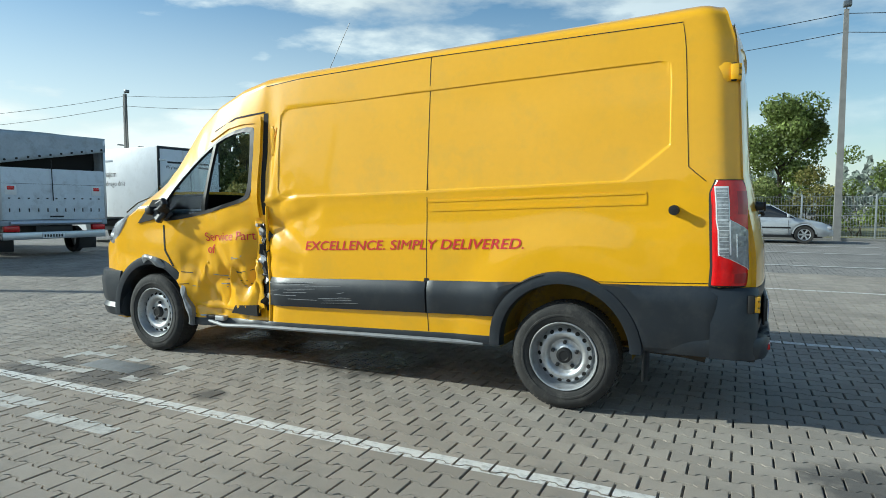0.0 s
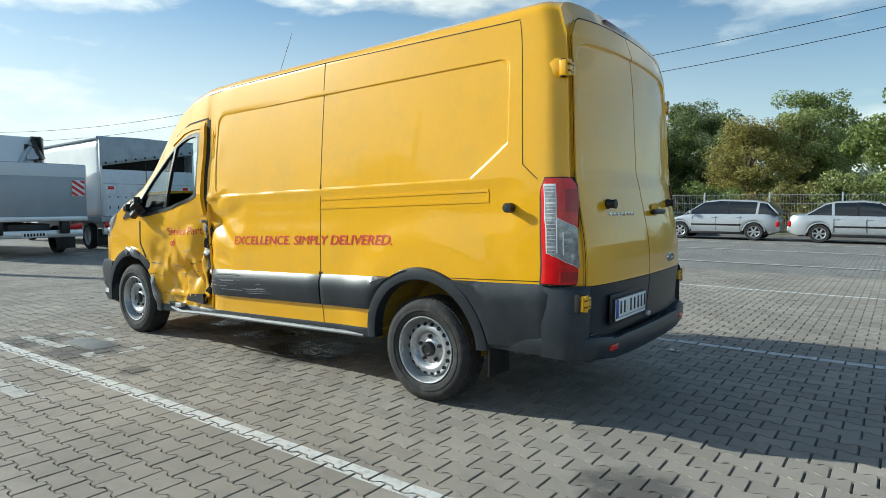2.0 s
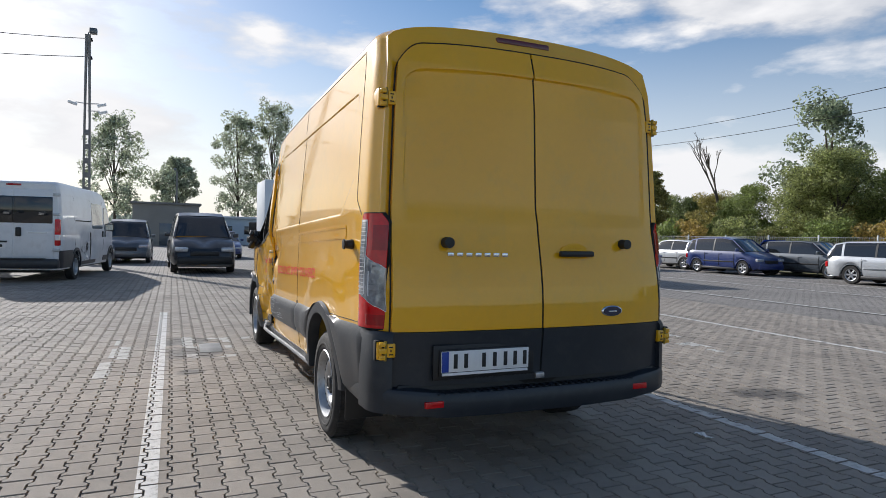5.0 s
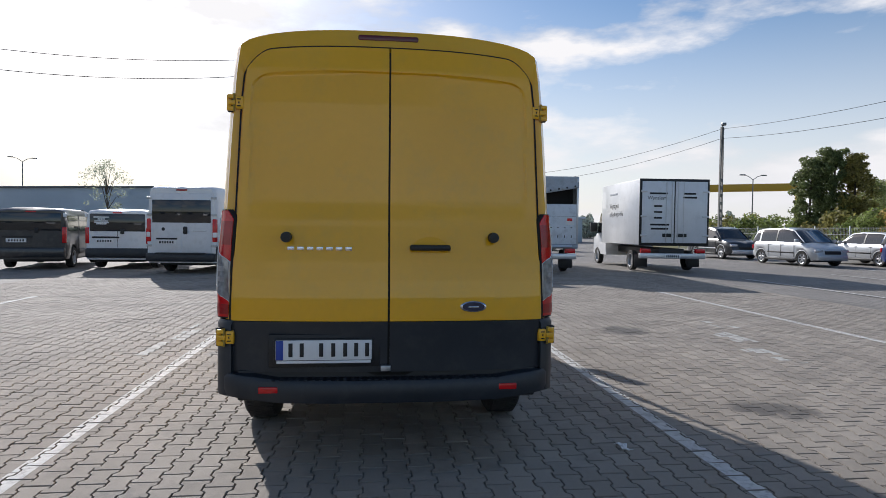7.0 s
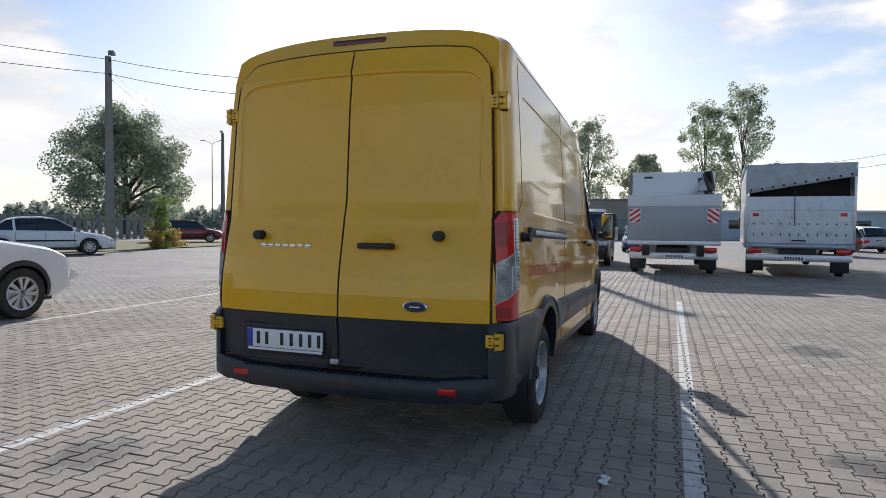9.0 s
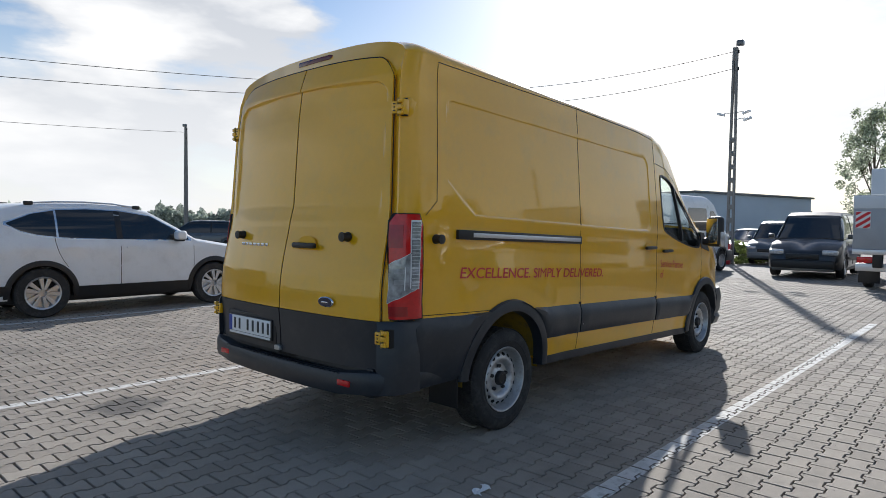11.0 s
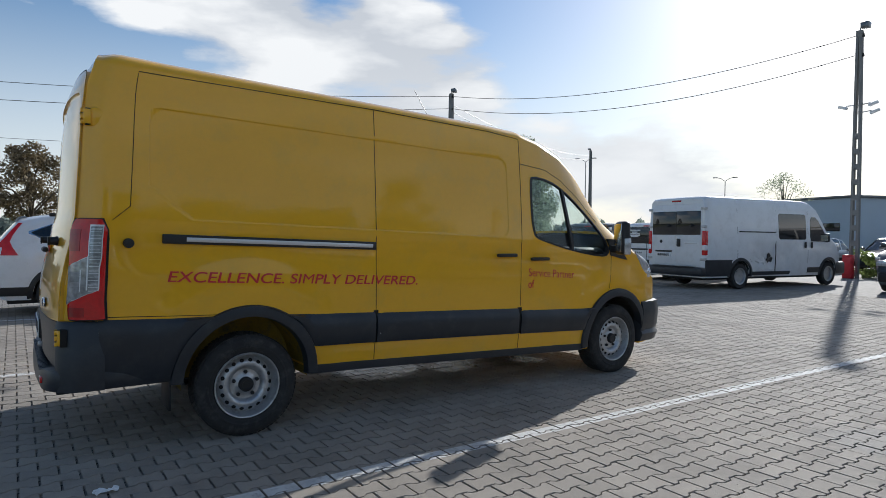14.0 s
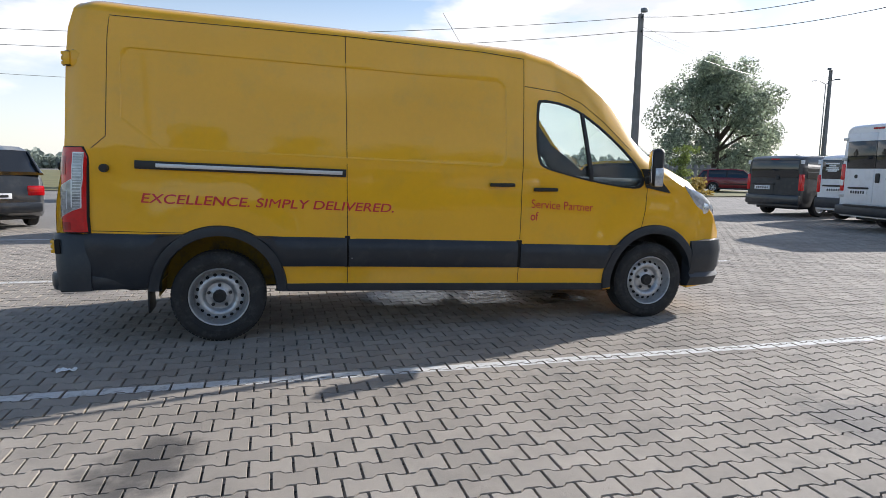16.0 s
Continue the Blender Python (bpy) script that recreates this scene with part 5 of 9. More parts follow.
# tow hook, exhaust
tube("exhaust", [(0.9, 0.45, 0.34), (0.5, 0.48, 0.33), (0.38, 0.48, 0.31)], 0.024, BARK, van, label="rusty exhaust end")
box("underbody", (0.45, -0.52, 0.33), (5.35, 0.56, 0.44), BLACK, van, 0.04, "dark underbody")
tube("rear_axle", [(1.21, -0.75, 0.33), (1.21, 0.8, 0.33)], 0.05, BLACK, van)
tube("front_axle", [(4.95, -0.75, 0.33), (4.95, 0.8, 0.33)], 0.05, BLACK, van)

# ---- crash damage on the driver's side ----
# bent door skin standing off the pillar
def crumple(name, x0, x1, z0, z1, off, amp, material, label, nx=22, nz=22, seed=1.0):
    verts, faces = [], []
    for i in range(nx + 1):
        for j in range(nz + 1):
            x = x0 + (x1 - x0) * i / nx + 0.03 * noise.noise((j * 0.35, seed, 0.2))
            z = z0 + (z1 - z0) * j / nz + 0.03 * noise.noise((i * 0.3, seed, 4.0)) * (1 if j in (0, nz) else 0)
            f = 0.9 - 1.5 * abs(noise.noise((x * 3.4 + seed, z * 2.6, 1.0))) - 0.3 * abs(noise.noise((x * 7.0, z * 5.0 + x * 4.0, seed)))
            verts.append(Vector((x, VAN_Y + off + amp * (f - 0.55), z)))
    r = nz + 1
    for i in range(nx):
        for j in range(nz):
            faces.append((i * r + j, i * r + j + 1, (i + 1) * r + j + 1, (i + 1) * r + j))
    o = obj(name, verts, faces, material, van, label, smooth=True)
    md = o.modifiers.new("sheet", "SOLIDIFY")
    md.thickness = 0.004
    return o


crumple("torn_door_skin", 3.72, 4.42, 0.43, 0.86, 0.912, 0.11, YELLOW, "crumpled yellow door skin", 16, 11, 1.3)
crumple("folded_sheet", 3.69, 3.76, 0.46, 1.30, 0.925, 0.05, YELLOW, "folded yellow pillar sheet", 6, 40, 4.2)
# door frame edge sprung outwards along the pillar
ribbon("sprung_door_frame", [(3.722, 1.26), (3.718, 1.5), (3.712, 1.8), (3.716, 2.04)], 1, 0.062, 0.024, YELLOW, van, "bent yellow door frame", thick=0.03)
ribbon("sprung_door_frame", [(3.70, 2.045), (3.9, 2.05), (4.08, 2.03), (4.3, 1.94)], 1, 0.05, 0.010, YELLOW, van, "bent yellow door frame", thick=0.02)
ribbon("door_opening_gap", [(3.655, 2.09), (3.65, 1.6), (3.645, 1.28)], 1, 0.04, 0.003, GAP, van, "dark gap of the sprung door")
ribbon("door_opening_gap", [(3.665, 2.10), (4.0, 2.085), (4.25, 2.0)], 1, 0.014, 0.003, GAP, van, "dark gap of the sprung door")
ribbon("door_opening_gap", [(4.78, 1.22), (4.75, 1.0), (4.66, 0.86)], 1, 0.016, 0.004, GAP, van, "dark gap of the sprung door")
ribbon("torn_gap", [(3.672, 1.16), (3.664, 0.95), (3.668, 0.80), (3.65, 0.50)], 1, 0.075, 0.012, GAP, van, "torn open pillar foot")
rs = random.Random(5)
for k in range(16):
    z = 1.10 - 0.038 * k + rs.uniform(-0.015, 0.015)
    b = box_bm((-0.028, -0.022, -0.034), (0.028, 0.022, 0.034), 0.008)
    for v in b.verts:
        v.co += Vector((rs.uniform(-0.016, 0.016), rs.uniform(-0.006, 0.006), rs.uniform(-0.018, 0.018)))
    b.transform(Matrix.Translation((3.668 + rs.uniform(-0.03, 0.03), surf(3.66, z, 1, 0.014).y, z)) @ Euler((rs.uniform(-0.5, 0.5), rs.uniform(-0.9, 0.9), rs.uniform(-0.4, 0.4))).to_matrix().to_4x4())
    part("latch_part", b, (BLACK, BLACK, STEEL, GAP)[k % 4], van, "exposed latch and torn seal")
tube("bent_pillar_edge", [surf(3.625, 0.42, 1, 0.006), surf(3.615, 0.7, 1, 0.008), surf(3.628, 1.0, 1, 0.01), surf(3.615, 1.35, 1, 0.004)], 0.012, YELLOW, van, 8, "creased yellow pillar edge")
tube("door_lock_pin", [surf(3.70, 1.20, 1, 0.0), surf(3.70, 1.20, 1, 0.06)], 0.014, STEEL, van, 8)
crumple("torn_roof_edge", 3.66, 3.95, 2.09, 2.115, 0.845, 0.03, WHITE_PAINT, "torn pale strip over the door", 12, 4, 7.7)
crumple("torn_flap", 3.545, 3.575, 1.70, 1.93, 0.925, 0.02, YELLOW, "torn yellow flap", 4, 14, 2.9)
SILL_GREY = mat("pale_grey_sill_plastic", (0.22, 0.23, 0.24), 0.4, vary=0.2, scale=6, dirt=(0.1, 0.09, 0.08), dirt_amount=0.5)
# broken sill and hanging plastic
tube("bent_sill_strip", [(4.42, 0.90, 0.33), (4.1, 0.96, 0.30), (3.75, 0.98, 0.325), (3.3, 0.97, 0.335), (2.5, 0.955, 0.355), (1.75, 0.95, 0.375)], 0.016, SILL_GREY, van, 8, "bent pale grey sill strip")
# step plate under the driver's door
for k in range(4):
    part("sill_shard", box_bm((4.12 + 0.1 * k, 0.87, 0.33 + 0.012 * k), (4.22 + 0.1 * k, 0.94, 0.37), 0.006), BLACK if k % 2 else STEEL, van, smooth=True)
# broken arch piece, pale inside, bent round behind the wheel
arc = []
for k in range(19):
    a = radians(80 + 112 * k / 18)
    rr = 0.455 + 0.018 * math.sin(k * 0.9) + 0.02 * (k / 18) ** 3
    arc.append((4.95 + rr * math.cos(a), 0.37 + rr * math.sin(a)))
vs = []
for k, (x, z) in enumerate(arc):
    out = Vector((x - 4.95, 0, z - 0.37)).normalized()
    y = 0.985 + 0.03 * math.sin(k * 0.55) - 0.02 * (k / 18)
    wide = 0.030 + 0.012 * math.sin(k * 1.7 + 1)
    c = Vector((x, y, z))
    vs += [c + out * wide, c + out * wide * 0.2 + Vector((0, 0.012, 0)), c - out * wide * 0.8, c - out * wide * 0.6 - Vector((0, 0.05, 0)), c + out * wide * 0.8 - Vector((0, 0.05, 0))]
obj("broken_arch_piece", vs, [(i * 5 + k, i * 5 + (k + 1) % 5, i * 5 + 5 + (k + 1) % 5, i * 5 + 5 + k) for i in range(18) for k in range(5)] + [(0, 1, 2, 3, 4), (90, 91, 92, 93, 94)], SILL_GREY, van, "broken pale grey wheel arch piece")
# near-black slab over the sill, in place of the shade in a cavity
obj("sill_cavity", [(3.74, 0.945, 0.40), (4.02, 0.945, 0.41), (3.98, 0.945, 0.475), (3.75, 0.945, 0.49), (3.74, 0.90, 0.40), (4.02, 0.90, 0.41), (3.98, 0.90, 0.475), (3.75, 0.90, 0.49)], [(0, 1, 2, 3), (4, 5, 6, 7), (0, 1, 5, 4), (1, 2, 6, 5), (2, 3, 7, 6), (3, 0, 4, 7)], GAP, van, "near-black slab for the shaded hole over the sill")
# scratches on the mouldings
SCRATCH = mat("pale_scratches", (0.26, 0.27, 0.28), 0.7, vary=0.3, scale=30)
for k in range(18):
    x, z = random.uniform(2.7, 3.55), random.uniform(0.60, 0.76)
    ln = random.uniform(0.05, 0.35)
    ribbon("scratch", [(x, z), (min(3.6, x + ln), z + random.uniform(-0.012, 0.004))], 1, random.uniform(0.0015, 0.004), 0.0335, SCRATCH, van)
for k in range(16):
    x, z = random.uniform(3.75, 4.5), random.uniform(0.55, 0.95)
    ribbon("scratch", [(x, z), (x + random.uniform(0.04, 0.16), z + random.uniform(-0.02, 0.02))], 1, random.uniform(0.003, 0.008), 0.004, INK if k % 2 else SCRATCH, van)
# ---- parked cars ----
def car_paint(name, color, rough=0.32, metal=0.0):
    return mat("paint_" + name, color, rough, metal, vary=0.05, scale=2, coat=0.6, dirt=(0.25, 0.23, 0.2), dirt_amount=0.15)


SILVER = car_paint("silver", (0.52, 0.54, 0.56), 0.35, 0.45)
PEARL = car_paint("white", (0.76, 0.78, 0.80))
DARKCAR = car_paint("black", (0.018, 0.02, 0.024))
GREYCAR = car_paint("grey", (0.10, 0.115, 0.13), 0.35, 0.3)
NAVY = car_paint("navy", (0.02, 0.04, 0.16))
REDCAR = car_paint("dark_red", (0.22, 0.012, 0.018))
ALLOY = mat("alloy_wheel", (0.55, 0.56, 0.58), 0.3, 0.8, vary=0.1)

# kinds: length, width, height, bonnet rows (share of length, height), roof rows, wheel radius, axles
KINDS = {
    "hatchback": (4.2, 1.72, 1.47, ((0, 0.42), (0.015, 0.66), (0.08, 0.74), (0.24, 0.93), (0.30, 0.96), (0.86, 0.98), (0.98, 0.96), (1.0, 0.55)), ((0.235, 0.93), (0.40, 1.41), (0.52, 1.47), (0.78, 1.44), (0.90, 1.36), (0.985, 0.97)), 0.31, (0.19, 0.81)),
    "saloon": (4.6, 1.76, 1.42, ((0, 0.42), (0.015, 0.62), (0.06, 0.72), (0.26, 0.90), (0.31, 0.93), (0.80, 0.96), (0.985, 0.93), (1.0, 0.55)), ((0.255, 0.90), (0.43, 1.37), (0.52, 1.42), (0.68, 1.40), (0.75, 1.33), (0.87, 0.96)), 0.31, (0.19, 0.79)),
    "estate": (4.55, 1.75, 1.52, ((0, 0.45), (0.015, 0.68), (0.06, 0.78), (0.25, 0.96), (0.30, 0.98), (0.86, 1.0), (0.985, 0.98), (1.0, 0.58)), ((0.245, 0.96), (0.40, 1.46), (0.50, 1.52), (0.85, 1.49), (0.93, 1.42), (0.99, 1.0)), 0.325, (0.195, 0.78)),
    "suv": (4.55, 1.82, 1.68, ((0, 0.50), (0.015, 0.78), (0.05, 0.90), (0.24, 1.06), (0.29, 1.08), (0.86, 1.12), (0.985, 1.10), (1.0, 0.62)), ((0.235, 1.06), (0.38, 1.58), (0.50, 1.68), (0.80, 1.64), (0.91, 1.55), (0.985, 1.12)), 0.345, (0.19, 0.768)),
    "people_carrier": (4.05, 1.70, 1.62, ((0, 0.45), (0.015, 0.72), (0.06, 0.82), (0.20, 1.0), (0.26, 1.02), (0.86, 1.04), (0.985, 1.02), (1.0, 0.6)), ((0.19, 1.0), (0.38, 1.54), (0.50, 1.62), (0.82, 1.58), (0.93, 1.5), (0.99, 1.05)), 0.31, (0.19, 0.82)),
    "small_van": (4.4, 1.80, 1.82, ((0, 0.48), (0.015, 0.76), (0.05, 0.88), (0.20, 1.06), (0.25, 1.08), (0.86, 1.08), (0.99, 1.08), (1.0, 0.6)), ((0.19, 1.06), (0.34, 1.70), (0.42, 1.80), (0.90, 1.82), (0.975, 1.76), (0.995, 1.1)), 0.32, (0.19, 0.80)),
    "minibus": (4.75, 1.90, 1.90, ((0, 0.48), (0.015, 0.76), (0.04, 0.90), (0.16, 1.10), (0.21, 1.12), (0.86, 1.12), (0.99, 1.12), (1.0, 0.6)), ((0.15, 1.10), (0.30, 1.78), (0.38, 1.88), (0.92, 1.90), (0.975, 1.84), (0.995, 1.14)), 0.33, (0.17, 0.82)),
}


def section_mesh(rows):
    """Rows of half sections (lists of (x, y, z) from the bottom to the centre line), closed to both sides."""
    verts, faces = [], []
    n = len(rows[0])
    for r in rows:
        verts += [Vector(p) for p in r] + [Vector((p[0], -p[1], p[2])) for p in r]
    m = 2 * n
    for i in range(len(rows) - 1):
        a, b = i * m, (i + 1) * m
        for k in range(n - 1):
            faces += [(a + k, a + k + 1, b + k + 1, b + k), (a + n + k, b + n + k, b + n + k + 1, a + n + k + 1)]
        faces += [(a + n - 1, a + m - 1, b + m - 1, b + n - 1), (a, b, b + n, a + n)]
    for base in (0, (len(rows) - 1) * m):
        faces.append([base + k for k in range(n)] + [base + n + k for k in range(n - 1, -1, -1)])
    return verts, faces


def car_wheel(parent, x, s, w, r, rim=ALLOY, spokes=6, width=0.2):
    wl = new("wheel")
    wl.parent = parent
    wl.location = (x, s * (w / 2 - 0.10), r)
    lathe("tyre", [(r * 0.66, -0.09), (r * 0.93, -0.10), (r, -0.07), (r, 0.07), (r * 0.94, 0.095), (r * 0.66, 0.085)], RUBBER, wl, 32, flip=s, caps=False)
    lathe("rim", [(r * 0.67, 0.075), (r * 0.62, 0.07), (r * 0.58, 0.03), (r * 0.2, 0.02), (0.001, 0.02)], BLACK if spokes else rim, wl, 24, flip=s, caps=False)
    lathe("rim_edge", [(r * 0.68, 0.08), (r * 0.66, 0.092), (r * 0.61, 0.085), (r * 0.58, 0.05)], rim, wl, 28, flip=s, caps=False)
    for k in range(spokes):
        b = box_bm((0.0, min(s * 0.03, s * 0.075), -0.028), (r * 0.63, max(s * 0.03, s * 0.075), 0.028), 0.008)
        o = part("spoke", b, rim, wl)
        o.matrix_basis = Matrix.Rotation(k * math.tau / spokes, 4, "Y")
    return wl


def car(name, kind, paint, at, turn, label, spokes=6, rim=None, tail=RED_LENS, category="car", trim=None, glass=TINT, broken_nose=False, scale=1.0, rear_pillar=0.08, wrap_lamp=False):
    L, W, H, body, roof, R, axles = KINDS[kind]
    root = thing(name, label, category, (at[0], at[1], 0), turn, group="parked vehicles")
    if scale != 1.0:
        root.scale = (scale,) * 3
    bx, bz = [b[0] * L for b in body], [b[1] for b in body]
    fx = lambda x: L / 2 - x
    xs = sorted(set([0.0, 0.03, 0.08, 0.16, 0.3] + list(np.linspace(0.45, L - 0.45, 34)) + [L - 0.3, L - 0.15, L - 0.06, L - 0.02, L]))
    rows = []
    for x in xs:
        e = min(1.0, (min(x, L - x) + 0.06) / 0.55)
        w = W / 2 * (0.80 + 0.20 * math.sin(e * math.pi / 2))
        top = interp(x, bx, bz)
        if broken_nose and x < 0.5:
            top -= 0.12 * (1 - x / 0.5)
        zb = 0.24 + 0.10 * max(0.0, 1 - min(x, L - x) / 0.3)
        for ax in axles:
            d = abs(x - ax * L)
            if d < R + 0.06:
                zb = max(zb, R + math.sqrt((R + 0.06) ** 2 - d * d) - 0.01)
        zb = min(zb, top - 0.16)
        rows.append([(fx(x), w * 0.94, zb), (fx(x), w * 0.985, zb + 0.06), (fx(x), w, max(zb + 0.08, 0.5)) if top > 0.7 else (fx(x), w, zb + 0.08), (fx(x), w, max(zb + 0.10, top - 0.22)), (fx(x), w * 0.975, top - 0.10), (fx(x), w * 0.93, top - 0.025), (fx(x), w * 0.80, top), (fx(x), w * 0.4, top + 0.02), (fx(x), 0, top + 0.025)])
    v, f = section_mesh(rows)
    bd = obj("body", v, f, paint, root, smooth=True)
    # glasshouse and roof
    rx, rz = [r[0] * L for r in roof], [r[1] for r in roof]
    belt = lambda x: interp(x, bx, bz) - 0.02

    def gh(x, f, off=0.0):
        top = interp(x, rx, rz)
        b = belt(x)
        z = b + (top - b) * f
        wb = W / 2 * 0.93
        h = max(0.05, H - b)
        return Vector((fx(x), wb - (z - b) / h * 0.17 * W / 2 - 0.055 * f ** 6 + off, z))
    gx = sorted(set(list(np.linspace(rx[0] + 0.01, rx[-1] - 0.01, 26)) + rx[1:-1]))
    rows = []
    for x in gx:
        rows.append([tuple(gh(x, k / 5)) for k in range(6)] + [(fx(x), gh(x, 1).y * 0.6, gh(x, 1).z + 0.015), (fx(x), 0, gh(x, 1).z + 0.02)])
    v, f = section_mesh(rows)
    obj("glasshouse", v, f, glass, root, "dark windows", smooth=True)
    rows = []
    for x in [q for q in gx if rx[1] <= q <= rx[-2]]:
        rows.append([(fx(x), gh(x, 0.92).y + 0.006, gh(x, 0.92).z), (fx(x), gh(x, 0.97).y + 0.008, gh(x, 0.97).z + 0.004), (fx(x), gh(x, 1).y + 0.004, gh(x, 1).z + 0.008), (fx(x), gh(x, 1).y * 0.6, gh(x, 1).z + 0.024), (fx(x), 0, gh(x, 1).z + 0.028)])
    v, f = section_mesh(rows)
    obj("roof", v, f, paint, root, smooth=True)
    for s in (1, -1):
        def pillar(xa, xb, width, material=paint):
            pts = []
            for k in range(6):
                x, fr = xa + (xb - xa) * k / 5, k / 5 * 0.97
                p = gh(min(max(x, rx[0]), rx[-1]), fr if xa != rx[0] and xa != rx[-1] else 1.0, 0.004)
                pts.append(p)
            vs, fs = [], []
            for k, p in enumerate(pts):
                vs += [(p.x - width / 2, s * (p.y + 0.004), p.z), (p.x + width / 2, s * (p.y + 0.004), p.z), (p.x + width / 2, s * (p.y - 0.02), p.z), (p.x - width / 2, s * (p.y - 0.02), p.z)]
                if k:
                    fs += [(4 * k - 4 + q, 4 * k - 4 + (q + 1) % 4, 4 * k + (q + 1) % 4, 4 * k + q) for q in range(4)]
            fs += [(0, 1, 2, 3), (20, 21, 22, 23)]
            obj("pillar", vs, fs, material, root, smooth=False)
        pillar(rx[0], rx[1], 0.07)
        pillar(rx[-1], rx[-2], 0.10)
        mid = rx[1] + (rx[-2] - rx[1]) * 0.38
        pillar(mid, mid + 0.03, 0.07, BLACK)
        pillar(rx[1] + (rx[-2] - rx[1]) * 0.86, rx[1] + (rx[-2] - rx[1]) * 0.88, rear_pillar)
        if wrap_lamp:
            zl = interp(L - 0.3, bx, bz)
            vs = [(fx(L - 0.36), zl - 0.10), (fx(L - 0.02), zl - 0.12), (fx(L - 0.03), zl + 0.04), (fx(L - 0.14), zl + 0.22), (fx(L - 0.24), zl + 0.27), (fx(L - 0.27), zl + 0.16)]
            obj("corner_lamp", [(x, s * (W / 2 * 0.985 - max(0.0, z - zl) * 0.2 + 0.012), z) for x, z in vs] + [(x, s * (W / 2 * 0.80), z) for x, z in vs], [tuple(range(6)), tuple(range(6, 12))] + [(i, (i + 1) % 6, 6 + (i + 1) % 6, 6 + i) for i in range(6)], tail, root, "red wrap-round tail lamp")
            box("lower_cladding", (fx(axles[1] * L - R - 0.06), s * W / 2 - 0.05, 0.24), (fx(axles[0] * L + R + 0.06), s * W / 2 + 0.008, 0.44), BLACK, root, 0.02, "black lower cladding")
        for ax in axles:
            car_wheel(root, fx(ax * L), s, W, R, rim or ALLOY, spokes)
            vs, fs = [], []
            for a in np.linspace(math.pi * 0.02, math.pi * 0.98, 20):
                for rr, yy in ((R + 0.075, 0.002), (R + 0.045, 0.008), (R + 0.03, -0.10)):
                    vs.append((fx(ax * L) + rr * math.cos(a), s * (W / 2 * 0.995 + yy), R + rr * math.sin(a) - 0.005))
            fs = [(i * 3 + k, i * 3 + k + 1, i * 3 + 4 + k, i * 3 + 3 + k) for i in range(19) for k in range(2)]
            obj("wheel_arch", vs, fs, trim or paint, root)
            box("wheel_well", (fx(ax * L) - R, min(s * (W / 2 - 0.25), s * (W / 2 - 0.05)), R), (fx(ax * L) + R, max(s * (W / 2 - 0.25), s * (W / 2 - 0.05)), R * 1.95), GAP, root, 0.1)
        # lamps, mirror, handles, side strip, door gaps
        zt = interp(L - 0.05, bx, bz)
        box("tail_lamp", (fx(L) - 0.005, min(s * W * 0.29, s * W * 0.455), zt - 0.30), (fx(L) + 0.10, max(s * W * 0.29, s * W * 0.455), zt - 0.10), tail, root, 0.03, "red tail lamp")
        zf = interp(0.12, bx, bz)
        box("head_lamp", (fx(0.20), min(s * W * 0.25, s * W * 0.455), zf - 0.17), (fx(0.03), max(s * W * 0.25, s * W * 0.455), zf - 0.03), CLEAR_LENS, root, 0.04, "clear head lamp")
        mx = rx[0] + 0.22
        box("door_mirror", (fx(mx) - 0.05, min(s * W / 2, s * (W / 2 + 0.16)), belt(mx) + 0.01), (fx(mx) + 0.05, max(s * W / 2, s * (W / 2 + 0.16)), belt(mx) + 0.14), paint, root, 0.03, "door mirror")
        for q in (0.30, 0.50, 0.70):
            xx = q * L
            zz = interp(xx, bx, bz)
            if q > 0.3:
                box("door_handle", (fx(xx) - 0.02, s * W / 2 - 0.012, zz - 0.16), (fx(xx) + 0.15, s * W / 2 + 0.018, zz - 0.13), paint, root, 0.008)
            box("door_gap", (fx(xx) - 0.004, s * W / 2 - 0.012, 0.36), (fx(xx) + 0.004, s * W / 2 + 0.0015, zz - 0.10), GAP, root, 0.0)
        box("side_strip", (fx(axles[1] * L - R - 0.12), s * W / 2 - 0.01, 0.52), (fx(axles[0] * L + R + 0.12), s * W / 2 + 0.012, 0.58), trim or BLACK, root, 0.006)
        box("sill", (fx(axles[1] * L - R - 0.06), s * W / 2 - 0.06, 0.20), (fx(axles[0] * L + R + 0.06), s * W / 2 - 0.012, 0.30), BLACK, root, 0.02)
    box("rear_plate", (fx(L) - 0.012, -0.26, 0.62), (fx(L) + 0.02, 0.26, 0.73), PLATE_WHITE, root, 0.003, "white plate with plain bars")
    box("plate_bar", (fx(L) - 0.015, -0.2, 0.65), (fx(L) - 0.008, 0.2, 0.70), INK, root, 0.001)
    box("rear_bumper", (fx(L) - 0.03, -W * 0.43, 0.34), (fx(L) + 0.14, W * 0.43, 0.56), trim or paint, root, 0.05)
    box("front_bumper", (fx(0) - 0.14, -W * 0.42, 0.26), (fx(0) + 0.03, W * 0.42, 0.50), trim or paint if not broken_nose else BLACK, root, 0.05)
    box("grille", (fx(0.1), -W * 0.22, 0.52), (fx(0) + 0.012, W * 0.22, 0.66), BLACK, root, 0.02)
    box("floor_pan", (-L / 2 + 0.3, -W * 0.40, 0.19), (L / 2 - 0.3, W * 0.40, 0.32), BLACK, root, 0.02)
    return root


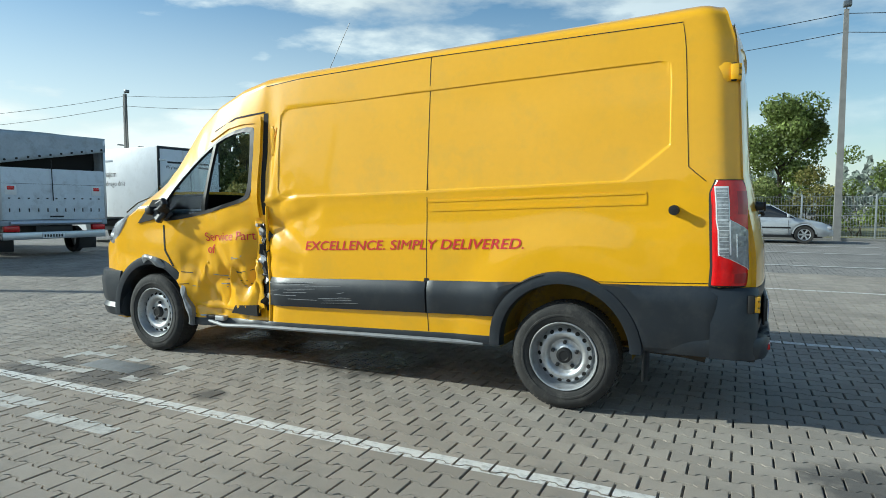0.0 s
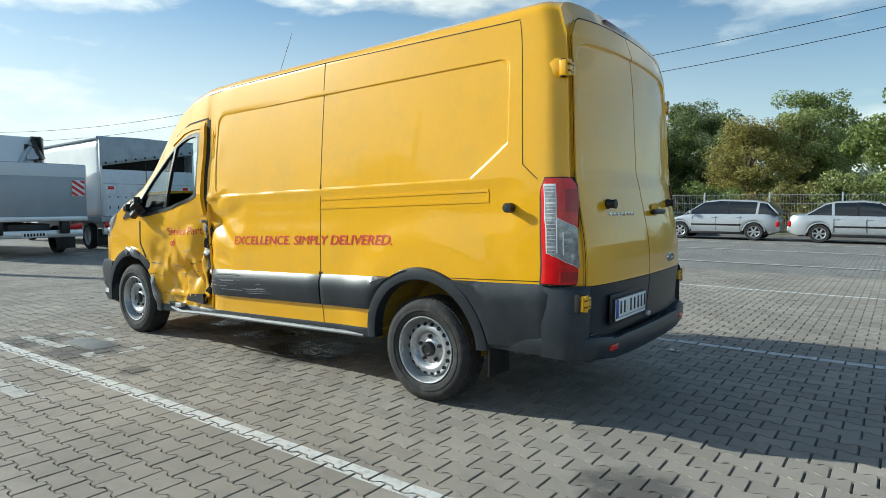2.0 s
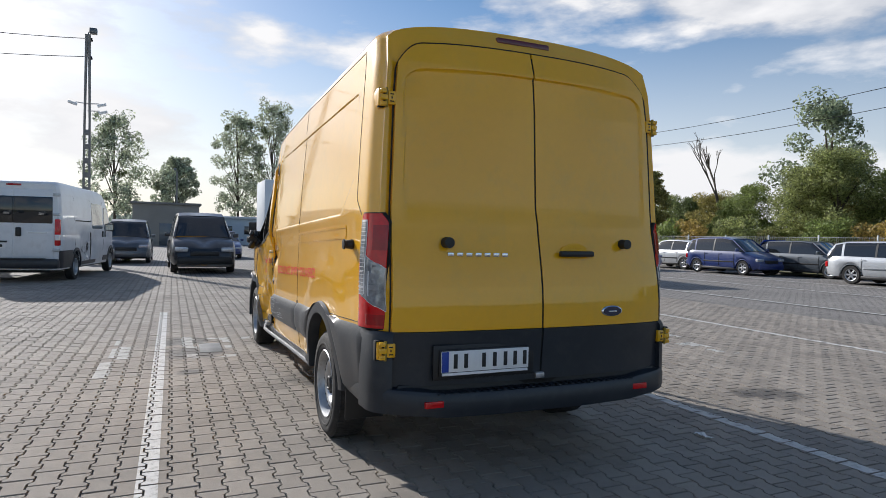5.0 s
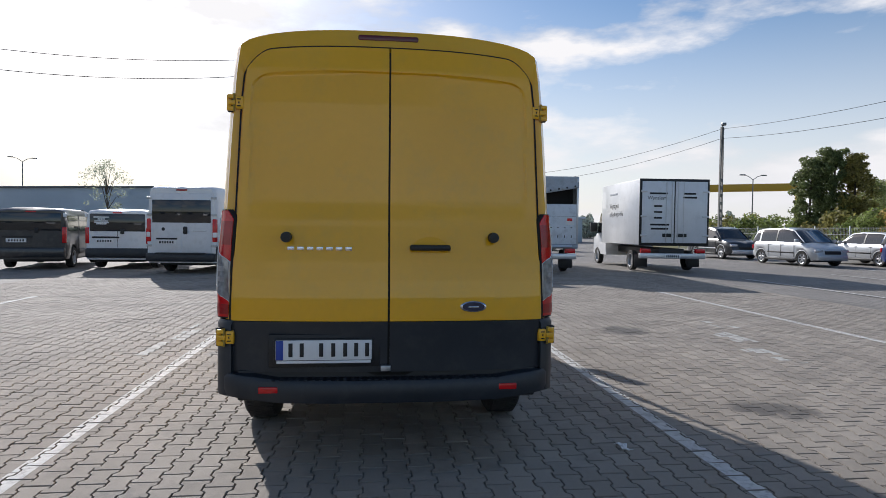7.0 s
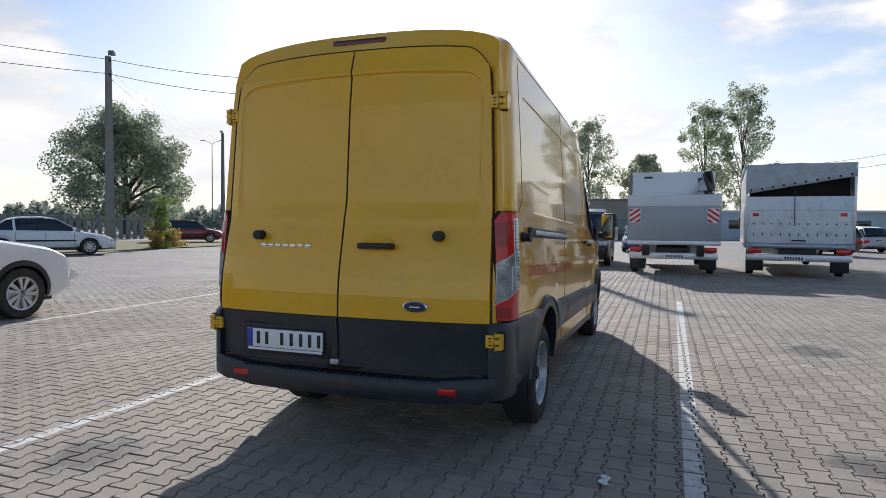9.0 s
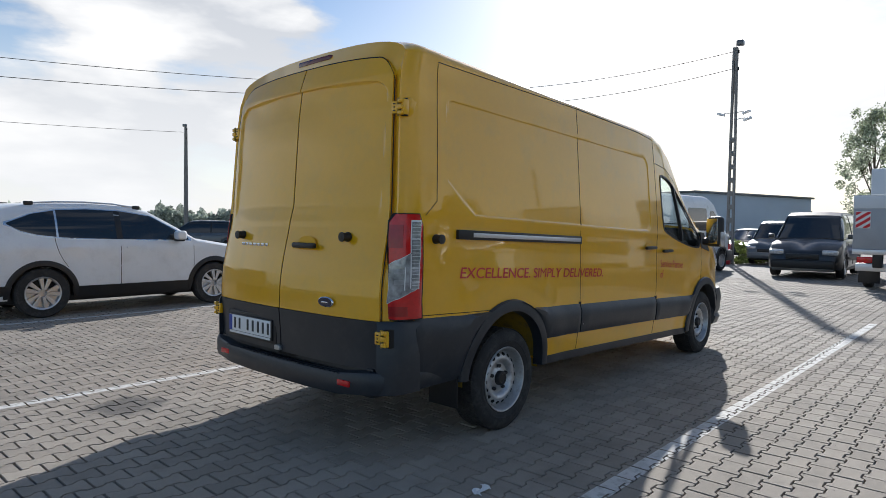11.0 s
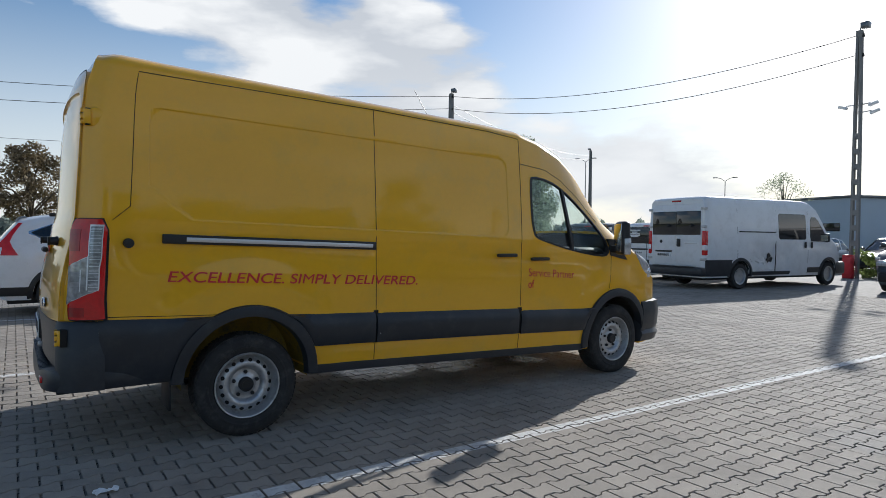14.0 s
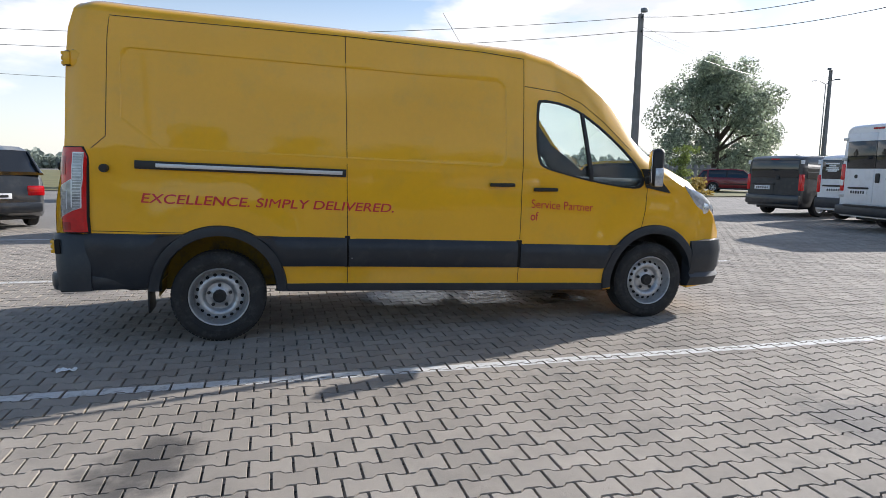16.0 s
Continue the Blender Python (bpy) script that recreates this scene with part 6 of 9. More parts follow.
YR = -21.6
car("hatchback", "hatchback", SILVER, (4.35, YR), 0, "silver five-door hatchback parked by the fence")
car("saloon_car", "saloon", SILVER, (-0.35, YR + 0.1), 180, "silver saloon car parked by the fence")
car("estate_car", "estate", SILVER, (10.3, YR + 0.5), 180, "silver estate car with roof rails by the fence", trim=GREYCAR)
car("dark_suv", "suv", DARKCAR, (8.6, YR - 1.7), 180, "black off-road car with its nose to the fence")
car("navy_people_carrier", "people_carrier", NAVY, (17.7, YR + 0.2), 180, "navy blue people carrier parked by the fence")
car("silver_saloon", "hatchback", SILVER, (22.3, YR - 1.0), 0, "pale silver hatchback parked by the fence")
car("silver_people_carrier", "people_carrier", SILVER, (22.3, -18.9), 183, "silver people carrier with a damaged front bumper")
car("black_suv", "suv", DARKCAR, (29.0, -19.3), 180, "dark green-black off-road car with silver sills", trim=SILVER)
car("covered_car", "estate", GREYCAR, (15.4, YR - 1.9), 180, "dark estate car with a blue tarpaulin over its tail")
tarp_blue = mat("blue_tarpaulin", (0.03, 0.10, 0.55), 0.4, vary=0.2, scale=6, bump=0.6, fine=20)
verts, faces = [], []
for i in range(13):
    for j in range(11):
        y, z = -0.85 + 1.7 * i / 12, 0.55 + 1.0 * j / 10
        verts.append((17.68 - 0.45 * (j / 10) ** 2 + 0.05 * noise.noise((y * 3, z * 3, 0)), YR - 1.9 + y * (1 - 0.15 * j / 10), z))
faces = [(i * 11 + j, i * 11 + j + 1, (i + 1) * 11 + j + 1, (i + 1) * 11 + j) for i in range(12) for j in range(10)]
o = obj("tarpaulin", verts, faces, tarp_blue)
o.modifiers.new("sheet", "SOLIDIFY").thickness = 0.01
tagged(o, "crinkled blue tarpaulin taped over a car's tail", "tarpaulin")

# white off-road car near the van
SUV_TOP_X = (0.0, 0.03, 0.12, 0.45, 1.0, 1.22, 1.6, 1.98, 2.3, 2.8, 3.4, 3.85, 4.12, 4.30, 4.45, 4.545, 4.585, 4.59)
SUV_TOP_Z = (0.56, 0.74, 0.88, 1.0, 1.09, 1.13, 1.36, 1.575, 1.645, 1.675, 1.66, 1.615, 1.555, 1.33, 1.13, 1.02, 0.86, 0.6)


def suv_half(x, z):
    front, rear = min(1.0, (x + 0.06) / 0.8), min(1.0, (4.59 - x + 0.10) / 0.75)
    e = (0.76 + 0.24 * math.sin(front * math.pi / 2)) * (0.84 + 0.16 * math.sin(rear * math.pi / 2))
    return 0.91 * e * interp(z, (0.25, 0.42, 0.72, 0.95, 1.04, 1.10, 1.3, 1.5, 1.6, 1.68), (0.93, 0.985, 1.0, 0.995, 0.985, 0.955, 0.89, 0.80, 0.73, 0.62))


def white_suv(at, turn):
    L, R, axles = 4.59, 0.355, (0.93, 3.55)
    root = thing("white_suv", "white off-road car with black cladding and a smashed front", "car", (at[0], at[1], 0), turn, group="parked vehicles")
    fx = lambda x: L / 2 - x
    top = lambda x: interp(x, SUV_TOP_X, SUV_TOP_Z)
    xs = sorted(set([0.0, 0.015, 0.03, 0.07, 0.12, 0.2] + list(np.linspace(0.28, 4.1, 62)) + list(np.linspace(4.12, 4.585, 14)) + [4.59]))
    rows = []
    for x in xs:
        zt = top(x)
        zb = 0.27 + 0.12 * max(0.0, 1 - min(x, L - x) / 0.3)
        for ax in axles:
            d = abs(x - ax)
            if d < R + 0.06:
                zb = max(zb, R + math.sqrt((R + 0.06) ** 2 - d * d) - 0.02)
        zb = min(zb, zt - 0.2)
        zs = [zb + (zt - 0.05 - zb) * k / 12 for k in range(13)]
        row = [(fx(x), suv_half(x, z), z) for z in zs]
        w = suv_half(x, zt - 0.05)
        rows.append(row + [(fx(x), w * 0.955, zt - 0.022), (fx(x), w * 0.88, zt - 0.006), (fx(x), w * 0.6, zt + 0.012), (fx(x), 0, zt + 0.022)])
    body = obj("body", *section_mesh(rows), PEARL, root, "white painted body shell", smooth=True)

    def strip(name, s, rows, off, material, parent=root, label="", n=14):
        """A panel on the body side from rows of (height, front end, rear end)."""
        vs = []
        for z, xa, xb in rows:
            vs += [(fx(xa + (xb - xa) * k / n), s * (suv_half(xa + (xb - xa) * k / n, z) + off), z) for k in range(n + 1)]
        m, r = len(vs), n + 1
        vs += [(x, y - s * 0.02, z) for x, y, z in vs]
        fs = [(i * r + k, i * r + k + 1, (i + 1) * r + k + 1, (i + 1) * r + k) for i in range(len(rows) - 1) for k in range(n)]
        edge = list(range(r)) + [i * r + n for i in range(1, len(rows))] + [(len(rows) - 1) * r + k for k in range(n - 1, -1, -1)] + [i * r for i in range(len(rows) - 2, 0, -1)]
        fs += [(a, b, m + b, m + a) for a, b in zip(edge, edge[1:] + edge[:1])]
        return obj(name, vs, fs, material, parent, label, smooth=True)

    low = lambda x: interp(x, (1.36, 2.6, 3.25, 3.6, 3.80, 3.97), (1.105, 1.125, 1.15, 1.19, 1.245, 1.345))
    high = lambda x: interp(x, (1.36, 1.6, 1.97, 2.4, 2.9, 3.3, 3.65, 3.97), (1.12, 1.27, 1.485, 1.555, 1.575, 1.555, 1.49, 1.355))

    def window(name, s, xa, xb, grow, off, material, label=""):
        n, vs, fs = 26, [], []
        for i in range(n + 1):
            x = xa + (xb - xa) * i / n
            a, b = low(x) - grow, high(x) + grow
            for j in range(5):
                z = a + (b - a) * j / 4
                vs.append((fx(x), s * (suv_half(x, z) + off), z))
        m = len(vs)
        vs += [(x, y - s * 0.02, z) for x, y, z in vs]
        for i in range(n):
            fs += [(i * 5 + j, i * 5 + j + 1, i * 5 + 6 + j, i * 5 + 5 + j) for j in range(4)]
            fs += [(i * 5, i * 5 + 5, m + i * 5 + 5, m + i * 5), (i * 5 + 4, i * 5 + 9, m + i * 5 + 9, m + i * 5 + 4)]
        return obj(name, vs, fs, material, root, label, smooth=True)

    for s in (1, -1):
        window("window_trim", s, 1.34, 4.0, 0.016, 0.0025, CHROME, "thin chrome window surround")
        for xa, xb in ((1.38, 2.44), (2.53, 3.33), (3.36, 3.96)):
            window("side_window", s, xa, xb, 0.0, 0.006, TINT, "dark tinted side window")
        window("window_pillar", s, 2.44, 2.53, 0.002, 0.005, BLACK, "black pillar")
        # swept lamp on the rear corner, clear at its foot
        lamp = strip("tail_lamp", s, ((0.985, 4.14, 4.50), (1.02, 4.16, 4.50), (1.10, 4.21, 4.44), (1.2, 4.25, 4.37), (1.3, 4.21, 4.29), (1.4, 4.15, 4.215), (1.5, 4.08, 4.135)), 0.008, RED_LENS, root, "red swept tail lamp")
        strip("clear_section", s, ((1.0, 4.37, 4.49), (1.05, 4.36, 4.465), (1.11, 4.35, 4.43)), 0.012, LAMP_PALE, lamp, "clear lamp foot")
        strip("reflector", s, ((0.60, 4.38, 4.47), (0.645, 4.38, 4.47)), 0.006, DARK_RED, root, "dark red reflector", n=4)
        strip("lower_cladding", s, ((0.26, 1.34, 3.14), (0.34, 1.33, 3.15), (0.43, 1.31, 3.17)), 0.012, BLACK, root, "black sill cladding")
        strip("lower_cladding", s, ((0.34, 3.96, 4.50), (0.43, 3.97, 4.55), (0.48, 3.97, 4.56)), 0.012, BLACK, root, "black bumper cladding")
        for q, za, zb in ((1.30, 0.43, 1.02), (2.48, 0.43, 1.11), (3.38, 0.72, 1.15)):
            strip("door_gap", s, [(za + (zb - za) * k / 6, q - 0.004 + (0.0 if q < 3 else -0.16 * (1 - k / 6) ** 2), q + 0.004 + (0.0 if q < 3 else -0.16 * (1 - k / 6) ** 2)) for k in range(7)], 0.0015, GAP, root, n=1)
        for q in (2.28, 3.18):
            strip("door_handle", s, ((0.985, q - 0.11, q + 0.11), (1.0, q - 0.12, q + 0.12), (1.012, q - 0.11, q + 0.11)), 0.028, PEARL, root, "white door handle", n=6)
        for ax in axles:
            w = car_wheel(root, fx(ax), s, 1.84, R, ALLOY, 0)
            for k in range(5):
                for tilt in (-0.16, 0.16):
                    b = box_bm((0.05, min(s * 0.035, s * 0.08), -0.017), (R * 0.645, max(s * 0.035, s * 0.08), 0.017), 0.005)
                    for v in b.verts:
                        v.co.z *= 0.7 + 1.3 * v.co.x / (R * 0.645)
                        v.co.z += 0.16 * v.co.x * (v.co.x / 0.22)
                    o = part("spoke", b, ALLOY, w)
                    o.matrix_basis = Matrix.Rotation(k * math.tau / 5 + tilt * 1.6, 4, "Y")
            vs = []
            for a in np.linspace(-0.12, math.pi + 0.12, 26):
                for rr, yy in ((R + 0.125, 0.003), (R + 0.11, 0.012), (R + 0.05, 0.014), (R + 0.035, -0.10)):
                    x, z = ax - rr * math.cos(a), max(0.28, R + rr * math.sin(a) - 0.01)
                    vs.append((fx(x), s * (suv_half(min(max(x, 0.0), L), z) + yy), z))
            obj("wheel_arch", vs, [(i * 4 + k, i * 4 + k + 1, i * 4 + 5 + k, i * 4 + 4 + k) for i in range(25) for k in range(3)], BLACK, root, "black wheel arch cladding", smooth=True)
            box("wheel_well", (fx(ax) - R, min(s * 0.66, s * 0.86), R), (fx(ax) + R, max(s * 0.66, s * 0.86), R * 1.95), GAP, root, 0.1)
        m = box_bm((fx(1.66), min(s * 0.90, s * 1.09), 1.11), (fx(1.50), max(s * 0.90, s * 1.09), 1.26), 0.045, segments=3)
        mir = part("door_mirror", m, PEARL, root, "white door mirror", smooth=True)
        part("mirror_foot", box_bm((fx(1.63), min(s * 0.86, s * 1.06), 1.085), (fx(1.53), max(s * 0.86, s * 1.06), 1.13), 0.015), BLACK, mir, smooth=True)
        rail = tube("roof_rail", [(fx(x), s * (suv_half(x, top(x) - 0.04) * 0.93), top(x) + 0.012) for x in (2.1, 2.5, 2.9, 3.3, 3.7)], 0.013, ALU, root, 8, "slim roof rail")
        for x in (2.15, 3.65):
            part("rail_foot", box_bm((fx(x) - 0.06, s * suv_half(x, top(x) - 0.04) * 0.93 - 0.02, top(x) - 0.02), (fx(x) + 0.06, s * suv_half(x, top(x) - 0.04) * 0.93 + 0.02, top(x) + 0.04), 0.015), BLACK, rail, smooth=True)

    def over(name, xa, xb, wide, lift, material, label=""):
        """A pane across the car that follows the top line."""
        vs = []
        for i in range(9):
            x = xa + (xb - xa) * i / 8
            w = suv_half(x, top(x) - 0.05) * wide
            vs += [(fx(x), w * k / 5, top(x) + lift + 0.022 * (1 - (k / 5) ** 2) - 0.02 * abs(k / 5) ** 4) for k in range(-5, 6)]
        return obj(name, vs + [(x, y, z - 0.02) for x, y, z in vs], [(i * 11 + k, i * 11 + k + 1, i * 11 + 12 + k, i * 11 + 11 + k) for i in range(8) for k in range(10)], material, root, label, smooth=True)
    over("windscreen", 1.26, 1.93, 0.92, 0.006, TINT, "dark windscreen")
    over("rear_window", 4.17, 4.43, 0.86, 0.008, TINT, "dark rear window")
    over("spoiler", 4.02, 4.17, 0.86, 0.03, BLACK, "dark roof spoiler")
    box("rear_plate", (fx(L) - 0.012, -0.26, 0.80), (fx(L) + 0.02, 0.26, 0.91), PLATE_WHITE, root, 0.003, "white plate with plain bars")
    box("plate_bar", (fx(L) - 0.015, -0.2, 0.83), (fx(L) - 0.008, 0.2, 0.88), INK, root, 0.001)
    box("skid_plate", (fx(L) - 0.035, -0.6, 0.33), (fx(L) + 0.10, 0.6, 0.42), ALU, root, 0.03, "silver skid plate")
    box("floor_pan", (-L / 2 + 0.3, -0.70, 0.2), (L / 2 - 0.3, 0.70, 0.36), BLACK, root, 0.02)
    # torn front end
    box("bare_beam", (fx(0.10), -0.6, 0.42), (fx(0.0), 0.6, 0.56), BLACK, root, 0.02, "bare front beam")
    rs = random.Random(21)
    for k in range(26):
        s = -1 if k % 2 else 1
        c = Vector((fx(rs.uniform(-0.05, 0.22)), s * rs.uniform(0.45, 0.78), rs.uniform(0.30, 0.80)))
        b = box_bm((-0.07, -0.02, -0.03), (0.07, 0.02, 0.03), 0.006)
        b.transform(Matrix.Translation(c) @ Euler((rs.uniform(-1.5, 1.5), rs.uniform(-1.5, 1.5), rs.uniform(-1.5, 1.5))).to_matrix().to_4x4())
        part("broken_piece", b, (BLACK, LAMP_PALE, PEARL)[k % 3], root, "broken front trim")


white_suv((1.78, 7.63), 1.0)
car("white_limousine", "saloon", PEARL, (15.5, 22.2), -33, "large white saloon car parked by the weeds", spokes=9, scale=1.08)
car("red_estate", "estate", REDCAR, (31.5, 29.1), -47, "dark red estate car near the gate")
car("dark_estate", "estate", GREYCAR, (11.9, 24.5), 150, "dark grey estate car parked near the fence")
car("grey_wagon", "suv", GREYCAR, (-2.4, 19.8), 0, "dark car standing at the yard's edge")
car("small_black_car", "suv", DARKCAR, (-4.7, 9.9), 122, "black off-road car parked across the lane")
# ahead of the van
car("wrecked_van", "small_van", DARKCAR, (20.9, 1.0), 182, "black small van with its nose torn off", broken_nose=True, category="van", scale=1.1)
car("dark_van", "small_van", GREYCAR, (27.5, 3.6), 180, "dark blue-grey small van", category="van")
car("silver_car", "hatchback", SILVER, (27.5, 7.9), 175, "silver hatchback with its nose to the lane")
car("dark_hatchback", "hatchback", DARKCAR, (31.5, 5.9), 175, "dark hatchback behind the silver one")
car("blue_car", "saloon", NAVY, (33.0, -0.6), 180, "blue saloon car behind the wrecked van")
car("grey_hatchback", "estate", GREYCAR, (34.0, -9.4), 20, "grey estate car beyond the lorries")
car("pale_car", "hatchback", SILVER, (40.0, -12.5), 20, "silver hatchback far across the yard")


# ---- vans with flat tails ----
def side_strip(half, name, s, rows, off, material, parent, label="", n=12, thick=0.02):
    """A panel lying on a body side of half width half(x, z), from rows of (height, rear end, front end)."""
    vs = []
    for z, xa, xb in rows:
        vs += [(xa + (xb - xa) * k / n, s * (half(xa + (xb - xa) * k / n, z) + off), z) for k in range(n + 1)]
    m, r = len(vs), n + 1
    vs += [(x, y - s * thick, z) for x, y, z in vs]
    fs = [(i * r + k, i * r + k + 1, (i + 1) * r + k + 1, (i + 1) * r + k) for i in range(len(rows) - 1) for k in range(n)]
    edge = list(range(r)) + [i * r + n for i in range(1, len(rows))] + [(len(rows) - 1) * r + k for k in range(n - 1, -1, -1)] + [i * r for i in range(len(rows) - 2, 0, -1)]
    fs += [(p, q, m + q, m + p) for p, q in zip(edge, edge[1:] + edge[:1])]
    return obj(name, vs, fs, material, parent, label, smooth=True)


def panel_van(at, turn):
    """A long high van, nose towards +x of its own axes; tail at x = 0."""
    L, H, R, axles = 6.36, 2.52, 0.345, (1.38, 5.415)
    root = thing("white_panel_van", "long white panel van with dark rear glass and dented side", "van", (at[0], at[1], 0), turn, group="parked vehicles")

    def half(x, z):
        e = (0.955 + 0.045 * smooth01(x / 0.16)) * (0.74 + 0.26 * math.sin(min(1.0, (L - x + 0.05) / 0.95) * math.pi / 2))
        return 1.025 * e * interp(z, (0.3, 0.5, 0.95, 1.3, 1.9, 2.3, 2.45), (0.955, 0.985, 1.0, 0.997, 0.965, 0.925, 0.88))

    def top(x):
        return interp(x, (0, 0.04, 0.16, 0.5, L - 2.15, L - 1.85, L - 1.55, L - 0.95, L - 0.4, L - 0.12, L), (H - 0.09, H - 0.045, H - 0.012, H, H, H - 0.05, H - 0.22, 1.50, 1.22, 1.02, 0.72))
    rows = []
    for x in sorted(set([0.0, 0.02, 0.05, 0.1, 0.16] + list(np.linspace(0.24, L - 0.1, 96)) + [L - 0.05, L])):
        zt, zb = top(x), 0.32
        for ax in axles:
            d = abs(x - ax)
            if d < 0.43:
                zb = max(zb, R + math.sqrt(0.43 ** 2 - d * d))
        zs = [zb + (zt - 0.10 - zb) * k / 22 for k in range(23)]
        w = half(x, zt - 0.10)
        rows.append([(x, half(x, z), z) for z in zs] + [(x, w * 0.985, zt - 0.05), (x, w * 0.93, zt - 0.012), (x, w * 0.7, zt), (x, 0, zt + 0.012)])
    vs, fs = section_mesh(rows)
    for v in vs:
        # crash dents behind the sliding door
        if v.y < -0.8 and 1.7 < v.x < 3.9 and v.z < 1.35:
            f = smooth01((v.x - 1.7) / 0.3) * smooth01((3.9 - v.x) / 0.6) * smooth01((1.35 - v.z) / 0.35)
            v.y += f * (0.02 + 0.10 * abs(noise.noise((v.x * 3.1, v.z * 3.7, 2.0))) + 0.05 * abs(noise.noise((v.x * 7.0 + v.z * 4.0, v.z * 6.0, 5.0))))
    body = obj("body", vs, fs, WHITE_PAINT, root, "white painted body", smooth=True)
    body.data.set_sharp_from_angle(angle=radians(40))
    # tail: glass band, two leaves, plate, handles, bumper with step
    for y0, y1 in ((-0.86, -0.012), (0.012, 0.86)):
        leaf = box("rear_door", (-0.014, min(y0, y1), 0.62), (0.02, max(y0, y1), 2.30), WHITE_PAINT, root, 0.014, "white rear door leaf")
        box("rear_window", (-0.022, y0 + 0.02 if y0 < 0 else 0.0125, 1.46), (0.01, y1 - 0.02 if y0 > 0 else -0.0125, 2.12), TINT, leaf, 0.02, "dark rear window")
    box("window_joint", (-0.021, -0.0125, 1.47), (0.0, 0.0125, 2.11), TINT, root, 0.001)
    box("rear_bumper", (-0.13, -0.99, 0.36), (0.10, 0.99, 0.60), PLASTIC, root, 0.05, "dark plastic rear bumper")
    box("bumper_step", (-0.16, -0.70, 0.575), (0.06, 0.70, 0.612), BLACK, root, 0.01, "ribbed step on the bumper")
    pl = box("rear_plate", (-0.032, 0.16, 0.85), (-0.012, 0.68, 0.965), PLATE_WHITE, root, 0.003, "white plate with plain bars")
    for k in range(6):
        box("plate_bar", (-0.036, 0.22 + k * 0.072, 0.875), (-0.030, 0.265 + k * 0.072, 0.94), INK, pl, 0.001)
    box("plate_lamp_bar", (-0.04, 0.12, 0.985), (-0.008, 0.72, 1.03), BLACK, root, 0.01)
    box("tail_handle", (-0.045, -0.17, 1.14), (-0.008, -0.05, 1.36), BLACK, root, 0.025, "black door pull")
    box("badge_bars", (-0.02, -0.72, 1.22), (-0.012, -0.32, 1.26), ALU, root, 0.003, "dull model badge")
    lathe("round_badge", [(0.05, 0.0), (0.045, 0.01), (0.0005, 0.012)], BLACK, root, 20).matrix_basis = Matrix.Translation((-0.012, 0.52, 1.28)) @ Matrix.Rotation(radians(90), 4, "Z")
    box("high_lamp", (-0.01, -0.16, H - 0.15), (0.05, 0.16, H - 0.10), DARK_RED, root, 0.012)
    box("underbody", (0.25, -0.72, 0.24), (L - 0.4, 0.72, 0.42), BLACK, root, 0.03)
    for s in (1, -1):
        lamp = box("tail_lamp", (-0.02, min(s * 0.875, s * 0.998), 0.92), (0.10, max(s * 0.875, s * 0.998), 1.58), RED_LENS, root, 0.025, "tall red tail lamp")
        part("clear_section", box_bm((-0.026, min(s * 0.885, s * 1.003), 1.05), (0.085, max(s * 0.885, s * 1.003), 1.20), 0.02), LAMP_PALE, lamp, "clear lamp section")
        for z in (0.78, 1.66, 2.14):
            box("hinge", (-0.035, min(s * 0.84, s * 0.99), z), (0.06, max(s * 0.84, s * 0.99), z + 0.07), STEEL, root, 0.012, "rear door hinge")
        side_strip(half, "corner_bumper", s, ((0.36, 0.02, 0.96), (0.5, 0.01, 0.95), (0.76, 0.01, 0.99), (0.80, 0.03, 1.02)), 0.022, PLASTIC, root, "dark plastic bumper side")
        for ax in axles:
            car_wheel(root, ax, s, 2.03, R, STEEL, 0, 0.21)
            box("wheel_well", (ax - 0.38, min(s * 0.62, s * 0.93), 0.32), (ax + 0.38, max(s * 0.62, s * 0.93), 0.76), GAP, root, 0.1)
            vs = []
            for a in np.linspace(-0.05, math.pi + 0.05, 24):
                for rr, yy in ((0.51, 0.003), (0.50, 0.02), (0.435, 0.026), (0.42, -0.08)):
                    x, z = ax + rr * math.cos(a), max(0.33, R + rr * math.sin(a))
                    vs.append((x, s * (half(min(x, L), z) + yy), z))
            obj("wheel_arch", vs, [(i * 4 + k, i * 4 + k + 1, i * 4 + 5 + k, i * 4 + 4 + k) for i in range(23) for k in range(3)], PLASTIC, root, "dark plastic wheel arch", smooth=True)
        side_strip(half, "side_moulding", s, ((0.36, 1.86, 4.32), (0.46, 1.86, 4.32)), 0.016 if s > 0 else -0.02, PLASTIC, root, "scuffed side moulding")
        side_strip(half, "side_moulding", s, ((0.40, 4.36, 4.92), (0.55, 4.36, 4.92)), 0.018, PLASTIC, root, "dark side moulding")
        side_strip(half, "slide_rail", s, ((1.555, 1.30, 2.86), (1.585, 1.30, 2.86)), 0.006, GAP, root, "dark sliding door rail")
        side_strip(half, "cargo_window", s, ((1.37, 3.06, 4.20), (1.42, 3.0, 4.26), (1.75, 3.0, 4.26), (2.06, 3.0, 4.25), (2.11, 3.06, 4.20)), 0.008, TINT, root, "dark cargo window", n=16)
        side_strip(half, "cab_window", s, ((1.32, 4.50, 5.24), (1.45, 4.46, 5.26), (1.7, 4.46, 5.06), (1.95, 4.48, 4.84), (2.04, 4.54, 4.72)), 0.008, TINT, root, "dark cab window", n=10)
        for q in (1.24, 2.88, 4.36):
            side_strip(half, "door_gap", s, ((0.46, q - 0.006, q + 0.006), (0.95, q - 0.006, q + 0.006), (1.6, q - 0.006, q + 0.006), (2.2, q - 0.006, q + 0.006)), 0.0025 if q != 2.88 or s > 0 else 0.001, GAP, root, n=1)
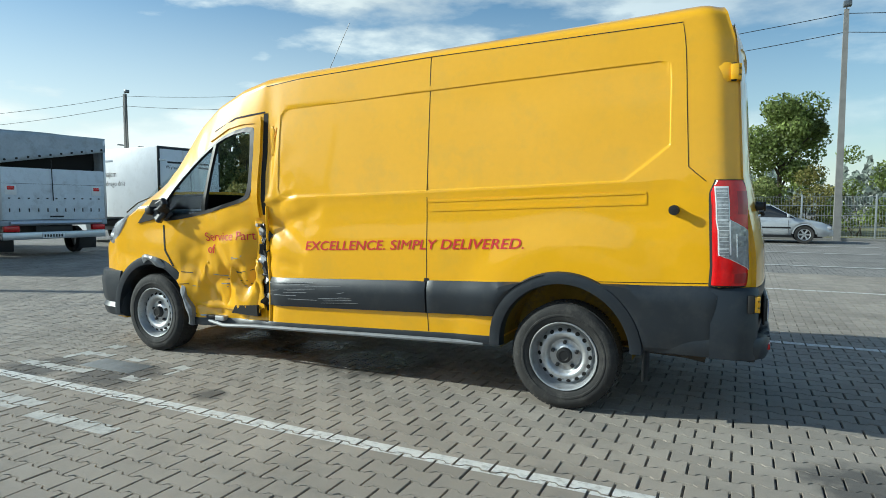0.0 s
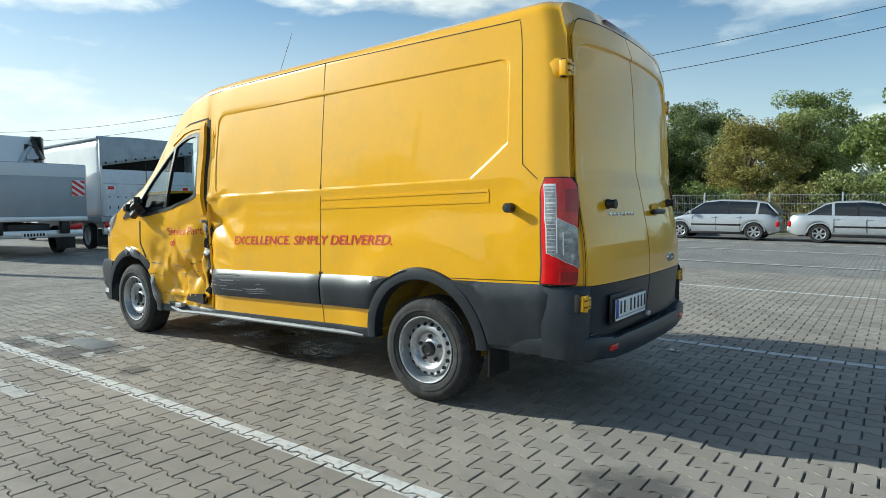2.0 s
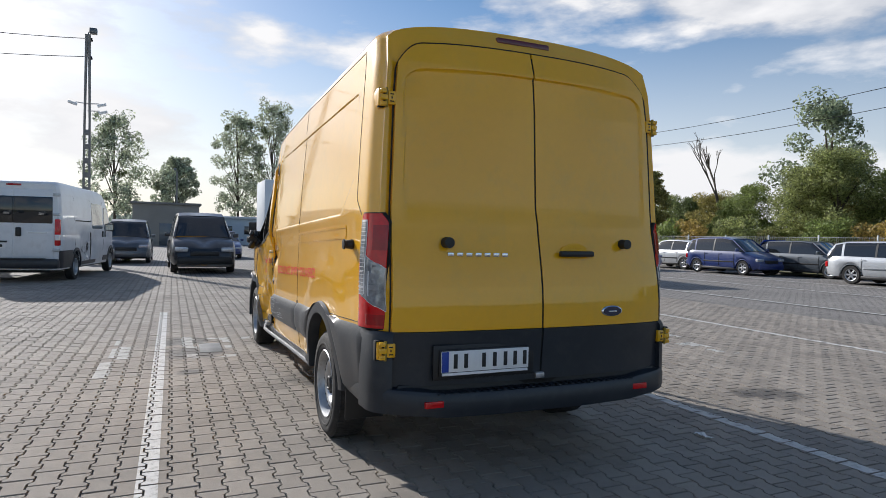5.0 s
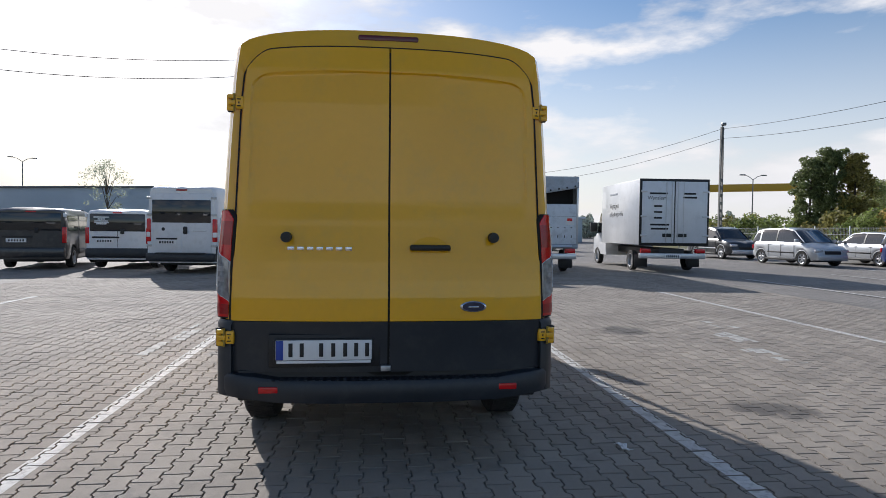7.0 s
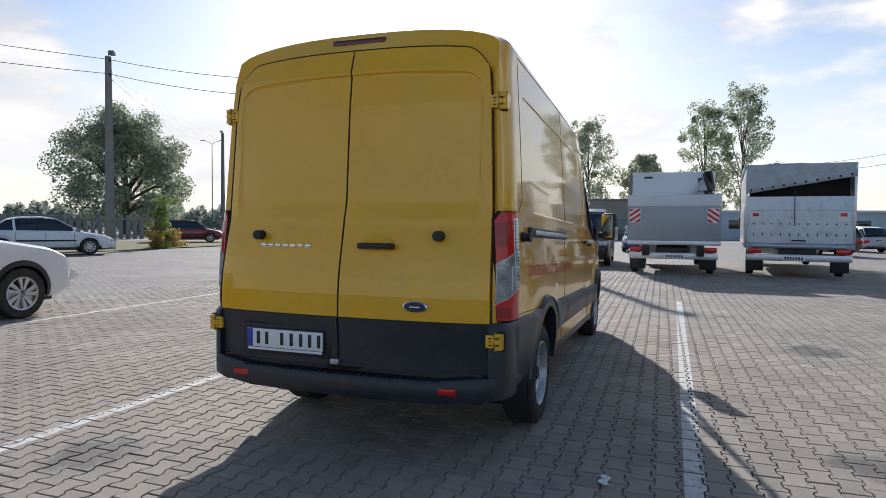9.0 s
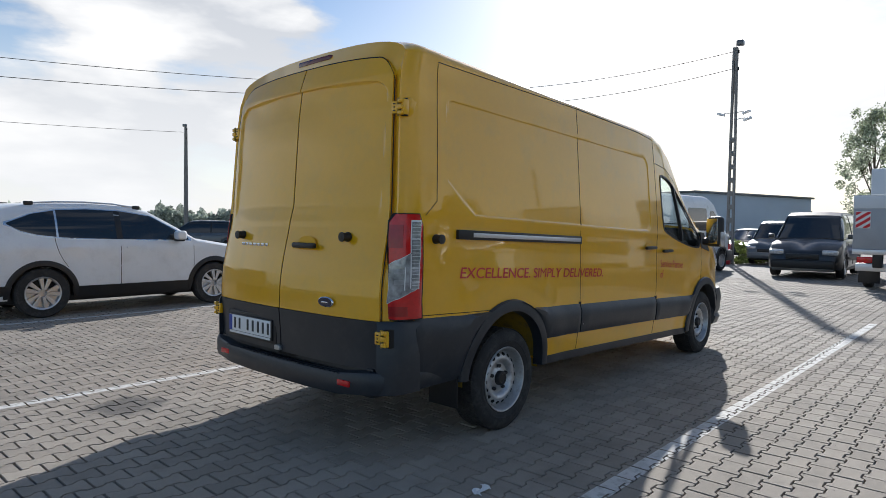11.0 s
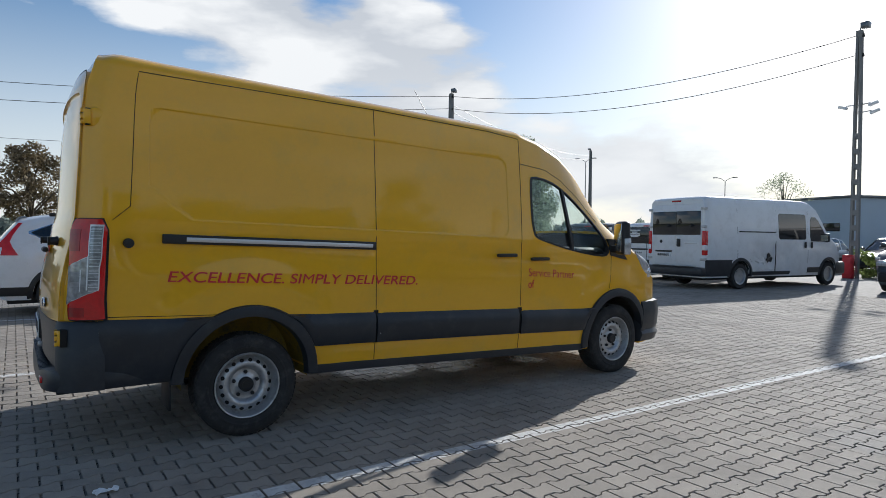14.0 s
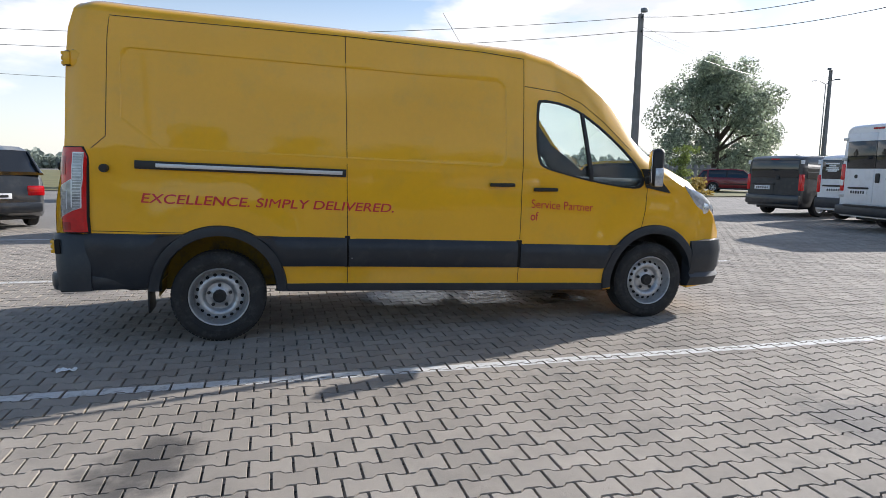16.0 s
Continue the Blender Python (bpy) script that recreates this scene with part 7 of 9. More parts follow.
        for z in (1.0, 2.2):
            side_strip(half, "side_crease", s, ((z, 0.2, 4.3), (z + 0.012, 0.2, 4.3)), 0.004, WHITE_PAINT, root)
        for q in (4.20, 4.50):
            side_strip(half, "door_handle", s, ((1.12, q - 0.03, q + 0.05), (1.30, q - 0.03, q + 0.05)), 0.03, BLACK, root, "black door handle", n=2)
        arm = box("door_mirror", (5.16, min(s * 0.96, s * 1.15), 1.30), (5.25, max(s * 0.96, s * 1.15), 1.56), BLACK, root, 0.045, "black door mirror")
        part("mirror_glass", box_bm((5.152, min(s * 1.0, s * 1.13), 1.34), (5.159, max(s * 1.0, s * 1.13), 1.52), 0.002), CHROME, arm)
        box("head_lamp", (L - 0.62, min(s * 0.70, s * 0.93), 1.0), (L - 0.22, max(s * 0.70, s * 0.93), 1.28), CLEAR_LENS, root, 0.06, "clear head lamp")
        box("front_bumper", (L - 0.62, min(s * 0.05, s * 0.955), 0.32), (L + 0.02, max(s * 0.05, s * 0.90), 0.70), PLASTIC, root, 0.06, "dark plastic front bumper")
    # loose torn sheet along the dent
    rs = random.Random(3)
    for k in range(9):
        x, z = rs.uniform(1.9, 3.0), rs.uniform(0.55, 0.95)
        b = box_bm((-0.12, -0.006, -0.05), (0.12, 0.006, 0.05), 0.004)
        for v in b.verts:
            v.co += Vector((rs.uniform(-0.05, 0.05), rs.uniform(-0.01, 0.01), rs.uniform(-0.03, 0.03)))
        b.transform(Matrix.Translation((x, -half(x, z) + 0.05, z)) @ Euler((rs.uniform(-0.3, 0.3), rs.uniform(-0.8, 0.8), rs.uniform(-0.2, 0.2))).to_matrix().to_4x4())
        part("dented_sheet", b, (WHITE_PAINT, WHITE_PAINT, BLACK)[k % 3], root, "torn sheet of the dented side")


def boxy_van(name, L, W, H, paint, at, turn, label, lower, nose=1.05):
    """A panel van, nose towards +x of its own axes; tail at x = 0."""
    root = thing(name, label, "van", (at[0], at[1], 0), turn, group="parked vehicles")
    xs = [0.0, 0.03, 0.10, 0.3] + list(np.linspace(0.5, L - nose - 0.9, 14)) + list(np.linspace(L - nose - 0.75, L - 0.05, 16)) + [L]
    rows = []
    for x in xs:
        top = interp(x, (0, 0.1, 0.5, L - nose - 0.95, L - nose - 0.6, L - nose, L - 0.35, L - 0.06, L), (H - 0.10, H - 0.03, H, H, H - 0.08, 1.28 if H > 2.2 else 1.12, 1.05 if H > 2.2 else 0.98, 0.82, 0.6))
        e = 1 - 0.10 * max(0.0, 1 - x / 0.12) ** 2 * 0.4 - 0.14 * max(0.0, 1 - (L - x) / 0.5) ** 2
        w = W / 2 * e
        zb = 0.30
        for ax in (0.95 if H < 2.2 else 1.0, L - 0.92):
            d = abs(x - ax)
            if d < 0.42:
                zb = max(zb, 0.33 + math.sqrt(0.42 ** 2 - d * d))
        zk = min(1.15, top - 0.1)
        wt = w * (1 - 0.10 * min(1.0, max(0.0, (top - 1.15) / 1.3)))
        rows.append([(x, w * 0.97, zb), (x, w, min(zb + 0.12, zk - 0.02)), (x, w, zk), (x, w * 0.985 if top > 1.4 else w * 0.96, (zk + top) / 2), (x, wt, top - 0.12), (x, wt - 0.05, top - 0.03), (x, wt * 0.7, top), (x, 0, top + 0.015)])
    v, f = section_mesh(rows)
    obj("body", v, f, paint, root, smooth=True)
    win_top = H - (0.48 if H > 2.2 else 0.15)
    win_low = 1.38 if H > 2.2 else 1.18
    wy = W / 2 * 0.86
    box("rear_window", (-0.012, -wy, win_low), (0.03, wy, win_top), TINT, root, 0.02, "dark rear window")
    box("tail_gap", (-0.004, -0.006, 0.62), (0.02, 0.006, H - 0.2), GAP, root, 0.0)
    box("rear_bumper", (-0.10, -W / 2 * 0.98, 0.36), (0.16, W / 2 * 0.98, 0.66), lower, root, 0.05, "dark plastic rear bumper")
    pl = box("rear_plate", (-0.02, 0.12, 0.82), (0.01, 0.66, 0.94), PLATE_WHITE, root, 0.003, "white plate with plain bars")
    for k in range(6):
        box("plate_bar", (-0.023, 0.18 + k * 0.075, 0.85), (-0.015, 0.22 + k * 0.075, 0.91), INK, pl, 0.001)
    box("plate_lamp_bar", (-0.03, -0.05, 0.97), (0.0, 0.75, 1.02), BLACK, root, 0.01)
    box("tail_handle", (-0.03, -0.20, 1.10), (0.0, -0.08, 1.26), BLACK, root, 0.02)
    for s in (1, -1):
        box("tail_lamp", (-0.02, min(s * W * 0.44, s * W * 0.5), 0.80), (0.12, max(s * W * 0.44, s * W * 0.498), win_low + 0.12), RED_LENS, root, 0.02, "tall red tail lamp")
        for ax in (0.95 if H < 2.2 else 1.0, L - 0.92):
            car_wheel(root, ax, s, W, 0.33, STEEL, 0)
            box("wheel_well", (ax - 0.36, min(s * (W / 2 - 0.32), s * (W / 2 - 0.06)), 0.3), (ax + 0.36, max(s * (W / 2 - 0.32), s * (W / 2 - 0.06)), 0.72), GAP, root, 0.1)
        # cab side window, cargo window, sliding rail, lower moulding
        xw = L - nose - 0.75
        mid = (1.15 + H) / 2
        half = lambda x, z: W / 2 * interp(z, (0.3, 0.45, 1.15, mid, H - 0.12), (0.97, 1.0, 1.0, 0.985, 1 - 0.10 * min(1.0, (H - 1.15) / 1.3)))
        side_strip(half, "side_window", s, ((1.15, xw - 0.25, xw + 0.66), (1.3, xw - 0.27, xw + 0.56), (H - 0.27, xw - 0.25, xw + 0.28), (H - 0.22, xw - 0.2, xw + 0.18)), 0.008, TINT, root, "dark side window")
        for xa, xb in ((xw - 1.42, xw - 0.40), (0.22, xw - 1.56)):
            side_strip(half, "cargo_window", s, ((1.17, xa + 0.03, xb - 0.03), (1.22, xa, xb), (H - 0.27, xa, xb), (H - 0.22, xa + 0.03, xb - 0.03)), 0.008, TINT, root, "dark side window")
        box("slide_rail", (0.9, s * W / 2 - 0.012, 1.28), (xw - 1.6, s * W / 2 + 0.01, 1.32), GAP, root, 0.002)
        for q in (xw - 0.35, xw - 1.62):
            box("door_gap", (q - 0.005, s * W / 2 - 0.012, 0.45), (q + 0.005, s * W / 2 + 0.002, 1.3), GAP, root, 0.0)
        box("handle", (xw - 0.3, s * W / 2 - 0.01, 1.12), (xw - 0.22, s * W / 2 + 0.03, 1.26), BLACK, root, 0.01)
        box("side_moulding", (1.5, s * W / 2 - 0.02, 0.42), (L - 1.4, s * W / 2 + 0.014, 0.60), lower, root, 0.01)
        box("mirror", (xw + 0.50, min(s * W / 2, s * (W / 2 + 0.24)), 1.30 if H > 2.2 else 1.15), (xw + 0.62, max(s * W / 2, s * (W / 2 + 0.24)), 1.62 if H > 2.2 else 1.38), BLACK, root, 0.04, "black door mirror")
        box("head_lamp", (L - 0.45, min(s * W * 0.34, s * W * 0.47), 0.80), (L - 0.08, max(s * W * 0.34, s * W * 0.47), 1.0), CLEAR_LENS, root, 0.05)
        box("hinge", (-0.03, min(s * W * 0.46, s * W * 0.5), win_top - 0.12), (0.06, max(s * W * 0.46, s * W * 0.5), win_top), PEARL, root, 0.01)
    box("high_lamp", (-0.01, -0.14, H - 0.14), (0.05, 0.14, H - 0.10), RED_LENS, root, 0.01)
    box("underbody", (0.2, -W * 0.38, 0.22), (L - 0.3, W * 0.38, 0.40), BLACK, root, 0.03)
    return root


panel_van((15.07, 5.42), -7)
boxy_van("white_minivan", 4.75, 1.90, 1.88, WHITE_PAINT, (17.05, 7.9), 1, "white small van with lettered dark rear glass", PLASTIC)
boxy_van("black_minivan", 4.75, 1.90, 1.88, DARKCAR, (16.9, 10.35), 10, "black small van with side windows", DARKCAR)
for k, (w, z) in enumerate(((0.46, 1.62), (0.22, 1.56), (0.4, 1.50), (0.44, 1.45), (0.3, 1.41))):
    o = box("window_lettering", (17.022, 8.37 - w / 2, z - 0.018), (17.03, 8.37 + w / 2, z + 0.018), PLATE_WHITE, bpy.data.objects["white_minivan"], 0.001, "white lettering bars")
    o.matrix_parent_inverse = bpy.data.objects["white_minivan"].matrix_world.inverted()


# ---- lorries ----
CANVAS = mat("grey_canvas", (0.42, 0.47, 0.52), 0.7, vary=0.15, scale=2, bump=0.5, fine=18, dirt=(0.2, 0.2, 0.2), dirt_amount=0.5)
PANEL = mat("dirty_white_panel", (0.70, 0.74, 0.78), 0.5, vary=0.1, scale=1.5, dirt=(0.3, 0.3, 0.3), dirt_amount=0.5)
LIFT = mat("grey_lift_plate", (0.34, 0.37, 0.41), 0.45, 0.3, vary=0.12, scale=2, bump=0.2, fine=120)
GREYBOX = mat("pale_grey_box", (0.66, 0.70, 0.74), 0.5, vary=0.06, scale=1)


def twin_wheels(root, x, w, r=0.38, gap=0.0):
    for s in (1, -1):
        wl = car_wheel(root, x, s, w - gap, r, STEEL, 0)


def chassis_tail(root, x, w, plate_y=0.0):
    box("chassis", (x + 0.1, -0.45, 0.55), (x + 5.0, 0.45, 0.80), BLACK, root, 0.02, "dark chassis")
    beam = box("rear_beam", (x - 0.02, -w / 2 + 0.05, 0.46), (x + 0.10, w / 2 - 0.05, 0.64), ALU, root, 0.015, "metal under-run beam")
    p = box("rear_plate", (x - 0.04, plate_y - 0.27, 0.48), (x - 0.022, plate_y + 0.27, 0.60), PLATE_WHITE, beam, 0.003, "white plate with plain bars")
    for k in range(7):
        box("plate_bar", (x - 0.045, plate_y - 0.22 + k * 0.068, 0.505), (x - 0.038, plate_y - 0.18 + k * 0.068, 0.575), INK, beam, 0.001)
    for s in (1, -1):
        box("tail_lamp", (x - 0.05, min(s * (w / 2 - 0.42), s * (w / 2 - 0.08)), 0.66), (x + 0.06, max(s * (w / 2 - 0.42), s * (w / 2 - 0.08)), 0.80), RED_LENS, root, 0.015, "red tail lamp")
        box("mud_flap", (x + 0.45, min(s * (w / 2 - 0.5), s * (w / 2 - 0.05)), 0.15), (x + 0.47, max(s * (w / 2 - 0.5), s * (w / 2 - 0.05)), 0.6), BLACK, root, 0.005)


def cab(root, x, w, h, paint):
    rows = []
    for dx, top, k in ((0, h, 1), (0.5, h, 1), (0.9, h - 0.12, 0.98), (1.35, 1.45, 0.97), (1.8, 1.2, 0.95), (2.05, 0.8, 0.9), (2.1, 0.5, 0.88)):
        ww = w / 2 * k
        rows.append([(x + dx, ww * 0.97, 0.42), (x + dx, ww, 0.6 if top > 0.7 else 0.45), (x + dx, ww, max(0.48, min(1.2, top - 0.1))), (x + dx, ww * 0.95, top - 0.08), (x + dx, ww * 0.85, top), (x + dx, 0, top + 0.02)])
    v, f = section_mesh(rows)
    obj("cab", v, f, paint, root, "white cab", smooth=True)
    for s in (1, -1):
        vs = [(x + 0.25, s * (w / 2 * 0.99), 1.30), (x + 1.25, s * (w / 2 * 0.97), 1.28), (x + 0.85, s * (w / 2 * 0.94), h - 0.18), (x + 0.28, s * (w / 2 * 0.955), h - 0.15)]
        k = [Vector(p) for p in vs]
        obj("cab_window", [p + Vector((0, s * 0.02, 0)) for p in k] + [p - Vector((0, s * 0.03, 0)) for p in k], [(0, 1, 2, 3), (4, 5, 6, 7)] + [(i, (i + 1) % 4, 4 + (i + 1) % 4, 4 + i) for i in range(4)], TINT, root, "dark cab window")
        box("mirror", (x + 1.15, min(s * w / 2, s * (w / 2 + 0.3)), 1.35), (x + 1.27, max(s * w / 2, s * (w / 2 + 0.3)), 1.75), BLACK, root, 0.04, "black mirror")


def tarp_lorry():
    w, L, H = 2.62, 6.2, 3.10
    r = thing("curtain_lorry", "grey canvas-topped lorry with a torn rear sheet", "truck", (16.0, -5.22, 0), -5)
    twin_wheels(r, 1.3, w - 0.15, 0.37)
    chassis_tail(r, 0.0, w, 0.1)
    box("floor_edge", (-0.03, -w / 2, 0.80), (L, w / 2, 0.94), LIFT, r, 0.01, "metal load floor edge")
    tube("bumper_tube", [(-0.08, -w / 2 + 0.2, 0.86), (-0.08, w / 2 - 0.2, 0.86)], 0.05, ALU, r)
    gate = box("tailboard", (-0.03, -w / 2 + 0.06, 0.95), (0.03, w / 2 - 0.06, 2.22), PANEL, r, 0.01, "dirty white tailboard panels")
    for z in (1.55,):
        box("board_joint", (-0.033, -w / 2 + 0.07, 1.83), (-0.028, w / 2 - 0.07, 1.836), GAP, gate, 0.0)
    for k in range(11):
        y = -w / 2 + 0.22 + k * (w - 0.44) / 10
        box("eyelet", (-0.04, y - 0.025, 1.46), (-0.028, y + 0.025, 1.49), INK, gate, 0.004)
        box("strap_hook", (-0.045, y - 0.012, 1.14), (-0.028, y + 0.012, 1.23), INK, gate, 0.004)
    for y in (-w / 2 + 0.28, w / 2 - 0.26):
        box("notice", (-0.035, y - 0.13, 1.56), (-0.028, y + 0.13, 1.80), PLATE_WHITE, gate, 0.001, "small white and red notice")
        box("notice_mark", (-0.038, y - 0.08, 1.68), (-0.034, y + 0.08, 1.77), RED_LENS, gate, 0.001)
    box("maker_bar", (-0.036, -0.17, 1.0), (-0.03, 0.17, 1.04), INK, gate, 0.001)
    for s in (1, -1):
        box("corner_post", (-0.04, min(s * (w / 2 - 0.06), s * w / 2), 0.94), (0.05, max(s * (w / 2 - 0.06), s * w / 2), H - 0.05), ALU, r, 0.008, "metal corner post")
        vs, fs = [], []
        for i in range(25):
            x = 0.02 + (L - 0.05) * i / 24
            for j in range(9):
                z = 0.96 + (H - 1.0) * j / 8
                vs.append((x, s * (w / 2 + 0.005 - 0.03 * (abs(noise.noise((x * 1.3, z * 1.1, s))))), z))
        fs = [(i * 9 + j, i * 9 + j + 1, (i + 1) * 9 + j + 1, (i + 1) * 9 + j) for i in range(24) for j in range(8)]
        obj("side_curtain", vs, fs, PEARL if s > 0 else CANVAS, r, "wrinkled white side curtain" if s > 0 else "wrinkled grey side curtain", smooth=True).modifiers.new("sheet", "SOLIDIFY").thickness = 0.01
    tube("roof_rail", [(0.0, w / 2 + 0.02, H - 0.04), (L, w / 2 + 0.02, H - 0.04)], 0.045, CANVAS, r, 8, "grey roof rail")
    vs, fs = [], []
    for i in range(13):
        for j in range(9):
            y = -w / 2 + w * j / 8
            vs.append((0.0 + L * i / 12, y, H - 0.02 + 0.04 * math.cos(j / 8 * math.pi - math.pi / 2) + 0.025 * noise.noise((i * 0.9, y * 2, 0.5))))
    fs = [(i * 9 + j, i * 9 + j + 1, (i + 1) * 9 + j + 1, (i + 1) * 9 + j) for i in range(12) for j in range(8)]
    obj("roof_sheet", vs, fs, CANVAS, r, "sagging grey roof canvas", smooth=True).modifiers.new("sheet", "SOLIDIFY").thickness = 0.01
    # torn rear sheet, hanging lower on one side
    vs, fs = [], []
    for i in range(21):
        y = w / 2 - w * i / 20
        low = 2.30 + (2.74 - 2.30) * i / 20
        for j in range(7):
            z = low + (H - low) * j / 6
            vs.append((-0.05 - 0.03 * noise.noise((y * 2, z * 3, 2.0)), y, z))
    fs = [(i * 7 + j, i * 7 + j + 1, (i + 1) * 7 + j + 1, (i + 1) * 7 + j) for i in range(20) for j in range(6)]
    sh = obj("rear_sheet", vs, fs, CANVAS, r, "torn grey rear sheet with eyelets", smooth=True)
    sh.modifiers.new("sheet", "SOLIDIFY").thickness = 0.008
    for i in range(1, 20, 2):
        y = w / 2 - w * i / 20
        z = 2.30 + 0.44 * i / 20 + 0.07
        lathe("sheet_eyelet", [(0.03, 0.0), (0.03, 0.01), (0.0005, 0.012)], INK, sh, 10).matrix_basis = Matrix.Translation((-0.085, y, z)) @ Matrix.Rotation(radians(90), 4, "Z")
    tube("loose_strap", [(-0.09, 0.12, 2.45), (-0.085, 0.115, 2.0), (-0.08, 0.10, 1.42)], 0.012, INK, r, 6)
    # near-black sheet across the hold, in place of the shade inside
    box("dark_hold", (0.35, -w / 2 + 0.1, 0.95), (0.37, w / 2 - 0.1, H - 0.1), GAP, r, 0.0)
    cab(r, L + 0.1, 2.1, 2.3, PEARL)
    twin_wheels(r, L + 1.2, 2.1, 0.37)


def lift_lorry():
    w = 2.45
    r = thing("tail_lift_lorry", "grey lorry with its tail lift plate folded up", "truck", (15.4, -2.02, 0), 0)
    twin_wheels(r, 1.35, w - 0.15, 0.36)
    chassis_tail(r, 0.15, w, -0.05)
    lift = box("lift_plate", (0.0, -w / 2, 0.98), (0.07, w / 2, 2.27), LIFT, r, 0.015, "grey folded tail lift plate")
    box("lift_edge", (-0.01, -w / 2, 1.95), (0.0, w / 2, 2.25), GREYBOX, lift, 0.004, "pale upper strip")
    for s in (1, -1):
        y = s * (w / 2 - 0.20)
        flag = box("warning_flag", (-0.02, y - 0.15, 1.48), (-0.008, y + 0.15, 1.88), PLATE_WHITE, lift, 0.002, "red and white striped warning flag")
        for k in range(4):
            z0 = 1.33 + k * 0.15
            low = [min(1.872, max(1.488, z0 + 0.20 * (q / 8 if s < 0 else 1 - q / 8))) for q in range(9)]
            high = [min(1.872, max(1.488, z + 0.078)) if z > 1.488 else min(1.872, max(1.488, z0 + 0.20 * (q / 8 if s < 0 else 1 - q / 8) + 0.078)) for q, z in enumerate(low)]
            ys = [y - 0.145 + 0.29 * q / 8 for q in range(9)]
            pts = [(ys[q], low[q], high[q]) for q in range(9) if high[q] - low[q] > 0.002]
            if len(pts) > 1:
                vs = [(-0.024, p, lo) for p, lo, hi in pts] + [(-0.024, p, hi) for p, lo, hi in reversed(pts)]
                m = len(vs)
                vs += [(-0.018, p, z) for _, p, z in vs]
                obj("red_stripe", vs, [tuple(range(m)), tuple(range(m, 2 * m))] + [(i, (i + 1) % m, m + (i + 1) % m, m + i) for i in range(m)], RED_INK, flag)
        box("lift_arm", (0.0, s * 0.72 - 0.1, 0.55), (0.2, s * 0.72 + 0.1, 1.0), BLACK, r, 0.03, "black lift arm")
    box("lower_sill", (-0.02, -w / 2, 0.86), (0.12, w / 2, 0.98), ALU, r, 0.01)
    box("load_floor", (0.15, -w / 2 + 0.05, 0.90), (4.2, w / 2 - 0.05, 1.02), LIFT, r, 0.01, "flat load floor")
    # head box left standing behind the cab, its side torn
    bx = box("head_box", (2.35, -w / 2 + 0.02, 1.02), (4.35, w / 2 - 0.02, 3.08), GREYBOX, r, 0.02, "pale grey box body remnant")
    for z in (2.92, 1.95):
        box("marker_plate", (2.338, w / 2 - 0.62, z - 0.03), (2.35, w / 2 - 0.36, z + 0.03), INK, bx, 0.004)
    for k in range(7):
        b = box_bm((-0.05, -0.14, -0.28), (0.05, 0.14, 0.28), 0.02)
        b.transform(Matrix.Translation((2.3 + 0.12 * random.random(), -w / 2 + 0.18 + 0.30 * random.random(), 2.62 + 0.5 * random.random() - 0.2)) @ Euler((random.uniform(-0.4, 0.4), random.uniform(-0.4, 0.4), random.uniform(-1, 1))).to_matrix().to_4x4())
        part("torn_panel", b, CANVAS if k % 2 else BLACK, r, "torn box panel")
    for k in range(16):
        b = box_bm((-0.28, -0.03, -0.12), (0.28, 0.03, 0.12), 0.01)
        b.transform(Matrix.Translation((random.uniform(0.9, 2.1), w / 2 - random.uniform(0.1, 1.0), 1.10 + random.uniform(0.0, 0.28))) @ Euler((random.uniform(-1, 1), random.uniform(-0.6, 0.6), random.uniform(-1.5, 1.5))).to_matrix().to_4x4())
        part("crumpled_sheet", b, PEARL if k % 3 else ALU, r, "crumpled pale sheet metal")
    cab(r, 4.45, 2.05, 2.35, PEARL)
    twin_wheels(r, 5.7, 2.05, 0.36)


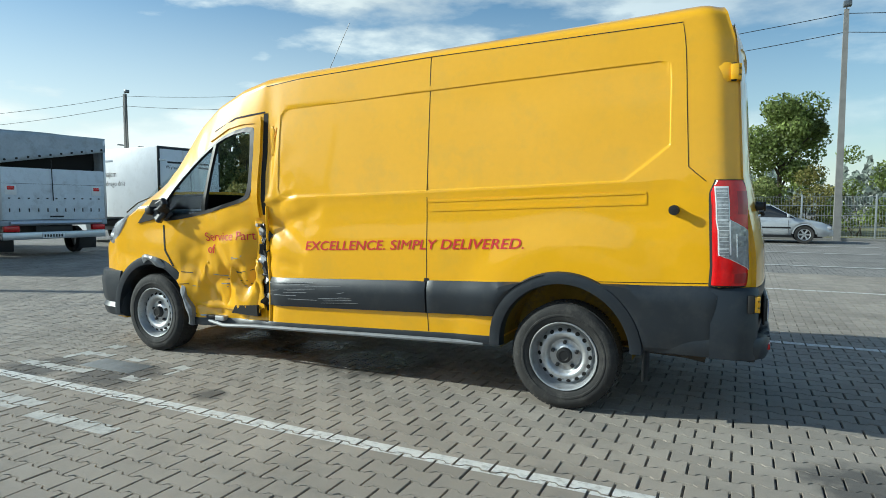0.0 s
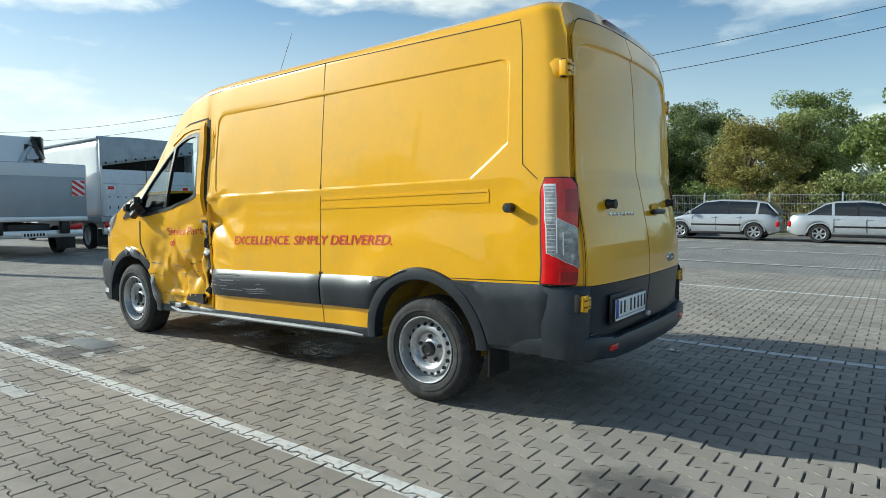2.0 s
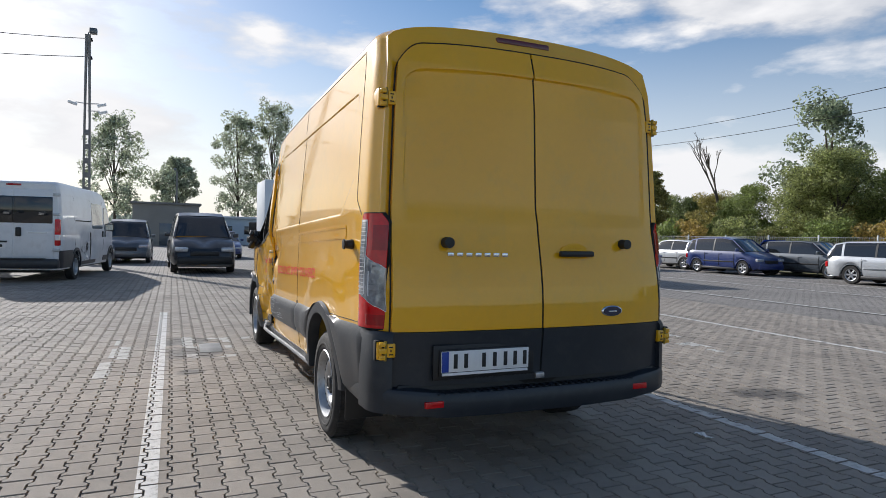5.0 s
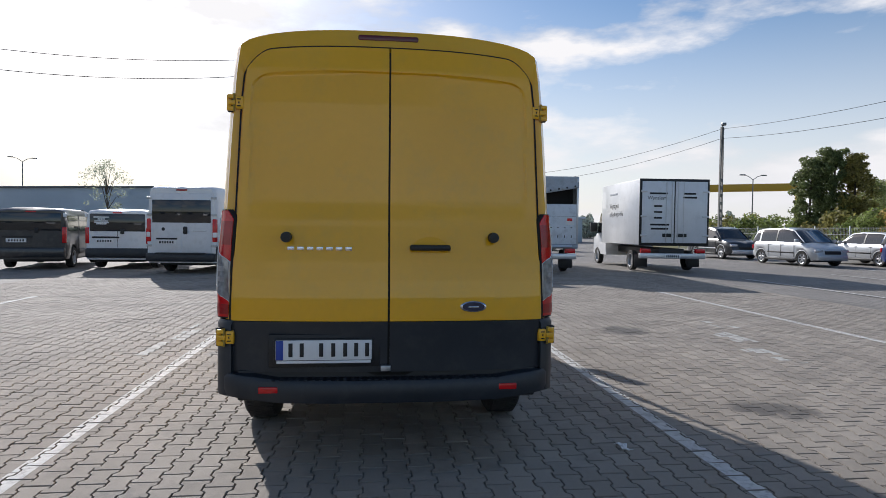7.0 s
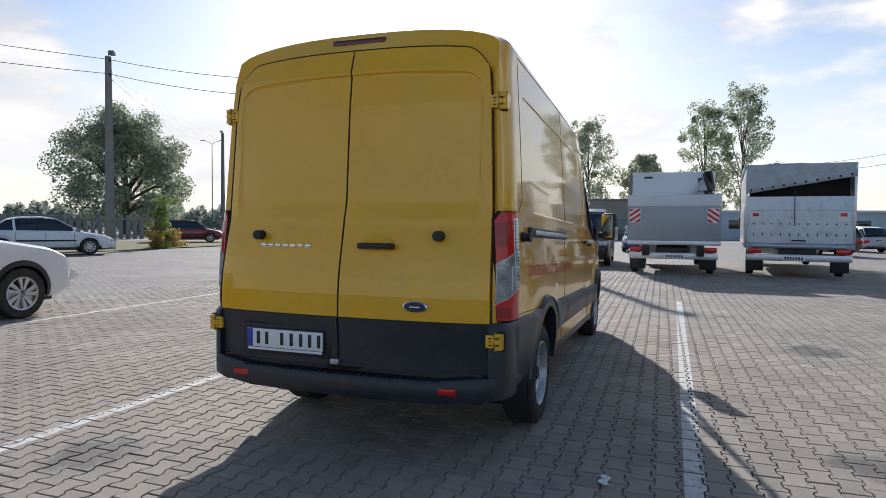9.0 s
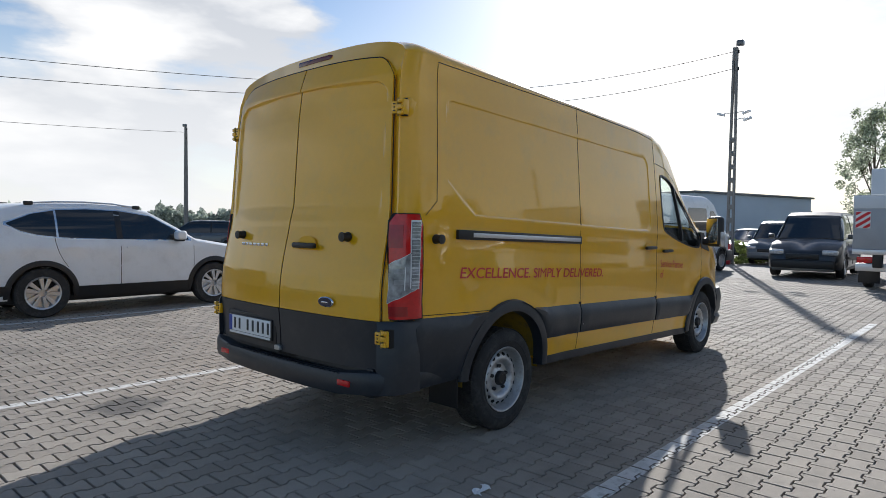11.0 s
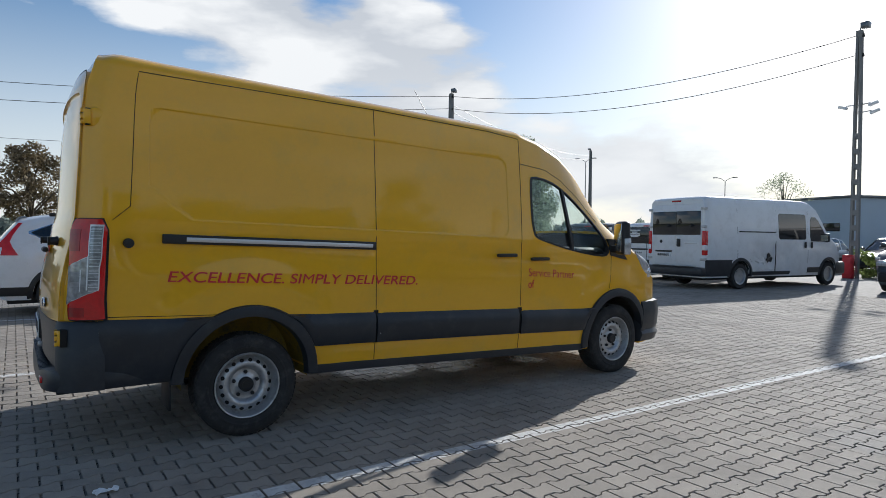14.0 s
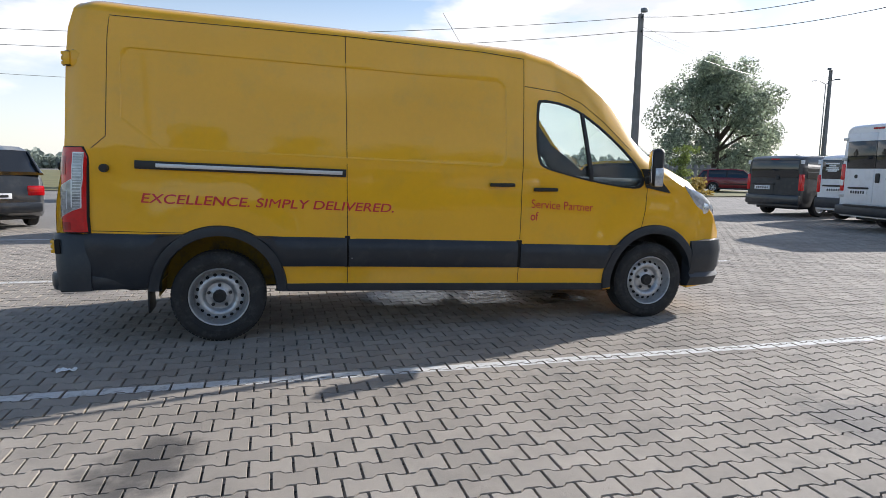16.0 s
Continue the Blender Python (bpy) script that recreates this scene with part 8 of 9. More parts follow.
def box_lorry():
    w, L, H = 2.40, 4.2, 3.17
    r = thing("box_lorry", "white box lorry with lettered rear doors", "truck", (16.75, -10.2, 0), -4)
    twin_wheels(r, 1.15, w - 0.2, 0.36)
    chassis_tail(r, 0.05, w, 0.0)
    bx = box("box_body", (0.0, -w / 2, 0.92), (L, w / 2, H), PEARL, r, 0.02, "white box body")
    fr = box("rear_frame", (-0.03, -w / 2 - 0.01, 0.90), (0.0, w / 2 + 0.01, H + 0.01), BLACK, r, 0.01, "dark rear door frame")
    for s in (1, -1):
        d = box("rear_door", (-0.06, min(s * 0.02, s * (w / 2 - 0.07)), 1.00), (-0.03, max(s * 0.02, s * (w / 2 - 0.07)), H - 0.08), PEARL, r, 0.008, "white rear door leaf")
        for y in (0.10, 0.30):
            tube("lock_rod", [(-0.075, s * y, 1.02), (-0.075, s * y, H - 0.1)], 0.012, ALU, d, 6)
        box("door_lock", (-0.08, min(s * 0.08, s * 0.42), 1.20), (-0.06, max(s * 0.08, s * 0.42), 1.32), INK, d, 0.006)
        for z in (2.75, 1.9, 1.25):
            box("hinge", (-0.085, min(s * (w / 2 - 0.24), s * (w / 2 - 0.02)), z - 0.03), (-0.05, max(s * (w / 2 - 0.24), s * (w / 2 - 0.02)), z + 0.03), ALU, d, 0.006)

    def wr(text, size, y, z, bars=False):
        if bars:
            box("lettering_bar", (-0.066, y - size, z - 0.03), (-0.061, y, z + 0.03), INK, r, 0.001)
            return
        vs, fs = text_mesh(text, size)
        obj("lettering", [(-0.0635, y - u, z + v) for u, v in vs], fs, INK, r, "black lettering")
    wr("Wynajem", 0.17, 0.95, 2.47)
    wr("", 0.62, 0.88, 2.68, True)
    wr("", 0.42, -0.30, 2.68, True)
    wr("", 0.48, -0.28, 2.55, True)
    for z in (2.25, 2.05, 1.85):
        wr("", 0.28, 0.72, z, True)
    wr("", 0.66, 0.85, 1.62, True)
    wr("", 0.6, 0.82, 1.48, True)
    vs, fs = text_mesh("Wynajem", 0.28)
    obj("side_lettering", [(3.2 - u, w / 2 + 0.004, 2.25 + v) for u, v in vs], fs, INK, r, "dark side lettering")
    vs, fs = text_mesh("od jednego dnia", 0.24)
    obj("side_lettering", [(3.2 - u, w / 2 + 0.004, 1.95 + v) for u, v in vs], fs, INK, r, "dark side lettering")
    box("lettering_bar", (2.3, w / 2, 2.74), (3.2, w / 2 + 0.005, 2.82), LIFT, r, 0.001)
    cab(r, L + 0.15, 1.95, 2.3, PEARL)
    twin_wheels(r, L + 1.35, 1.95, 0.35)


tarp_lorry()
lift_lorry()
box_lorry()
# ---- poles and wires ----
def concrete_pole(at, h, label, slots=True, lamp_turn=0.0, cams=False, w=0.30):
    r = thing("concrete_pole", label, "utility pole", (at[0], at[1], 0), 0, group="yard poles")
    top = w * 0.62
    if not slots:
        vs = [(sx * (w if z == 0 else top) / 2, sy * (w if z == 0 else top) * 0.4, z) for z in (GROUND_Z - 0.05, h) for sx, sy in ((-1, -1), (1, -1), (1, 1), (-1, 1))]
        vs = [(sx * (w if k == 0 else top) / 2, sy * (w if k == 0 else top) * 0.4, z) for k, z in enumerate((GROUND_Z, h)) for sx, sy in ((-1, -1), (1, -1), (1, 1), (-1, 1))]
        obj("shaft", vs, [(0, 1, 2, 3), (4, 5, 6, 7)] + [(i, (i + 1) % 4, 4 + (i + 1) % 4, 4 + i) for i in range(4)], CONCRETE, r)
    else:
        for s in (1, -1):
            vs = []
            for k, z in enumerate((GROUND_Z, h * 0.62, h)):
                ww = (w, w * 0.8, top)[k] / 2
                a, b = sorted((s * ww, s * ww * 0.45 if k < 2 else 0.0))
                vs += [(-0.09, a, z), (0.09, a, z), (0.09, b, z), (-0.09, b, z)]
            fs = [(0, 1, 2, 3), (8, 9, 10, 11)] + [(4 * j + i, 4 * j + (i + 1) % 4, 4 * j + 4 + (i + 1) % 4, 4 * j + 4 + i) for j in range(2) for i in range(4)]
            obj("shaft", vs, fs, CONCRETE, r, "slotted grey concrete shaft")
        n = 10
        for k in range(n):
            z = 0.15 + k * h * 0.62 / n
            box("rung", (-0.085, -w * 0.28, z - 0.10), (0.085, w * 0.28, z + 0.10), CONCRETE, r, 0.01)
    fl = box("flood_lamp", (-0.14, 0.05, h + 0.05), (0.14, 0.32, h + 0.26), GREYCAR, r, 0.03, "small flood lamp")
    fl.matrix_basis = Matrix.Rotation(lamp_turn, 4, "Z")
    tube("lamp_arm", [(0, 0, h - 0.05), (0, 0.02, h + 0.1), (0, 0.1, h + 0.12)], 0.02, GREYCAR, r, 6).matrix_basis = Matrix.Rotation(lamp_turn, 4, "Z")
    if cams:
        for dz, dy in ((0.0, 0.5), (0.0, -0.5), (-0.28, -0.55)):
            z = h * 0.70 + dz
            tube("camera_arm", [(0, 0, z), (0, dy * 0.8, z + 0.03)], 0.02, ALU, r, 6)
            b = box_bm((-0.06, -0.16, -0.05), (0.06, 0.16, 0.05), 0.02)
            b.transform(Matrix.Translation((-0.02, dy, z - 0.02)) @ Matrix.Rotation(radians(18 if dy > 0 else -18), 4, "X"))
            part("watch_camera", b, PLATE_WHITE, r, "small white watch camera")
    for z in (h - 0.25, h - 0.95):
        lathe("insulator", [(0.04, 0.0), (0.05, 0.05), (0.03, 0.08), (0.04, 0.12), (0.0005, 0.13)], BLACK, r, 10, at=(0, -0.12, z), axis="z")
    return r


POLES = {"i": (25.13, 5.0, 8.95), "a": (20.57, 24.15, 9.5), "c": (40.0, -25.7, 9.2), "z": (-3.1, -23.7, 8.8)}
concrete_pole(POLES["i"][:2], POLES["i"][2], "slotted grey concrete pole with cameras and a flood lamp", True, radians(180), True)
concrete_pole(POLES["a"][:2], POLES["a"][2], "tapered grey concrete pole with a flood lamp", False, radians(200), False, 0.36)
concrete_pole(POLES["c"][:2], POLES["c"][2], "slotted dark concrete pole by the fence", True, radians(90))
concrete_pole(POLES["z"][:2], POLES["z"][2], "slender grey concrete pole by the fence", False, 0, False, 0.26)
concrete_pole((58.2, 47.7), 12.0, "far grey concrete pole", False, 0, False, 0.42)
concrete_pole((21.0, 45.0), 9.0, "far grey concrete pole", False, 0)
concrete_pole((66.0, 1.5), 7.5, "far grey concrete pole", False, 0)
r = thing("red_meter_box", "bright red box at the foot of the slotted pole", "utility box", (24.83, 5.05, 0))
box("box", (-0.16, -0.16, GROUND_Z), (0.08, 0.16, 0.84), mat("red_enamel", (0.55, 0.02, 0.03), 0.45, vary=0.1), r, 0.02)
box("box_door", (-0.175, -0.13, 0.1), (-0.16, 0.13, 0.78), MATS["red_enamel"], r, 0.004)


def street_lamp(at, h, turn):
    r = thing("street_lamp", "thin grey double-armed street lamp", "street lamp", (at[0], at[1], 0), turn, group="street lamps")
    tube("post", [(0, 0, GROUND_Z), (0, 0, h)], 0.07, GREYCAR, r, 8, radii=[0.09, 0.05])
    for s in (1, -1):
        tube("arm", [(0, 0, h), (0, s * 0.5, h + 0.35), (0, s * 1.0, h + 0.5)], 0.035, GREYCAR, r, 6)
        box("lantern", (-0.12, min(s * 0.9, s * 1.5), h + 0.44), (0.12, max(s * 0.9, s * 1.5), h + 0.56), GREYCAR, r, 0.03)


for at, h, t in (((66.7, 56.3), 12.0, 30), ((78, 42), 9.0, 30), ((70, -14), 7.5, 10), ((58, -40), 7.0, 0)):
    street_lamp(at, h, t)


def wire(a, b, sag, label="thin black overhead wire"):
    a, b = Vector(a), Vector(b)
    pts = [a.lerp(b, k / 24) - Vector((0, 0, sag * 4 * (k / 24) * (1 - k / 24))) for k in range(25)]
    o = tube("overhead_wire", pts, 0.014, INK, None, 5)
    tagged(o, label, "wire", group="overhead wires")


I, A_, C, Z = POLES["i"], POLES["a"], POLES["c"], POLES["z"]
for dz, sag in ((-0.15, 0.9), (-0.85, 1.0)):
    wire((I[0], I[1], I[2] + dz), (A_[0], A_[1], A_[2] + dz), sag)
    wire((A_[0], A_[1], A_[2] + dz), (-22.0, 34.0, 8.6 + dz), sag)
    wire((C[0], C[1], C[2] + dz), (Z[0], Z[1], Z[2] + dz), sag * 1.2)
    wire((Z[0], Z[1], Z[2] + dz), (-42.0, -24.0, 8.8 + dz), sag * 1.2)
    wire((C[0], C[1], C[2] + dz), (66.0, -13.0, 7.6 + dz), sag)
wire((A_[0], A_[1], A_[2] - 0.6), (58.2, 47.7, 11.4), 0.8)
wire((A_[0], A_[1], A_[2] - 1.0), (58.2, 47.7, 11.0), 1.0)
wire((21.0, 45.0, 8.6), (-40.0, 48.0, 8.8), 1.2)


# ---- fence ----
GALV = mat("galvanised_wire", (0.40, 0.42, 0.43), 0.5, 0.6, vary=0.1)
fence = thing("wire_fence", "grey welded wire fence panels on slim posts", "fence", (0, -24.6, 0), 0)
posts = [-30 + 2.55 * k for k in range(30)]
for x in posts:
    box("post", (x - 0.03, -0.03, GROUND_Z), (x + 0.03, 0.03, 1.80), GALV, fence, 0.006)
vs, fs = [], []
for k in range(len(posts) - 1):
    def bar(lo, hi):
        b = len(vs)
        vs.extend([(x, y, z) for x in (lo[0], hi[0]) for y in (lo[1], hi[1]) for z in (lo[2], hi[2])])
        fs.extend([tuple(b + q for q in f) for f in ((0, 1, 3, 2), (4, 5, 7, 6), (0, 1, 5, 4), (2, 3, 7, 6), (0, 2, 6, 4), (1, 3, 7, 5))])
    xa, xb = posts[k] + 0.04, posts[k + 1] - 0.04
    q = xa
    while q < xb:
        bar((q - 0.004, -0.004, 0.08), (q + 0.004, 0.004, 1.72))
        q += 0.10
    for z in (0.10, 0.50, 0.95, 1.35, 1.70):
        bar((xa, -0.010, z - 0.008), (xb, 0.010, z + 0.008))
wires = obj("wire_mesh", vs, fs, GALV, fence)
tagged(wires, "fine grey welded wire mesh", kind="stuff")
box("kerb", (-30, 0.8, GROUND_Z), (44, 0.92, 0.09), CONCRETE, fence, 0.01, "pale concrete kerb along the fence")
fence2 = thing("slatted_fence", "pale grey slatted concrete fence behind the weeds", "fence", (33.5, 41.8, 0), -47)
for k in range(22):
    box("slat", (-6 + 0.5 * k, -0.05, GROUND_Z), (-6 + 0.5 * k + 0.3, 0.05, 1.9), CONCRETE, fence2, 0.01)
box("rail", (-6.1, -0.08, 1.5), (5.2, -0.05, 1.65), CONCRETE, fence2, 0.01)

# ---- trees ----
LEAVES = {}


def leaf_mat(name, color):
    if name not in LEAVES:
        m = mat("leaves_" + name, color, 0.6, vary=0.35, scale=0.9, fine=8)
        n, l = m.node_tree.nodes, m.node_tree.links
        b = n["Principled BSDF"]
        geo, rng, sc = n.new("ShaderNodeNewGeometry"), n.new("ShaderNodeMapRange"), n.new("ShaderNodeVectorMath")
        rng.inputs["To Min"].default_value, rng.inputs["To Max"].default_value = 0.45, 1.55
        sc.operation = "SCALE"
        l.new(geo.outputs["Random Per Island"], rng.inputs["Value"])
        l.new(b.inputs["Base Color"].links[0].from_socket, sc.inputs[0])
        l.new(rng.outputs["Result"], sc.inputs["Scale"])
        l.new(sc.outputs["Vector"], b.inputs["Base Color"])
        tr, mx = n.new("ShaderNodeBsdfTranslucent"), n.new("ShaderNodeMixShader")
        mx.inputs["Fac"].default_value = 0.45
        l.new(sc.outputs["Vector"], tr.inputs["Color"])
        out = n["Material Output"]
        l.new(b.outputs["BSDF"], mx.inputs[1])
        l.new(tr.outputs["BSDF"], mx.inputs[2])
        l.new(mx.outputs["Shader"], out.inputs["Surface"])
        LEAVES[name] = m
    return LEAVES[name]


def leaf_cloud(name, centres, radii, count, size, material, parent, rng, flat=0.75):
    """Many small leaves in clumps, as one crown."""
    per = max(1, count // len(centres))
    pos, nrm = [], []
    for c, r in zip(centres, radii):
        d = rng.normal(size=(per, 3))
        d /= np.linalg.norm(d, axis=1, keepdims=True)
        rad = r * rng.uniform(0.25, 1.0, size=(per, 1)) ** 0.45
        pos.append(np.asarray(c) + d * rad * np.array((1, 1, flat)))
        nrm.append(d + rng.normal(scale=0.6, size=(per, 3)))
    pos, nrm = np.concatenate(pos), np.concatenate(nrm)
    nrm /= np.linalg.norm(nrm, axis=1, keepdims=True)
    ref = rng.normal(size=nrm.shape)
    u = np.cross(nrm, ref)
    u /= np.linalg.norm(u, axis=1, keepdims=True)
    v = np.cross(nrm, u)
    s = size * rng.uniform(0.6, 1.35, size=(len(pos), 1))
    quad = np.stack([pos - u * s, pos - v * s * 0.55, pos + u * s, pos + v * s * 0.55], 1).reshape(-1, 3)
    me = bpy.data.meshes.new(name)
    me.from_pydata(quad.tolist(), [], np.arange(len(quad)).reshape(-1, 4).tolist())
    me.materials.append(material)
    ob = new(name, me)
    ob.parent = parent
    return ob


def tree(name, at, h, spread, base, count, size, leaf, label, seed, clumps=26, trunk=0.16, narrow=1.0, flat=0.8, limbs=9, category="tree", clump=1.0):
    rng = np.random.default_rng(seed)
    r = thing(name, label, category, (at[0], at[1], GROUND_Z), 0, group="trees")
    bend = rng.normal(scale=0.02 * h, size=2)
    trunk_pts = [(bend[0] * (k / 6) ** 2, bend[1] * (k / 6) ** 2, h * 0.86 * k / 6) for k in range(7)]
    tube("trunk", trunk_pts, trunk, BARK, r, 9, radii=[trunk * (1.15 - 0.95 * k / 6) for k in range(7)])
    cs, rs = [], []
    for k in range(clumps):
        f = rng.uniform(0, 1) ** 0.85
        z = base + (h - base) * f
        shape = math.sin(min(1.0, 0.18 + 0.82 * (1 - abs(2 * f - 0.85) ** 1.6 if f < 0.95 else 0.3)) * math.pi / 2) * narrow
        a, rad = rng.uniform(0, math.tau), spread * shape * rng.uniform(0.15, 0.85) ** 0.6
        cs.append((math.cos(a) * rad, math.sin(a) * rad, min(z, h - 0.25)))
        rs.append(spread * clump * rng.uniform(0.22, 0.42))
    for k in range(limbs):
        c = cs[k]
        z0 = max(h * 0.18, c[2] * rng.uniform(0.45, 0.75))
        f = z0 / (h * 0.86)
        p0 = Vector((bend[0] * f * f, bend[1] * f * f, z0))
        mid = p0.lerp(Vector(c), 0.5) + Vector((0, 0, 0.06 * h))
        tube("limb", [p0, mid, c], 0.05, BARK, r, 6, radii=[trunk * 0.45, trunk * 0.28, trunk * 0.08])
    leaf_cloud("crown", cs, rs, count, size, leaf, r, rng, flat)
    return r


GREEN = leaf_mat("green", (0.20, 0.25, 0.07))
DEEP = leaf_mat("deep_green", (0.13, 0.165, 0.065))
OLIVE = leaf_mat("olive", (0.26, 0.24, 0.075))
GOLD = leaf_mat("autumn_gold", (0.40, 0.29, 0.08))
# for far trees: backlit haze put into the leaf colour as paleness
PALER = leaf_mat("hazed_grey_green", (0.42, 0.46, 0.33))
WOOD_A, WOOD_B, WOOD_C = leaf_mat("wood_green", (0.24, 0.29, 0.09)), leaf_mat("wood_dark", (0.17, 0.21, 0.08)), leaf_mat("wood_olive", (0.33, 0.29, 0.09))
WILLOW = leaf_mat("willow", (0.31, 0.36, 0.25))
WOOD_D = leaf_mat("wood_yellow_green", (0.30, 0.33, 0.12))
# grey-green lightened to carry the veil of haze over a distant crown
PALE = leaf_mat("grey_green", (0.30, 0.35, 0.22))
rt = random.Random(7)
# wood behind the fence: four grown once, then repeated
wood = []
for k, (leaf, nm) in enumerate(((WOOD_A, "green"), (WOOD_B, "dark green"), (WOOD_C, "olive and russet"), (WOOD_D, "yellow-green"))):
    wood.append(tree("tree", (4 + 9 * k, -47), 9.0, 3.6, 0.9, 26000, 0.09, leaf, nm + " leafy tree in the wood behind the fence", 11 + k, clumps=90, trunk=0.2, clump=0.75))
for k in range(24):
    x = 2.6 + 1.75 * k + rt.uniform(-0.6, 0.6)
    y = -38 + rt.uniform(-3.0, 3.0)
    o = copy_thing(wood[(k * 3 + k // 4) % 4], pose(x, y, GROUND_Z, 0, 0, rt.uniform(0, 360)))
    f = rt.uniform(0.62, 0.84) * (0.75 if x > 26 else 1)
    o.scale = (f * rt.uniform(1.0, 1.2), f * rt.uniform(1.0, 1.2), f)
tree("tree", (-1.35, -30.5), 6.3, 2.4, 1.7, 19000, 0.09, GREEN, "green lime-like tree beside the fence", 31, clumps=34, trunk=0.16)
for k in range(26):
    x = -20 + 2.2 * k + rt.uniform(-0.5, 0.5)
    if 30 < x:
        continue
    rngb = np.random.default_rng(100 + k)
    b = thing("bush", "autumn-tinted bush behind the wire fence", "bush", (x, -27.6 + rt.uniform(-0.8, 0.8), GROUND_Z), 0, group="bushes")
    hh = rt.uniform(2.0, 3.5) * (1.35 if x < -3 else 1.0)
    cs = [(rngb.uniform(-1.1, 1.1), rngb.uniform(-0.8, 0.8), rngb.uniform(0.3, hh - 0.3)) for _ in range(14)]
    leaf_cloud("foliage", cs, [0.55] * 14, 3400, 0.07, (OLIVE, GOLD, GREEN, OLIVE, WOOD_D)[k % 5], b, rngb)
    for q in range(4):
        tube("stem", [(0.1 * q - 0.15, 0, 0), cs[q]], 0.02, BARK, b, 5, radii=[0.03, 0.008])
# dark conifers, bare tree and big tree past the box lorry
for k, (x, y, h, w) in enumerate(((35.3, -32.6, 6.9, 1.35), (36.1, -31.6, 7.3, 1.4), (37.0, -30.6, 6.8, 1.4))):
    tree("conifer", (x, y), h, w, 0.3, 16000, 0.085, WOOD_B if k else WOOD_C, "dense dark cypress with browning sides", 50 + k, clumps=150, trunk=0.14, narrow=0.95, limbs=4, clump=0.75)
r = thing("bare_tree", "leafless forked tree behind the fence", "tree", (32.3, -36.4, GROUND_Z), 0)
rb = random.Random(5)


def branch(p, d, ln, rad, depth):
    q = p + d * ln
    tube("branch", [p, p.lerp(q, 0.5) + Vector((rb.uniform(-1, 1), rb.uniform(-1, 1), 0)) * ln * 0.06, q], rad, BARK, r, 6, radii=[rad, rad * 0.85, rad * 0.65])
    if depth:
        for _ in range(3 if depth > 1 else 2):
            nd = (d + Vector((rb.uniform(-0.42, 0.42), rb.uniform(-0.42, 0.42), rb.uniform(0.0, 0.4)))).normalized()
            branch(q, nd, ln * rb.uniform(0.5, 0.72), rad * 0.6, depth - 1)


branch(Vector((0, 0, 0)), Vector((0, 0, 1)), 3.8, 0.13, 4)
tree("tree", (27.0, -41.0), 11.5, 3.6, 2.0, 9000, 0.15, PALE, "tall grey-green tree beyond the fence", 61, clumps=40, trunk=0.22)
for k in range(9):
    rngb = np.random.default_rng(200 + k)
    x = 30 + 4.0 * k
    b = thing("bush", "green bush behind the far fence", "bush", (x, -29.5 - 0.25 * k, GROUND_Z), 0, group="bushes")
    cs = [(rngb.uniform(-2.0, 2.0), rngb.uniform(-1, 1), rngb.uniform(0.4, 2.6)) for _ in range(16)]
    leaf_cloud("foliage", cs, [0.8] * 16, 2600, 0.12, (GREEN, OLIVE, GREEN)[k % 3], b, rngb)

# willow-like tree and the weeds beside it
tree("willow_tree", (49.3, 53.3), 12.6, 7.6, 0.6, 42000, 0.16, WILLOW, "broad grey-green willow beside the concrete pole", 71, clumps=150, trunk=0.4, limbs=20, flat=0.9, clump=0.6)
for k in range(7):
    rngb = np.random.default_rng(300 + k)
    b = thing("weed_clump", "yellow-green weeds by the pole", "weeds", (22.3 + 0.45 * k, 22.9 + 0.25 * k, GROUND_Z), 0, group="weeds")
    hh = 2.6 if k in (1, 2) else 0.9
    cs = [(rngb.uniform(-0.5, 0.5), rngb.uniform(-0.4, 0.4), rngb.uniform(0.15, hh)) for _ in range(10)]
    leaf_cloud("foliage", cs, [0.3] * 10, 900, 0.07, GREEN if k in (1, 2) else GOLD, b, rngb)
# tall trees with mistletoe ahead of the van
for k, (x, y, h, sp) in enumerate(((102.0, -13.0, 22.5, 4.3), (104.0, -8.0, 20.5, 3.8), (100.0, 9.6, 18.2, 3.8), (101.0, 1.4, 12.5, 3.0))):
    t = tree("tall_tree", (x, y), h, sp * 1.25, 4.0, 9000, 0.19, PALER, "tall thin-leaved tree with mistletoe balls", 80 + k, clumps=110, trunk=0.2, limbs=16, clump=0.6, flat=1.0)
    rngb = np.random.default_rng(90 + k)
    for q in range(7):
        a = rngb.uniform(0, 6.28)
        c = (math.cos(a) * sp * 0.6, math.sin(a) * sp * 0.5, h * rngb.uniform(0.5, 0.93))
        leaf_cloud("mistletoe", [c], [0.62], 260, 0.10, DEEP, t, rngb, 1.0)
tree("tree", (0.7, 34.8), 5.9, 2.5, 0.9, 9000, 0.085, leaf_mat("autumn_brown", (0.17, 0.13, 0.075)), "browning autumn tree beyond the white car", 83, clumps=44, trunk=0.14, limbs=14, clump=0.7)
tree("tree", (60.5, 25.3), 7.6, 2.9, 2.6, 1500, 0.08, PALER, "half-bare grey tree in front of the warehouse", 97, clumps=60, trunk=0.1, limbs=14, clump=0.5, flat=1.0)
# weeds at the foot of the slotted pole
for k in range(5):
    rngb = np.random.default_rng(400 + k)
    b = thing("weed_clump", "green weeds at the foot of the pole", "weeds", (25.7 + 0.5 * k, 4.9 - 0.3 * k, GROUND_Z), 0, group="weeds")
    cs = [(rngb.uniform(-0.4, 0.4), rngb.uniform(-0.4, 0.4), rngb.uniform(0.1, 0.9)) for _ in range(8)]
    leaf_cloud("foliage", cs, [0.25] * 8, 600, 0.06, GREEN, b, rngb)

